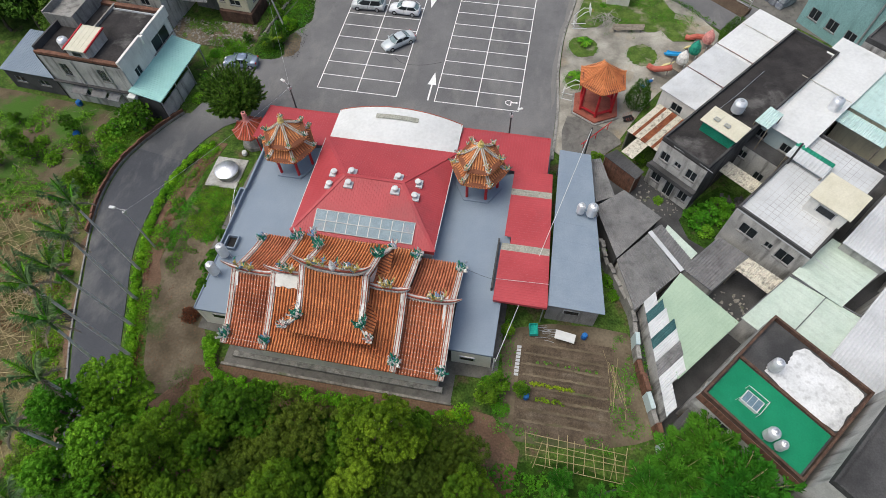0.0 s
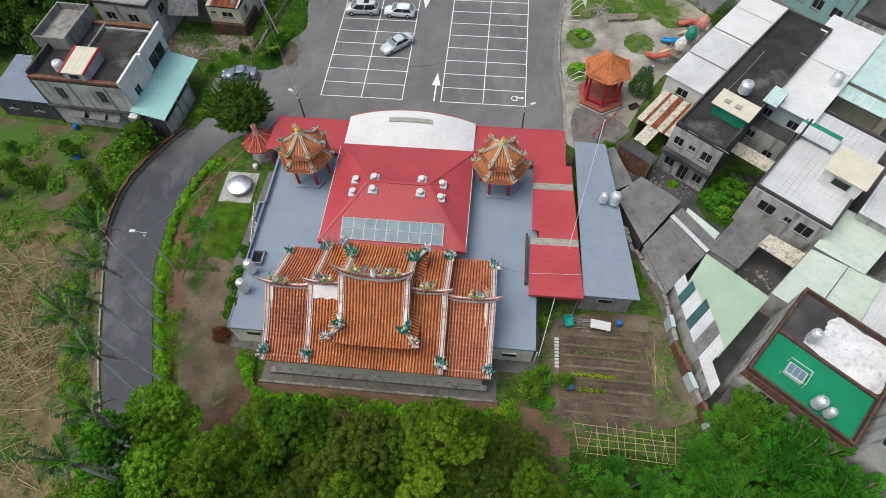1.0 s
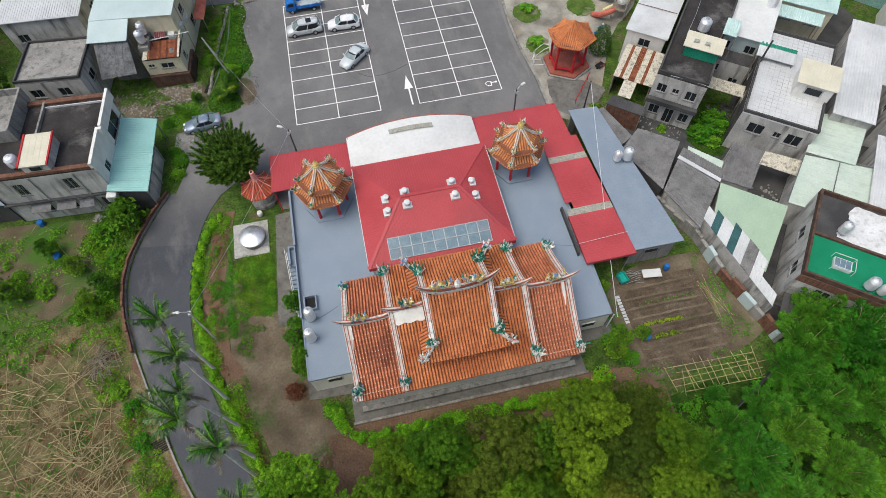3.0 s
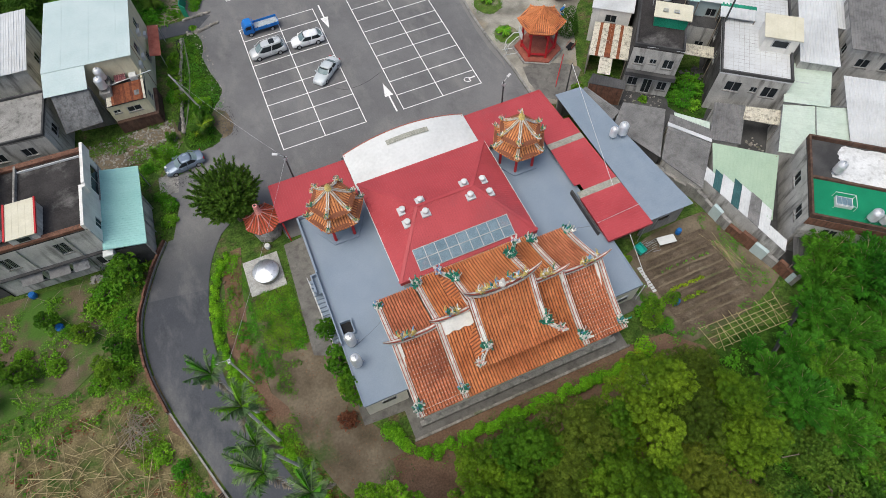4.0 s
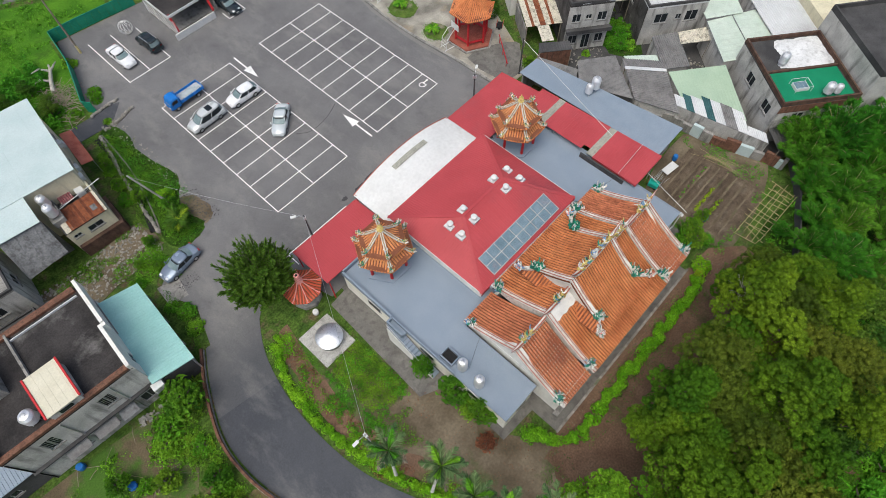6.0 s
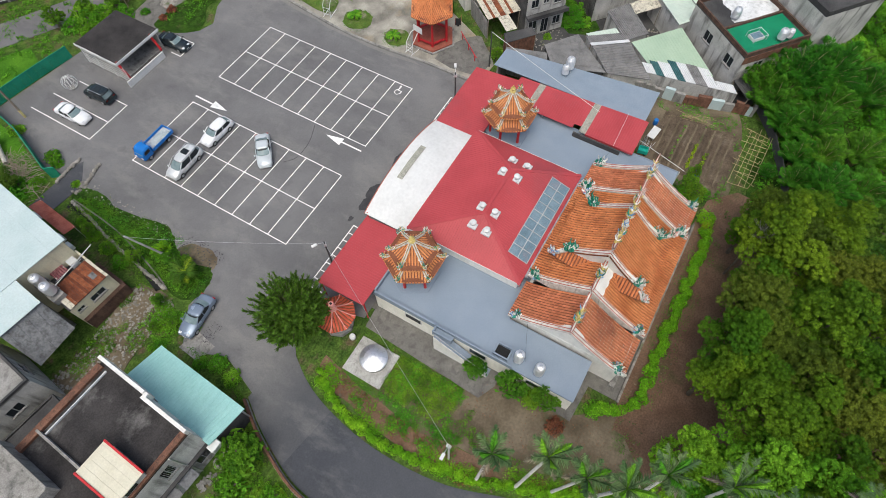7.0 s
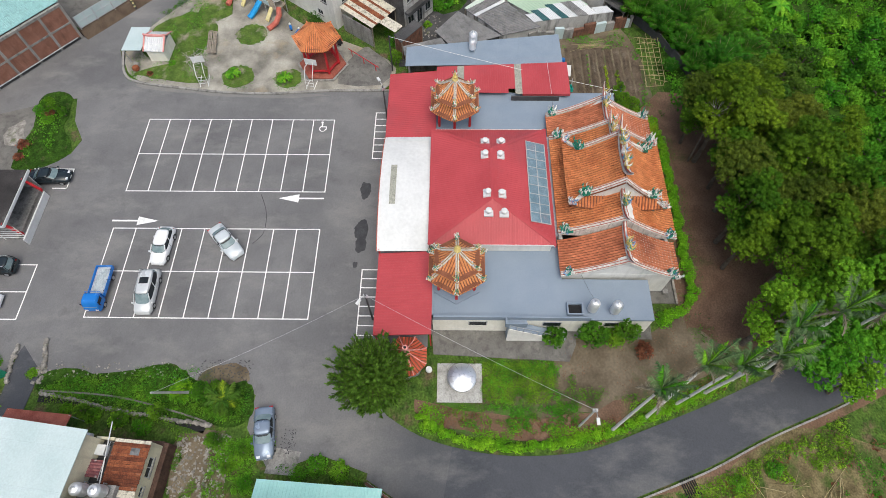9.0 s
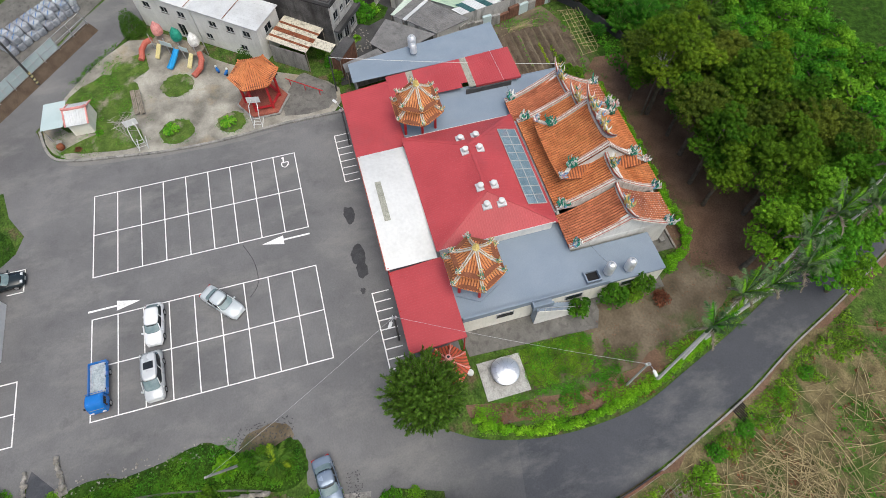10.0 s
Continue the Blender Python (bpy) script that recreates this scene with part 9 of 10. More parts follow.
RB = tree_kind("russet_bush", "low reddish-brown bush on bare earth", 23, 0.9, 0.1, 1.0, REDLEAF, 12, 90, 0.22, "")
plant_out(RB, [(-15.8, -32.8, 1.0)], 23, 1.0, 1.0)
weeds("weeds", "low leafy ground cover on the square plot", 1500, (-20.9, -24.1, -17.1, -17.3, lambda x, y: True), LEAF, 64, 0.2, 0.2, 7)
weeds("weeds", "rank green weeds along the lane drain", 1500, (-40, -50, -21, -8.6, lambda x, y: 1.2 < lane_x(y, ROAD_OUT) - x < 4.5 + 2.5 * noise.noise((x * 0.3, y * 0.3, 1.0))), LEAF, 65, 0.34, 0.5, 7)
weeds("weeds", "thick grass and weeds on the green verge", 1500, (-23, 5, -17.6, 24, lambda x, y: x > -22.6 + (y - 8) * 0.13 and x < (-18.8 if y > 16 else -17.9) and (y > 9.8 or x < -19.8)), LEAF, 66, 0.22, 0.25, 6)
weeds("weeds", "creeping weeds on the slope behind the aqua awning", 500, (-29, 1.5, -24.2, 7.5, lambda x, y: y < 7 and x < -24.4), LEAFBRIGHT, 67, 0.3, 0.4, 6)
weeds("weeds", "bright shrubs over the western plots", 480, (-60, -24, -32.5, -8.8, lambda x, y: x < lane_x(y, ROAD_OUT) - 1.0 and noise.noise((x * 0.22, y * 0.22, 5.0)) > 0.12), LEAFBRIGHT, 68, 0.4, 0.7, 8)
weeds("weeds", "tall rice-green grass beyond the green fence", 3200, (-46, 28, -19.8, 62, lambda x, y: True), LEAFBRIGHT, 69, 0.3, 0.3, 5)
LB = tree_kind("flower_bush", "round lime-green bush with small red flowers", 27, 1.15, 0.1, 1.7, LEAFLIME, 15, 120, 0.22, "")
plant_out(LB, [(-20.0, 10.7, 1.0)], 27, 1.0, 1.0)
weeds("weeds", "ragged bright weeds and grass under the palms", 1500, (-25.6, -44, -14.5, -11.5, lambda x, y: 0.5 < x - lane_x(y, ROAD_IN) < 2.2 + 1.6 * noise.noise((x * 0.35, y * 0.35, 2.0))), LEAFLIME, 70, 0.24, 0.45, 6)
weeds("weeds", "small rough weeds in the flower border", 420, (-24.5, -26, -20.5, -12, lambda x, y: 2.0 < x - lane_x(y, ROAD_IN) < 4.2 and noise.noise((x * 0.7, y * 0.7, 6.0)) > -0.1), LEAFBRIGHT, 71, 0.26, 0.3, 6)
weeds("weeds", "taller weed clumps on the square plot", 260, (-21.4, -24.6, -17.0, -17.0, lambda x, y: noise.noise((x * 0.6, y * 0.6, 8.0)) > 0.0), LEAFBRIGHT, 72, 0.28, 0.35, 7)
weeds("fallen_leaves", "dry brown leaves and litter on bare earth", 420, (-20, -39.5, -9.0, -25, lambda x, y: x - lane_x(y, ROAD_IN) > 2.5 and (x < -13.2 or y < -36.5)), REDLEAF, 73, 0.14, 0.05, 3)
CBUSH = tree_kind("green_shrub", "leafy green shrub in the weeds", 28, 0.95, 0.05, 1.3, LEAFBRIGHT, 14, 110, 0.2, "green shrubs")
plant_out(CBUSH, [(-26.6, -2.5), (-27.0, -4.6), (-27.3, -1.0, 0.8), (-34.4, -10.8, 1.6), (-35.6, -12.0, 1.2), (-33.2, -14.5, 1.1), (-38.6, -13.5, 0.9), (-43.0, -14.6, 0.9), (-40.0, -16.8, 1.0), (-34.0, -18.6, 1.2), (-36.4, -20.5, 1.0), (-30.6, -31.0, 0.9), (-29.4, -34.5, 0.9), (-32.0, -29.0, 1.0), (-26.4, -42.4, 0.9), (-27.6, -39.0, 0.8),
                  (-22.4, 18.4, 0.8), (-22.8, 16.0, 0.9), (-23.4, 13.6, 0.8), (-21.9, 21.2, 0.7), (-26.0, 4.6, 0.9), (-28.0, 3.6, 0.8), (-24.6, 3.0, 0.7), (-12.6, -35.2, 0.9), (14.4, -34.8, 1.1), (15.6, -36.4, 0.8), (-18.6, 25.6, 0.6), (13.8, 35.4, 0.9), (15.2, 35.8, 1.0), (12.6, 34.8, 0.7), (22.2, 22.0, 0.5), (1.8, 44.2, 1.7), (0.2, 43.4, 1.5), (3.6, 42.6, 1.7), (3.4, 44.6, 1.6), (2.2, 46.4, 1.7), (-0.6, 45.6, 1.6), (4.6, 41.2, 1.3), (6.6, 39.4, 0.8), (14.2, 36.2, 0.9), (-16.6, 37.6, 0.9), (-17.2, 30.8, 1.1), (-17.6, 29.6, 0.9), (-20.6, 29.6, 0.9), (-22.0, 31.0, 1.2)], 29)
plant_out(tree_kind("garden_shrub", "leafy dark green shrub in the overgrown garden", 33, 1.1, 0.05, 1.6, LEAFBRIGHT, 13, 130, 0.26, "garden shrubs"), [(33.6, -13.2), (34.6, -12.0, 1.1), (35.6, -10.6, 0.9), (34.2, -14.2, 0.9), (36.6, -10.9, 0.8), (33.0, -12.0, 0.8), (36.0, -12.4, 0.9), (26.0, -6.6, 0.7), (29.4, -10.8, 0.5), (23.4, -18.6, 0.8), (24.4, -21.8, 0.7), (25.0, -23.4, 0.6)], 34)
plant_out(tree_kind("round_bush", "round clipped yellow-green bush", 37, 1.0, 0.1, 1.7, LEAFHEDGE, 15, 90, 0.2, "round bushes"), [(12.1, -37.7, 1.0), (10.6, -38.2, 0.8)], 38)
plant_out(tree_kind("leafy_bush", "round glossy green bush on the verge", 39, 1.15, 0.1, 1.8, LEAFBRIGHT, 15, 90, 0.24, ""), [(-20.2, 10.7)], 40)
plant_out(tree_kind("russet_shrub", "small dark red shrub in the grass corner", 35, 0.75, 0.05, 1.1, REDLEAF, 12, 70, 0.2, "red shrubs"), [(13.8, 35.1), (8.7, 36.4, 0.8), (7.0, 36.4, 0.9), (20.3, 24.4, 0.5)], 36)


# ---- vehicles ----
def car_paint(name, col, rough=0.25, metal=0.0):
    return material(name, col, tuple(min(1, c * 1.12) for c in col), rough, 1.0, 0, 10.0, metal=metal, grain=0.02, gloss=0.5)


WHITECAR = car_paint("white_car_paint", (0.68, 0.69, 0.70))
PALECAR = car_paint("pale_silver_car_paint", (0.52, 0.56, 0.57), 0.3, 0.2)
SILVERCAR = car_paint("silver_car_paint", (0.56, 0.58, 0.58), 0.3, 0.25)
BLUEGREYCAR = car_paint("blue_grey_car_paint", (0.20, 0.25, 0.32), 0.25, 0.3)
DARKCAR = car_paint("dark_car_paint", (0.014, 0.022, 0.026))
TRUCKBLUE = car_paint("blue_truck_paint", (0.012, 0.15, 0.48))
GREYSCUFF = material("scuffed_metal", (0.30, 0.36, 0.38), (0.46, 0.50, 0.51), 0.6, 1.2, 0.1, 6.0, c=(0.20, 0.22, 0.23), spots=0.6, stain=0.3)
LAMPRED = material("red_lamp", (0.35, 0.01, 0.012), (0.42, 0.02, 0.02), 0.2, 2.0)
LAMPCLEAR = material("clear_lamp", (0.6, 0.62, 0.63), (0.72, 0.74, 0.75), 0.12, 2.0)


def loft(mb, sections, mi=0):
    """Rounded body from sections (y, half width, z low, z high)."""
    ring = []
    full = []
    for i in range(len(sections) - 1):
        q = [sections[min(max(i + j, 0), len(sections) - 1)] for j in (-1, 0, 1, 2)]
        for t in (0.0, 0.33, 0.67):
            full.append([0.5 * (2 * b + (c - a) * t + (2 * a - 5 * b + 4 * c - d) * t * t + (3 * b - a - 3 * c + d) * t ** 3) for a, b, c, d in zip(*q)])
    for y, hw, z0, z1 in full + [sections[-1]]:
        c_ = min(0.16, (z1 - z0) * 0.3)
        ring.append([(-hw + 0.05, y, z0), (hw - 0.05, y, z0), (hw, y, z0 + c_), (hw * 0.985, y, z1 - c_), (hw - c_ * 0.9, y, z1), (-hw + c_ * 0.9, y, z1), (-hw * 0.985, y, z1 - c_), (-hw, y, z0 + c_)])
    n = 8
    vs = [p for r in ring for p in r]
    fs = [(j * n + i, j * n + (i + 1) % n, (j + 1) * n + (i + 1) % n, (j + 1) * n + i) for j in range(len(ring) - 1) for i in range(n)]
    fs += [tuple(reversed(range(n))), tuple(range((len(ring) - 1) * n, len(ring) * n))]
    return mb.add(vs, fs, mi)


def wheels(ob, ys, hw, r=0.32):
    for y in ys:
        for s in (-1, 1):
            ty = MB()
            for a, b in ((0.0, 1), ):
                n = 16
                vs = [(s * (hw - t), y + q * math.cos(2 * math.pi * k / n), r + q * math.sin(2 * math.pi * k / n)) for t in (0.0, 0.2) for q in (r,) for k in range(n)]
                ty.add(vs, [tuple(range(n)), tuple(range(2 * n - 1, n - 1, -1))] + [(k, (k + 1) % n, n + (k + 1) % n, n + k) for k in range(n)])
            w = part("wheel", ty, BLACK, ob)
            n = 12
            part("rim", MB().add([(s * (hw + 0.01 - t), y + 0.2 * math.cos(2 * math.pi * k / n), r + 0.2 * math.sin(2 * math.pi * k / n)) for t in (0.0, 0.05) for k in range(n)], [tuple(range(n)), tuple(range(2 * n - 1, n - 1, -1))] + [(k, (k + 1) % n, n + (k + 1) % n, n + k) for k in range(n)]), GALV, w)


def car(label, x, y, rz, paint, kind="sedan", L=4.5, W=1.76, H=1.45):
    """A parked car, nose towards +y of its own frame."""
    ob = thing("car", label, "car", x, y, 0.035, rz, "parked cars")
    h = L / 2
    b = MB()
    if kind == "sedan":
        loft(b, [(-h, W * 0.40, 0.35, 0.78), (-h + 0.12, W * 0.47, 0.25, 0.95), (-h * 0.55, W * 0.5, 0.22, 0.98), (0, W * 0.5, 0.22, 0.95), (h * 0.5, W * 0.5, 0.22, 0.92), (h - 0.35, W * 0.47, 0.25, 0.78), (h, W * 0.36, 0.35, 0.62)])
        cab = [(-h * 0.72, -h * 0.42, h * 0.12, h * 0.46)]
    elif kind == "hatch":
        loft(b, [(-h, W * 0.42, 0.4, 0.9), (-h + 0.1, W * 0.48, 0.28, 1.0), (0, W * 0.5, 0.25, 1.0), (h * 0.5, W * 0.5, 0.25, 0.98), (h - 0.3, W * 0.47, 0.28, 0.82), (h, W * 0.36, 0.38, 0.65)])
        cab = [(-h * 0.97, -h * 0.74, h * 0.14, h * 0.5)]
    else:
        loft(b, [(-h, W * 0.45, 0.4, 0.98), (-h + 0.1, W * 0.49, 0.3, 1.05), (0, W * 0.5, 0.28, 1.05), (h * 0.6, W * 0.5, 0.28, 1.02), (h - 0.25, W * 0.48, 0.3, 0.88), (h, W * 0.4, 0.4, 0.72)])
        cab = [(-h * 0.98, -h * 0.88, h * 0.28, h * 0.66)]
    part("body", b, paint, ob, smooth=True)
    yb, yt, yf, yw = cab[0]
    zb_ = 0.93 if kind == "sedan" else 0.99
    wt, wb = W * 0.40, W * 0.465

    def ring(z, q, grow=0.0, inset=0.0, n=28):
        """One rounded outline of the cabin, q from 0 at the belt to 1 at the roof edge."""
        lo, hi, hw = yb + (yt - yb) * q + inset, yw + (yf - yw) * q - inset, wb + (wt - wb) * q ** 1.4 - inset
        out = []
        for i in range(n):
            c_, s_ = math.cos(2 * math.pi * i / n), math.sin(2 * math.pi * i / n)
            out.append(((hw + grow) * math.copysign(abs(c_) ** 0.5, c_), (lo + hi) / 2 + ((hi - lo) / 2 + grow) * math.copysign(abs(s_) ** 0.42, s_), z))
        return out

    def shell(rings, caps=True):
        n = len(rings[0])
        fs = [(j * n + i, j * n + (i + 1) % n, (j + 1) * n + (i + 1) % n, (j + 1) * n + i) for j in range(len(rings) - 1) for i in range(n)]
        if caps:
            fs += [tuple(reversed(range(n))), tuple(range((len(rings) - 1) * n, len(rings) * n))]
        return MB().add([p for r in rings for p in r], fs)

    ze = H - 0.13
    part("glass_house", shell([ring(zb_ - 0.02, 0), ring(zb_ + (ze - zb_) * 0.55, 0.5), ring(ze, 0.96)]), GLASS, ob, "dark tinted windows", smooth=False)
    # front and rear panes over the dark glass, pale to stand for reflected sky
    for nm, i0, i1 in (("windscreen", 3, 11), ("rear_window", 17, 25)):
        lo_, mid_, hi_ = ring(zb_ + 0.04, 0.05, 0.012), ring(zb_ + (ze - zb_) * 0.55, 0.5, 0.012), ring(ze - 0.02, 0.93, 0.012)
        g_ = MB()
        k_ = i1 - i0 + 1
        g_.v = [p for r in (lo_, mid_, hi_) for p in r[i0:i1 + 1]]
        g_.f = [(j * k_ + i, j * k_ + i + 1, (j + 1) * k_ + i + 1, (j + 1) * k_ + i) for j in range(2) for i in range(k_ - 1)]
        g_.m = [0] * len(g_.f)
        part(nm, g_, CARGLASS, ob, "window with the sky's reflection put into its pale colour")
    part("roof", shell([ring(ze, 0.96, 0.015), ring(H - 0.06, 1.0, 0.0, 0.05), ring(H - 0.01, 1.0, 0.0, 0.17), ring(H, 1.0, 0.0, 0.34)]), paint, ob, smooth=True)
    for s in (-1, 1):
        for (ya, za), (yc, zc) in (((yb, zb_), (yt, H - 0.05)), ((yw, zb_), (yf, H - 0.05)), (((yb + yw) / 2, zb_), ((yt + yf) / 2, H - 0.05))):
            part("pillar", MB().tube([(s * (wb + 0.005), ya, za), (s * (wt + 0.01), yc, zc)], 0.045, 5), paint, ob)
        part("mirror", MB().lathe([(0.06, 0.95), (0.1, 1.0), (0.09, 1.1), (0.04, 1.14)], 8, s * (W * 0.5 + 0.09), yw - 0.15), paint, ob)
        part("headlight", MB().box(s * W * 0.26 - 0.16, h - 0.3, 0.62, s * W * 0.26 + 0.2 * 0.8, h - 0.08, 0.76), LAMPCLEAR, ob)
        part("tail_light", MB().box(s * W * 0.36 - 0.15, -h + 0.0, 0.72, s * W * 0.36 + 0.15, -h + 0.14, 0.92), LAMPRED, ob)
    part("bumper", MB().box(-W * 0.38, h - 0.12, 0.3, W * 0.38, h + 0.03, 0.5), paint, ob)
    part("plate", MB().box(-0.22, h + 0.03, 0.4, 0.22, h + 0.04, 0.52), WHITEROOF, ob)
    part("door_seam", MB().box(-W * 0.502, -0.1, 0.35, W * 0.502, -0.08, 0.95), BLACK, ob)
    wheels(ob, (-h * 0.6, h * 0.62), W * 0.505, 0.31 if kind == "sedan" else 0.33)
    if kind == "van":
        part("sunroof", MB().box(-0.45, yt + 0.9, H, 0.45, yt + 1.6, H + 0.02), GLASS, ob)
        part("roof_rail", MB().tube([(-wt + 0.05, yt + 0.1, H + 0.04), (-wt + 0.05, yf - 0.1, H + 0.04)], 0.03, 5).tube([(wt - 0.05, yt + 0.1, H + 0.04), (wt - 0.05, yf - 0.1, H + 0.04)], 0.03, 5), GALV, ob)
    return ob


car("white hatchback parked in a bay", -5.0, 16.25, 180 - 92, WHITECAR, "hatch", 4.2, 1.72, 1.52)
car("silver grey people carrier with sunroof in a bay", -10.3, 16.45, 92, SILVERCAR, "van", 4.6, 1.78, 1.75)
car("pale silver sedan turned across the bay lines", -4.4, 9.6, 133, PALECAR, "sedan", 4.6, 1.75, 1.42)
car("blue-grey sedan parked at the lane corner", -23.9, 2.35, 98, BLUEGREYCAR, "sedan", 4.5, 1.76, 1.45)
car("white sedan parked by the green fence", -11.5, 33.4, 183, WHITECAR, "sedan", 4.6, 1.76, 1.43)
car("dark off-road car parked by the booth", -7.6, 33.0, 3, DARKCAR, "van", 4.0, 1.7, 1.7)
car("dark sedan parked behind the booth", 3.9, 31.3, 182, DARKCAR, "sedan", 4.5, 1.76, 1.43)
tk = thing("pickup_truck", "small blue flatbed truck with pale metal bed", "truck", -10.0, 21.35, 0.035, 91)
cb = MB()
loft(cb, [(1.0, 0.76, 0.45, 1.75), (1.15, 0.8, 0.4, 1.85), (1.9, 0.8, 0.4, 1.85), (2.25, 0.78, 0.45, 1.35), (2.4, 0.74, 0.5, 1.0)])
part("cab", cb, TRUCKBLUE, tk)
part("windscreen", MB().add([(-0.66, 2.28, 1.22), (0.66, 2.28, 1.22), (0.6, 1.98, 1.72), (-0.6, 1.98, 1.72), (-0.66, 2.31, 1.24), (0.66, 2.31, 1.24), (0.6, 2.01, 1.74), (-0.6, 2.01, 1.74)], [(0, 1, 2, 3), (7, 6, 5, 4), (0, 4, 5, 1), (1, 5, 6, 2), (2, 6, 7, 3), (3, 7, 4, 0)]), CARGLASS, tk)
for xa in (-0.815, 0.8):
    part("side_window", MB().box(xa, 1.25, 1.15, xa + 0.015, 1.95, 1.6), GLASS, tk)
part("bed_floor", MB().box(-0.78, -2.35, 0.72, 0.78, 0.85, 0.8), GREYSCUFF, tk, "scuffed grey metal bed floor")
for k in range(3):
    part("rope_hook", MB().box(-0.8, -2.0 + k * 1.2, 1.12, -0.74, -1.9 + k * 1.2, 1.2), BLACK, tk)
part("load_rack", MB().tube([(-0.76, 0.8, 1.12), (-0.76, 0.8, 1.7), (0.76, 0.8, 1.7), (0.76, 0.8, 1.12)], 0.03, 5), TRUCKBLUE, tk)
for a in ((-0.84, -2.4, -0.78, 0.9), (0.78, -2.4, 0.84, 0.9)):
    part("side_board", MB().box(a[0], a[1], 0.7, a[2], a[3], 1.12), TRUCKBLUE, tk)
part("tail_board", MB().box(-0.78, -2.42, 0.7, 0.78, -2.36, 1.12), TRUCKBLUE, tk)
part("head_board", MB().box(-0.78, 0.86, 0.7, 0.78, 0.92, 1.5), TRUCKBLUE, tk)
part("chassis", MB().box(-0.5, -2.2, 0.4, 0.5, 1.2, 0.7), BLACK, tk)
for s in (-1, 1):
    part("headlight", MB().box(s * 0.52 - 0.14, 2.36, 0.72, s * 0.52 + 0.14, 2.44, 0.9), LAMPCLEAR, tk)
    part("mirror", MB().box(s * 0.95 - 0.07, 2.0, 1.2, s * 0.95 + 0.07, 2.06, 1.5), BLACK, tk)
wheels(tk, (-1.4, 1.6), 0.8, 0.29)

# ---- street furniture and wires ----
def street_lamp(x, y, h, rz, label, mat=None):
    ob = thing("street_lamp", label, "street lamp", x, y, 0.03, rz, "street lamps")
    part("pole", MB().tube([(0, 0, 0), (0, 0, h)], [0.11, 0.07], 10), mat or DARKCONC, ob)
    part("arm", MB().tube([(0, 0, h - 0.15), (0.5, 0, h + 0.1), (0.9, 0, h + 0.12)], 0.03, 6), GALV, ob)
    part("lamp_head", MB().box(0.7, -0.13, h + 0.08, 1.25, 0.13, h + 0.2), WHITEROOF, ob)
    part("bracket", MB().box(-0.12, -0.2, h - 0.6, 0.12, 0.2, h - 0.3), GALV, ob)
    return ob


street_lamp(-12.8, -6.5, 6.3, 150, "dark pole lamp in front of the awning")
street_lamp(12.3, -6.5, 6.3, 30, "dark pole lamp in front of the awning")
street_lamp(-22.9, -25.9, 6.9, 180, "grey concrete pole with a lamp beside the lane", PLASTER)
ob = thing("utility_pole", "leaning grey utility pole on the verge", "utility pole", -20.2, 9.6, 0.03)
part("pole", MB().tube([(0, 0, 0), (-1.6, 0.9, 6.2)], [0.13, 0.09], 8), PLASTER, ob)
ob = thing("utility_pole", "dark pole with yellow bands by the factory yard", "utility pole", 32.6, 29.6, 0.03)
part("pole", MB().tube([(0, 0, 0), (0, 0.3, 8.5)], [0.16, 0.12], 10), DARKCONC, ob)
for k in range(4):
    part("band", MB().lathe([(0.17, 0.4 + k * 0.5), (0.17, 0.62 + k * 0.5)], 10), SLIDEYELLOW, ob)
ob = thing("utility_pole", "brown pole with a yellow foot inside the green fence", "utility pole", -14.6, 38.8, 0.03)
part("pole", MB().tube([(0, 0, 1.2), (0, 0, 8.2)], [0.14, 0.1], 8), WOOD, ob)
part("foot_guard", MB().tube([(0, 0, 0), (0, 0, 1.2)], 0.16, 8), SLIDEYELLOW, ob, "yellow painted foot")
ob = thing("utility_pole", "thin dark pole beside the sheds", "utility pole", 21.0, -6.6, 0.03)
part("pole", MB().tube([(0, 0, 0), (0, 0, 5.6)], [0.09, 0.07], 8), DARKCONC, ob)
ob = thing("utility_pole", "dark concrete pole beside the white-roofed house", "utility pole", 40.6, -8.2, 0.03)
part("pole", MB().tube([(0, 0, 0), (0, 0, 8.6)], [0.14, 0.1], 8), DARKCONC, ob)


def wire(name, label, a, b, sag, r=0.02, mat=None):
    a, b = Vector(a), Vector(b)
    pts = [a.lerp(b, t / 14) - Vector((0, 0, sag * 4 * (t / 14) * (1 - t / 14))) for t in range(15)]
    solid(name, MB().tube(pts, r, 4), mat or WHITEROOF, label, "cable")


wire("cable", "white cable across the lean-to roofs", (21.0, -6.6, 5.5), (14.4, -33.4, 3.5), 0.25, 0.03)
wire("cable", "thin white cable over the red lean-to", (13.3, -25.6, 4.15), (18.3, -25.4, 4.25), 0.0, 0.02)
wire("cable", "grey cable from the lane lamp to the awning", (-22.9, -25.9, 6.6), (-12.8, -6.5, 6.0), 0.5, 0.015, GALV)
wire("cable", "grey cable along the lot", (-12.8, -6.5, 6.1), (-21.8, 10.5, 6.1), 0.5, 0.012, GALV)
wire("cable", "dark cable on the deck between roof and tanks", (-13.0, -28, 4.1), (-9.7, -26.6, 4.2), 0.2, 0.012, BLACK)
wire("cable", "dark cable from the wing roof to the lean-to", (10.1, -25.3, 4.8), (13.4, -25.8, 4.2), 0.15, 0.012, BLACK)
ob = thing("downpipe", "white downpipe at the deck corner", "pipe", 14.3, -33.0, 0)
part("pipe", MB().tube([(0, 0, 0), (0, 0, 3.2)], 0.06, 8), WHITEROOF, ob)

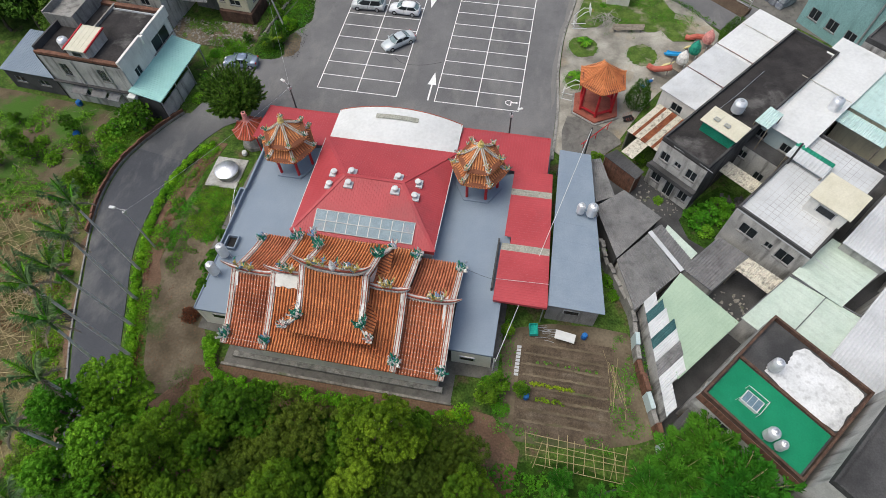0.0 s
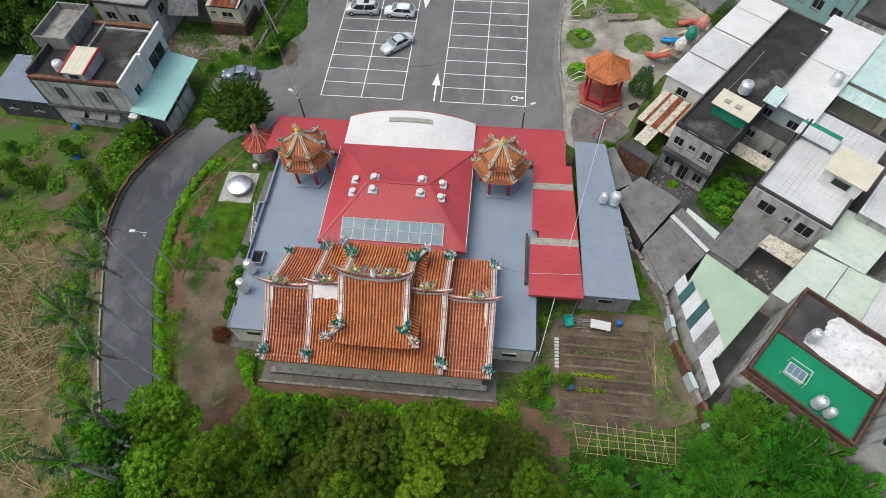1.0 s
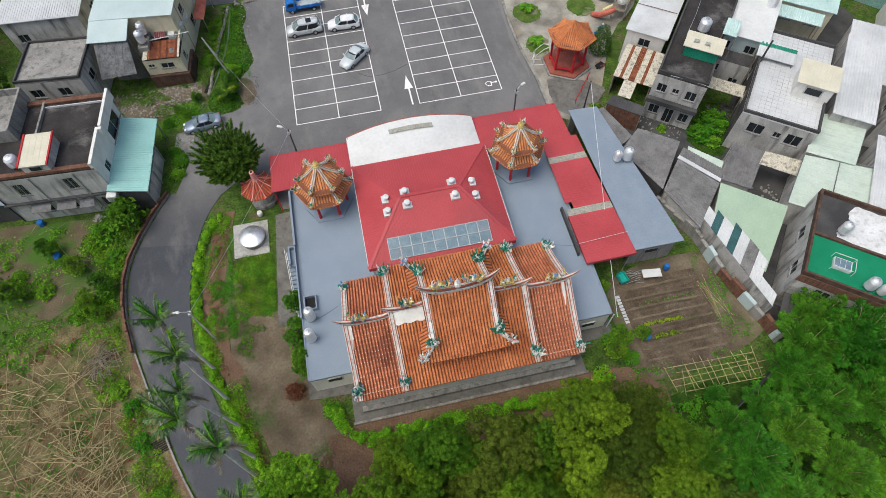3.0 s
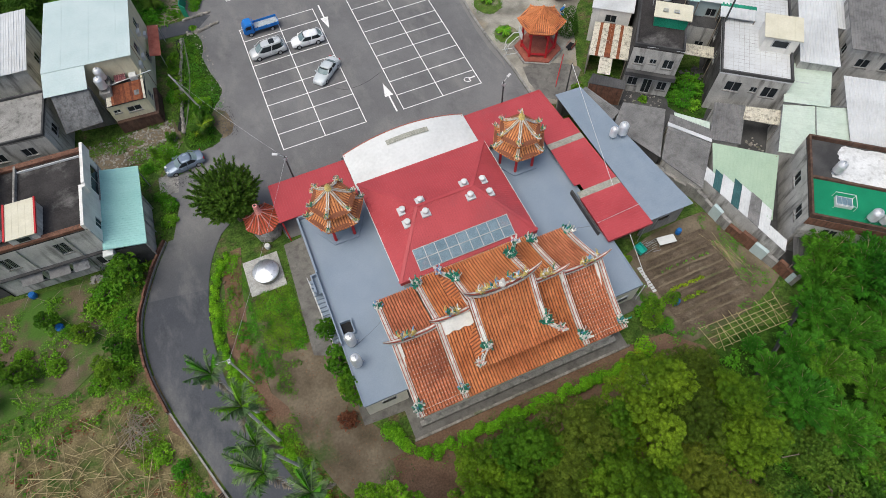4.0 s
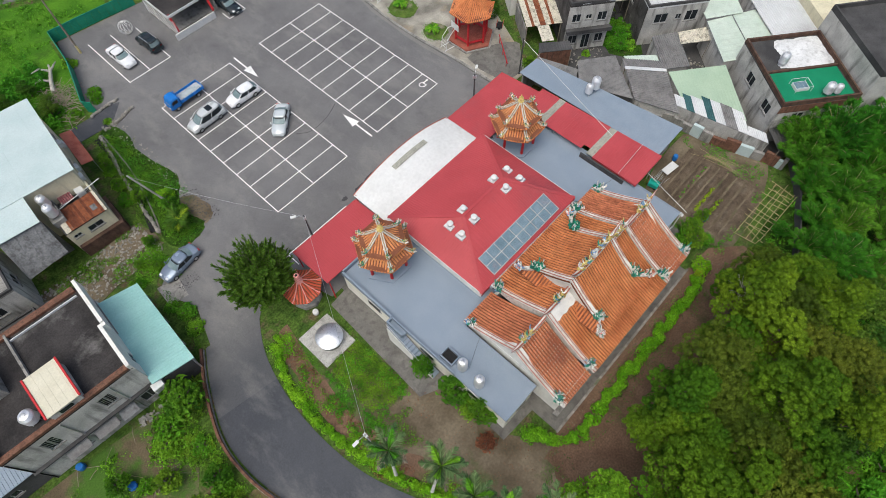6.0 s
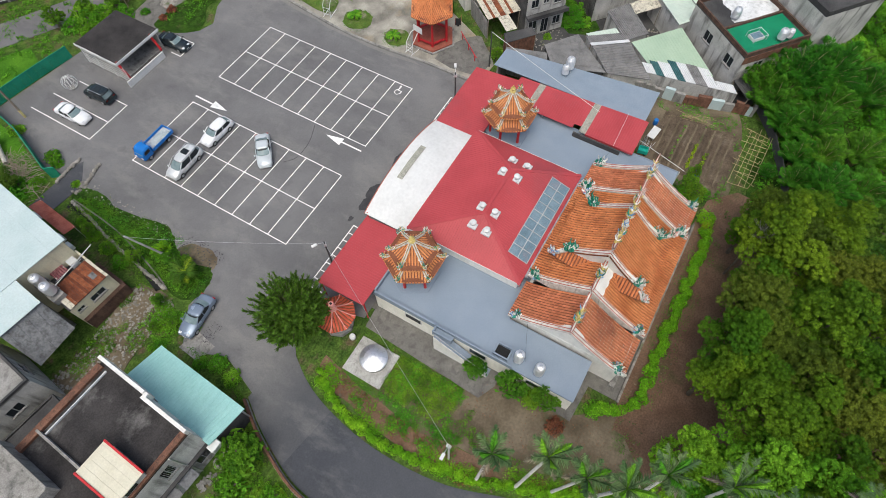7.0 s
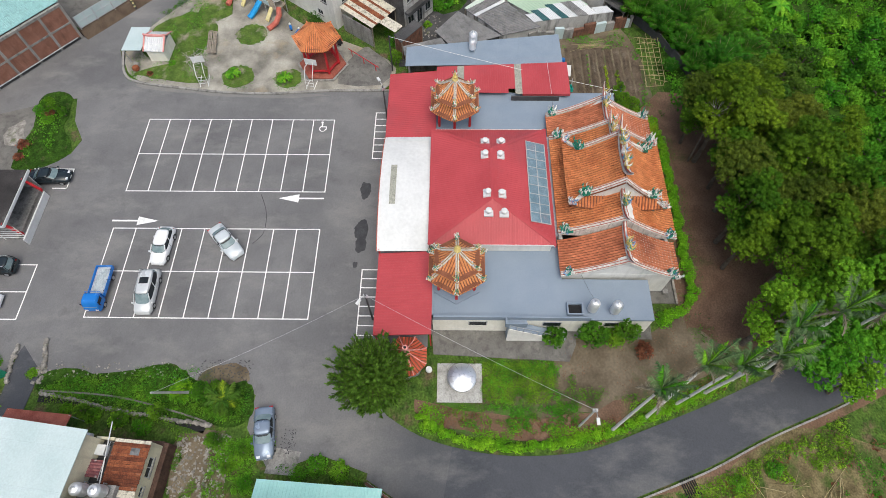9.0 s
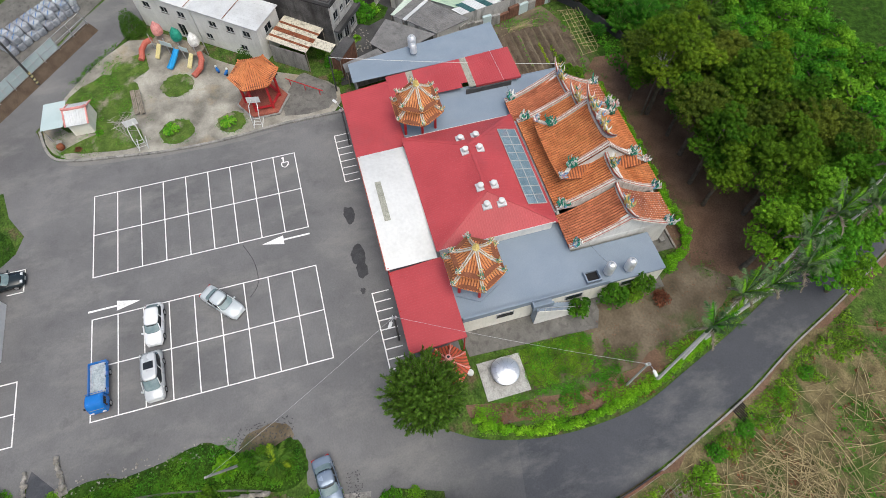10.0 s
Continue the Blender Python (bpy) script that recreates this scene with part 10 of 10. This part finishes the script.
# ---- field beside the temple ----
tf, TX, TY = MB(), 60, 90
for i in range(TX + 1):
    for j in range(TY + 1):
        x, y = 16.7 + 8.6 * i / TX, -38.2 + 9.4 * j / TY
        e = min(1.0, 4 * min(i / TX, 1 - i / TX, j / TY * 1.2, 1.2 - j / TY * 1.2))
        z = e * (0.12 + 0.16 * math.sin(2 * math.pi * y / 1.05 + 0.5 * noise.noise((x * 0.4, y * 0.4, 0.0))) + 0.05 * noise.noise((x * 3, y * 3, 2.0)))
        tf.v.append((x + 0.25 * noise.noise((y * 0.7, 1.0, 0.0)), y, 0.016 + z))
for i in range(TX):
    for j in range(TY):
        k = i * (TY + 1) + j
        tf.f.append((k, k + TY + 1, k + TY + 2, k + 1))
        tf.m.append(0)
solid("tilled_beds", tf, FURROW, "brown tilled earth in soft ridges", "vegetable bed", kind="structure")
for y, x0, x1, n in ((-33.6, 17.9, 21.8, 26), (-35.0, 18.6, 21.0, 10), (-31.5, 18, 24, 12)):
    mb = MB()
    rgk = random.Random(int(-y * 7))
    for k in range(n):
        leaf_cloud(mb, rgk, x0 + (x1 - x0) * (k + rgk.random()) / n, y + rgk.uniform(-0.12, 0.12), 0.2, 0.13 if y > -33 else 0.2, 9, 0.16 if y > -33 else 0.24, up=0.9)
    tagged(solid("lettuce_row", mb, LEAFYELLOW if y < -32 else LEAFBRIGHT, "row of yellow-green leaf vegetables", "vegetables", "vegetable rows"), kind="stuff")
tr = thing("bamboo_trellis", "low trellis of dry bamboo poles at the field end", "trellis", 22.6, -39.5, 0.03, -1)
rgk = random.Random(8)
for k in range(13):
    u = -4.2 + k * 0.68 + rgk.uniform(-0.3, 0.3)
    part("pole", MB().tube([(u, -1.3 + rgk.uniform(-0.4, 0.3), 0.5), (u + rgk.uniform(-0.55, 0.55), 1.2 + rgk.uniform(-0.7, 0.5), 0.62)], 0.03, 5), BAMBOO, tr)
for k in range(5):
    part("cross_pole", MB().tube([(-4.3 + rgk.uniform(-0.4, 0.8), -1.2 + k * 0.6, 0.58), (4.2 + rgk.uniform(-0.9, 0.6), -1.1 + k * 0.58 + rgk.uniform(-0.45, 0.45), 0.64)], 0.03, 5), BAMBOO, tr)
for sx in (-3.9, 0, 3.9):
    for sy in (-1.1, 1.1):
        part("stake", MB().tube([(sx, sy, 0), (sx, sy, 0.62)], 0.04, 5), BAMBOO, tr)
fd = thing("rag_fence", "dark sagging sheet fence at the field edge", "fence", kind="structure")
FD = smooth_line([(30.6, -38.2), (27.6, -40.4), (24.6, -42.0), (21.6, -43.4), (18.4, -44.6)], 4)
for k in range(len(FD) - 1):
    part("panel", MB().beam([(*FD[k], 0), (*FD[k + 1], 0)], 0.08 + 0.05 * (k % 3), 1.1 + 0.25 * ((k * 7) % 4) / 3), DARKCONC, fd)


def poles(name, label, n, x, y, spread, ln, mat, seed, rz=None, r=0.03, z=0.08):
    rgq = random.Random(seed)
    mb = MB()
    for k in range(n):
        a = rz + rgq.uniform(-0.25, 0.25) if rz is not None else rgq.uniform(0, 3.14)
        cx, cy = x + rgq.gauss(0, spread), y + rgq.gauss(0, spread)
        l2 = ln * rgq.uniform(0.35, 1.0) / 2
        if x < -22 and y < 0 and max(cx + l2 * abs(math.cos(a)) - lane_x(cy + s * l2, ROAD_OUT) for s in (-1, 0, 1)) > -1.0:
            continue
        z0 = z + rgq.uniform(0, 0.3)
        mb.tube([(cx - l2 * math.cos(a), cy - l2 * math.sin(a), z0), (cx, cy, z0 + 0.1), (cx + l2 * math.cos(a), cy + l2 * math.sin(a), z0 + rgq.uniform(-0.05, 0.15))], r * rgq.uniform(0.6, 1.2), 4)
    return tagged(solid(name, mb, mat, label, "cut bamboo"), kind="stuff")


poles("bamboo_stalks", "loose cut bamboo stalks on the field edge", 14, 25.6, -32.4, 0.35, 6.5, BAMBOO, 61, -1.45, 0.02)
poles("bamboo_heap", "heap of dry cut bamboo poles", 150, -35.6, -36.0, 2.3, 6.0, BAMBOO, 62)
poles("bamboo_heap", "scattered dry cut bamboo poles", 85, -40.0, -29.5, 3.2, 5.0, BAMBOO, 63)
poles("bamboo_heap", "dry cut bamboo poles in long grass", 80, -33.0, -45.0, 3.2, 5.0, BAMBOO, 64)
poles("brush_heap", "grey heap of dry branches", 80, -33.6, -25.9, 0.8, 2.4, WOOD, 65, None, 0.025)
poles("straw", "fine dry straw and stems over the ground", 600, -39.5, -34.0, 6.5, 2.0, BAMBOO, 66, None, 0.018)
poles("brush_heap", "grey dry branches at the drain", 40, -21.0, 30.5, 1.0, 2.6, WOOD, 67, None, 0.04)
poles("branches", "fallen sticks on the vegetable plot", 14, -41.0, -13.0, 3.5, 2.6, WOOD, 68, None, 0.025)
st = thing("stepping_boards", "row of pale boards on the field path", "boards", 16.5, -31.6, 0.05)
for k in range(9):
    part("board", MB().box(-0.2, -1.5 + k * 0.34, 0, 0.2, -1.25 + k * 0.34, 0.05), DIRTYWHITE, st)


def barrel(x, y, mat, label, r=0.28, h=0.75):
    ob = thing("barrel", label, "barrel", x, y, 0.03, 0, "plastic barrels")
    part("body", MB().lathe([(r * 0.85, 0), (r, 0.1), (r * 1.05, h * 0.5), (r, h * 0.9), (r * 0.85, h)], 14), mat, ob)
    part("lid", MB().lathe([(r * 0.9, h), (r * 0.9, h + 0.05), (r * 0.3, h + 0.07)], 14), mat, ob)


barrel(22.4, -28.3, BLUEPLASTIC, "blue plastic barrel behind the grey shed")
barrel(17.6, -35.0, BLUEPLASTIC, "blue plastic barrel in the field")
barrel(-39.3, -12.7, BLUEPLASTIC, "blue plastic tub on the vegetable plot", 0.4, 0.4)
barrel(-41.5, -8.0, BLUEPLASTIC, "blue plastic barrel beside the house wall", 0.35, 0.6)
barrel(-17.9, -12.2, WHITEROOF, "white round drum beside the paper burner", 0.3, 0.5)
ct = thing("plastic_cart", "turquoise plastic crate cart behind the shed", "cart", 17.6, -28.5, 0.03, 10)
part("tub", MB().box(-0.4, -0.55, 0.25, 0.4, 0.55, 0.4).box(-0.4, -0.55, 0.4, -0.34, 0.55, 0.75).box(0.34, -0.55, 0.4, 0.4, 0.55, 0.75).box(-0.34, -0.55, 0.4, 0.34, -0.49, 0.75).box(-0.34, 0.49, 0.4, 0.34, 0.55, 0.75), GREENPLASTIC, ct)
for sx in (-0.3, 0.3):
    part("wheel", MB().lathe([(0.12, 0), (0.12, 0.24)], 10, sx, -0.3), BLACK, ct)
tb = thing("folding_table", "white table top lying behind the shed", "table", 20.6, -28.7, 0.03, -8)
part("top", MB().box(-0.95, -0.45, 0.55, 0.95, 0.45, 0.62), WHITEROOF, tb)
for sx in (-0.8, 0.8):
    for sy in (-0.35, 0.35):
        part("leg", MB().tube([(sx, sy, 0), (sx, sy, 0.55)], 0.025, 5), GALV, tb)
poles("scrap_pipes", "loose pipes and scrap behind the shed", 12, 18.9, -28.5, 0.4, 1.8, GALV, 69, 0.0, 0.03)

# ---- playground ----
ps = thing("play_structure", "faded playground climbing frame with red and blue slides", "play structure", 33.4, 11.7, 0.06, 233)
part("platform", MB().box(-3.6, -0.9, 1.3, 3.6, 0.9, 1.42), WOOD, ps)
for k in range(8):
    part("post", MB().lathe([(0.07, 0), (0.07, 2.6)], 8, -3.5 + k % 4 * 2.33, -0.85 if k < 4 else 0.85), GALV, ps)
for sx in (-3.6, 3.6):
    s = math.copysign(1, sx)
    pts = [(sx, -0.5, 1.5), (sx + s * 0.7, -1.2, 1.25), (sx + s * 0.9, -2.1, 0.75), (sx + s * 0.5, -2.9, 0.3), (sx + s * 0.4, -3.3, 0.25)]
    part("tube_slide", MB().tube(pts, 0.36, 10), SLIDERED, ps, "faded red curved tube slide")
part("open_slide", MB().beam([(0.4, -0.9, 1.35), (0.4, -1.9, 0.75), (0.4, -2.9, 0.25), (0.4, -3.3, 0.2)], 0.7, 0.08).beam([(0.4, -0.9, 1.35), (0.4, -1.9, 0.75), (0.4, -2.9, 0.25), (0.4, -3.3, 0.2)], 0.07, 0.25, off=0.35).beam([(0.4, -0.9, 1.35), (0.4, -1.9, 0.75), (0.4, -2.9, 0.25), (0.4, -3.3, 0.2)], 0.07, 0.25, off=-0.35), SLIDEBLUE, ps, "bright blue slide")
for sx in (-2.3, 2.6):
    part("ladder", MB().beam([(sx, -0.9, 1.3), (sx, -2.2, 0.05)], 0.6, 0.16), SLIDEYELLOW, ps, "pale yellow climbing ramp")
for sx, mt in ((-2.6, PINKPOR), (0.3, JADE), (2.9, WHITEPOR)):
    part("tower_top", MB().lathe([(0.65, 2.3), (0.72, 2.7), (0.6, 3.3), (0.25, 3.8), (0.04, 4.1)], 10, sx, 0.1), mt, ps)
for xa, xb in ((-2.0, -0.2), (1.0, 2.2)):
    part("side_panel", MB().box(xa, -0.92, 1.45, xb, -0.86, 2.1), ICEBLUE, ps)
for x, y, rz in ((28.4, 7.4, 20), (27.6, 6.4, -30)):
    ob = thing("spring_rider", "small blue and white spring rider", "spring rider", x, y, 0.06, rz, "spring riders")
    part("spring", MB().lathe([(0.14, 0), (0.1, 0.15), (0.14, 0.3)], 8), BLACK, ob)
    part("seat", MB().tube([(-0.4, 0, 0.45), (0, 0, 0.42), (0.4, 0, 0.55)], [0.12, 0.2, 0.14], 8), BLUEPLASTIC, ob)
    part("headpiece", MB().lathe([(0.05, 0.55), (0.16, 0.7), (0.12, 0.85), (0.02, 0.92)], 8, 0.38, 0), WHITEROOF, ob)
for x, y, rz in ((19.7, 17.2, 100), (19.3, 3.3, 80)):
    ob = thing("basketball_hoop", "white portable basketball hoop with climbing frame", "basketball hoop", x, y, 0.06, rz, "basketball hoops")
    for s in (-0.5, 0.5):
        part("post", MB().tube([(s, 1.4, 0), (s, 1.2, 1.6), (s, 0.3, 2.5), (s * 0.5, -0.4, 2.6)], 0.045, 6), WHITEROOF, ob)
        part("base_bar", MB().tube([(s, -0.4, 0.05), (s, 1.6, 0.05)], 0.05, 6), WHITEROOF, ob)
    for t in (0.4, 0.9, 1.4):
        part("rung", MB().tube([(-0.5, 1.38, t), (0.5, 1.38, t)], 0.03, 5), WHITEROOF, ob)
    part("backboard", MB().box(-0.75, -0.45, 2.2, 0.75, -0.4, 3.1), WHITEROOF, ob)
    part("rim", MB().tube([(0.22 * math.cos(a * 0.52), -0.68 + 0.22 * math.sin(a * 0.52), 2.45) for a in range(13)], 0.02, 4), SLIDERED, ob)
for x, y, rz in ((25.7, 17.75, 8), (25.6, 17.1, 8)):
    ob = thing("park_bench", "grey weathered slatted bench", "bench", x, y, 0.06, rz, "playground benches")
    for k in range(3):
        part("slat", MB().box(-2.1, -0.27 + k * 0.19, 0.42, 2.1, -0.12 + k * 0.19, 0.48), WOOD, ob)
    for sx in (-1.7, 0.0, 1.7):
        part("leg", MB().box(sx - 0.08, -0.22, 0, sx + 0.08, 0.22, 0.42), CONC, ob)
for x, y in ((20.0, 13.6), (19.3, 6.9)):
    ob = thing("cycad", "dark green rosette shrub in a round bed", "shrub", x, y, 0.13, 0, "rosette shrubs")
    part("stem", MB().lathe([(0.2, 0), (0.15, 0.35)], 8), BARK, ob)
    for k in range(12):
        fm_ = MB()
        frond(fm_, Vector((0, 0, 0.35)), k * 2.4, 0.95, 0.55 + 0.1 * (k % 4), random.Random(k + 60))
        tagged(part("frond", fm_, LEAFBRIGHT, ob), kind="stuff")
sh = thing("small_shrine", "small white shrine with pink-edged tiled roof", "shrine", 24.1, 23.6, 0.06, -92)
part("wall", MB().box(-1.15, -1.55, 0, 1.15, 1.55, 1.9), CREAMWHITE, sh)
for s in (-1, 1):
    part("roof", MB().sheet([(-1.3, 0, 2.7), (1.3, 0, 2.7), (1.3, s * 1.8, 1.85), (-1.3, s * 1.8, 1.85)][::s], 0.08).ribs([(-1.3, 0, 2.7), (1.3, 0, 2.7), (1.3, s * 1.8, 1.85), (-1.3, s * 1.8, 1.85)], (0, 1, 0), 0.26, 0.12, 0.05), DIRTYWHITE, sh)
part("ridge", MB().beam([(-1.4, 0, 2.85), (-0.9, 0, 2.7), (0.9, 0, 2.7), (1.4, 0, 2.85)], 0.22, 0.2), PINKPOR, sh)
for sx in (-1.3, 1.3):
    for s in (-1, 1):
        part("edge_trim", MB().beam([(sx, 0, 2.7), (sx, s * 1.85, 1.86)], 0.18, 0.12), PINKPOR, sh)
part("canopy", MB().sheet([(-3.9, -2.1, 2.2), (-1.35, -2.1, 2.3), (-1.35, 2.1, 2.3), (-3.9, 2.1, 2.2)], 0.05), ICEBLUE, sh, "pale blue sheet canopy")
for py in (-1.9, 1.9):
    part("post", MB().tube([(-3.7, py, 0), (-3.7, py, 2.2)], 0.04, 5), GALV, sh)
ob = thing("gas_burner_pot", "rusty pot and stones beside the shrine", "pot", 21.0, 26.3, 0.06)
part("pot", MB().lathe([(0.3, 0), (0.45, 0.25), (0.4, 0.55), (0.32, 0.6)], 12), RUST, ob)
part("stone", MB().lathe([(0.35, 0), (0.4, 0.2), (0.2, 0.4)], 7, 0.9, 0.3), CONC, ob)
rl = thing("hand_rail", "red painted tube railing in the wet yard", "railing", 0, 0, 0.07)
part("rail", MB().tube([(23.9, -0.8, 0.95), (20.6, -4.9, 0.95)], 0.06, 6), REDPAINT, rl)
for t in (0.1, 0.5, 0.9):
    part("post", MB().tube([(23.9 - 3.3 * t, -0.8 - 4.1 * t, 0), (23.9 - 3.3 * t, -0.8 - 4.1 * t, 0.95)], 0.05, 6), REDPAINT, rl)
ct = thing("red_cart", "dark wire cage cart beside the evergreen", "cart", 26.0, 0.8, 0.06, 30)
part("frame", MB().box(-0.6, -0.4, 0.25, 0.6, 0.4, 0.32), BLACK, ct)
for k in range(6):
    for sy in (-0.4, 0.4):
        part("bar", MB().tube([(-0.6 + k * 0.24, sy, 0.3), (-0.6 + k * 0.24, sy, 0.9)], 0.02, 4), SLIDERED, ct)
for sx in (-0.5, 0.5):
    part("wheel", MB().lathe([(0.12, 0), (0.12, 0.25)], 8, sx, 0), BLACK, ct)
gb = thing("wire_globe", "pale wire globe frame in the lot corner", "wire globe", -8.2, 37.4, 0.035)
for k in range(6):
    a0 = math.pi * k / 6
    part("hoop", MB().tube([(0.9 * math.cos(t * 0.35) * math.cos(a0), 0.9 * math.cos(t * 0.35) * math.sin(a0), 0.9 + 0.9 * math.sin(t * 0.35)) for t in range(19)], 0.03, 4), WHITEROOF, gb)
part("base", MB().lathe([(0.45, 0), (0.45, 0.1)], 12), CONC, gb)
# rubble stones and yard clutter
def stones(name, label, n, x0, y0, x1, y1, lo, hi, mat, seed, z=0.02):
    rgs = random.Random(seed)
    mb = MB()
    for _ in range(n):
        x, y, r = rgs.uniform(x0, x1), rgs.uniform(y0, y1), rgs.uniform(lo, hi)
        at = Matrix.Translation((x, y, z + r * 0.2)) @ Euler((rgs.uniform(-0.4, 0.4), rgs.uniform(-0.4, 0.4), rgs.uniform(0, 6.28))).to_matrix().to_4x4()
        mb.box(-r, -r * rgs.uniform(0.4, 0.9), -r * 0.4, r, r * 0.7, r * rgs.uniform(0.2, 0.5), 0, at)
    return tagged(solid(name, mb, mat, label, "rubble"), kind="stuff")


stones("rubble_stones", "broken concrete and stones on the rubble strip", 900, -37.5, 5.2, -24.0, 10.2, 0.03, 0.15, RUBBLE, 71)
stones("garden_stones", "stones along the house foot", 40, -36, -9.0, -32, -8.2, 0.1, 0.25, CONC, 72)
stones("yard_clutter", "small pale clutter in the village yard", 70, 27.0, -12.5, 31.5, -8.5, 0.04, 0.15, RUBBLE, 73)
stones("yard_clutter", "dark scrap heap beside the garden plot", 60, 36.3, -11.0, 38.6, -8.8, 0.08, 0.28, DARKCONC, 74)
stones("yard_clutter", "scrap in the small courtyard", 40, 34.6, -24.2, 38.0, -21.0, 0.06, 0.18, RUBBLE, 75)
stones("clods", "clods and pebbles on the bare earth", 260, -20, -40, 14, -37.3, 0.03, 0.09, SOIL, 76)
stones("clods", "clods and pebbles on the field", 220, 15.8, -38, 29, -28, 0.03, 0.1, SOIL, 77)
dt = thing("dead_tree", "bleached fallen tree trunk with bare limbs", "dead tree", -19.4, 36.8, 0.05)
part("trunk", MB().tube([(-1.2, -2.0, 0.2), (-0.5, -0.6, 0.6), (0.3, 0.8, 0.8), (0.7, 2.4, 0.5)], [0.3, 0.26, 0.2, 0.12], 8), DEADWOOD, dt)
for a, b, c2 in (((-0.5, -0.6, 0.6), (-1.4, 0.2, 0.9), (-2.4, 0.3, 0.7)), ((0.3, 0.8, 0.8), (-0.6, 1.8, 1.1), (-1.6, 2.2, 0.8)), ((0.3, 0.8, 0.8), (1.1, 1.2, 1.0), (1.6, 2.0, 0.7))):
    part("limb", MB().tube([a, b, c2], [0.16, 0.12, 0.05], 6), DEADWOOD, dt)
poles("brush_heap", "brown heap of dry twigs inside the fence corner", 160, -20.6, 33.4, 1.2, 2.2, WOOD, 87, None, 0.03)
stones("debris", "dark damp debris and broken asphalt at the verge end", 220, -19.2, 4.6, -17.1, 9.9, 0.015, 0.07, WETTAR, 84, 0.035)
stones("debris", "dark damp debris beside the parked car", 90, -25.6, -0.4, -23.4, 0.9, 0.015, 0.06, WETTAR, 85, 0.035)
stones("debris", "stones and litter along the foot of the verge", 120, -18.9, 10.0, -17.4, 24.0, 0.03, 0.10, RUBBLE, 86, 0.035)
stones("verge_stones", "broken stones at the lot corner", 40, -19.6, 24.4, -17.8, 25.2, 0.06, 0.2, RUBBLE, 78)
stones("garden_stones", "stones and clods in the flower border", 22, -23.8, -31.0, -21.4, -13.0, 0.05, 0.16, SOIL, 79)
for ax, ay, bx, by, sd in ((-19.4, 27.75, -15.7, 28.0, 91), (-17.9, 24.6, -15.2, 25.4, 92)):
    rgs = random.Random(sd)
    ob = thing("stone_edging", "row of rough stones edging the path mouth", "stones", kind="structure")
    for k in range(16):
        q = (k + rgs.random() * 0.6) / 16
        o = new("stone", STONE)
        o.parent = ob
        o.location, o.rotation_euler = (ax + (bx - ax) * q, ay + (by - ay) * q + rgs.uniform(-0.12, 0.12), 0.03), (rgs.uniform(-0.3, 0.3), rgs.uniform(-0.3, 0.3), rgs.uniform(0, 6))
        f = rgs.uniform(0.7, 1.5)
        o.scale = (f, f * rgs.uniform(0.7, 1.2), f * 0.8)
poles("dry_twigs", "pile of pale dry branches beside the hoop", 50, 22.6, 18.9, 0.7, 2.0, DEADWOOD, 88, None, 0.025, 0.12)
bt = thing("bare_tree", "grey leafless branches standing in the grove", "tree", 7.0, -41.4, 0.0)
rgt = random.Random(101)
part("trunk", MB().tube([(0, 0, 0), (0.1, 0, 4.0), (0.0, 0.1, 8.2)], [0.13, 0.10, 0.05], 8), BARK, bt, "dark trunk")
tw_ = MB()
for k in range(46):
    a, e = k * 2.399, rgt.uniform(0.1, 1.2)
    d = Vector((math.cos(a) * math.cos(e), math.sin(a) * math.cos(e), math.sin(e)))
    s0 = Vector((0, 0.1, 7.4 + rgt.uniform(0, 1.0)))
    ln = rgt.uniform(0.9, 1.7)
    bend = Vector((rgt.uniform(-0.3, 0.3), rgt.uniform(-0.3, 0.3), rgt.uniform(0, 0.25)))
    tw_.tube([s0, s0 + d * ln * 0.5 + bend * 0.4, s0 + d * ln + bend], [0.035, 0.024, 0.01], 4)
tagged(part("twig_tangle", tw_, DEADWOOD, bt, "bleached thin twigs"), kind="stuff")
fl_ = thing("fallen_stem", "pale fallen stem lying over the undergrowth", "fallen branch", 17.1, -50.7, 0.6)
part("stem", MB().tube([(0, 0, 0.4), (1.2, -0.3, 0.8), (3.0, -1.0, 0.7), (4.0, -1.1, 0.5)], [0.045, 0.04, 0.03, 0.015], 6), WOOD, fl_)
part("side_branch", MB().tube([(1.2, -0.3, 0.8), (1.9, 0.1, 0.9), (2.6, 0.1, 0.7)], [0.025, 0.02, 0.01], 5), WOOD, fl_)
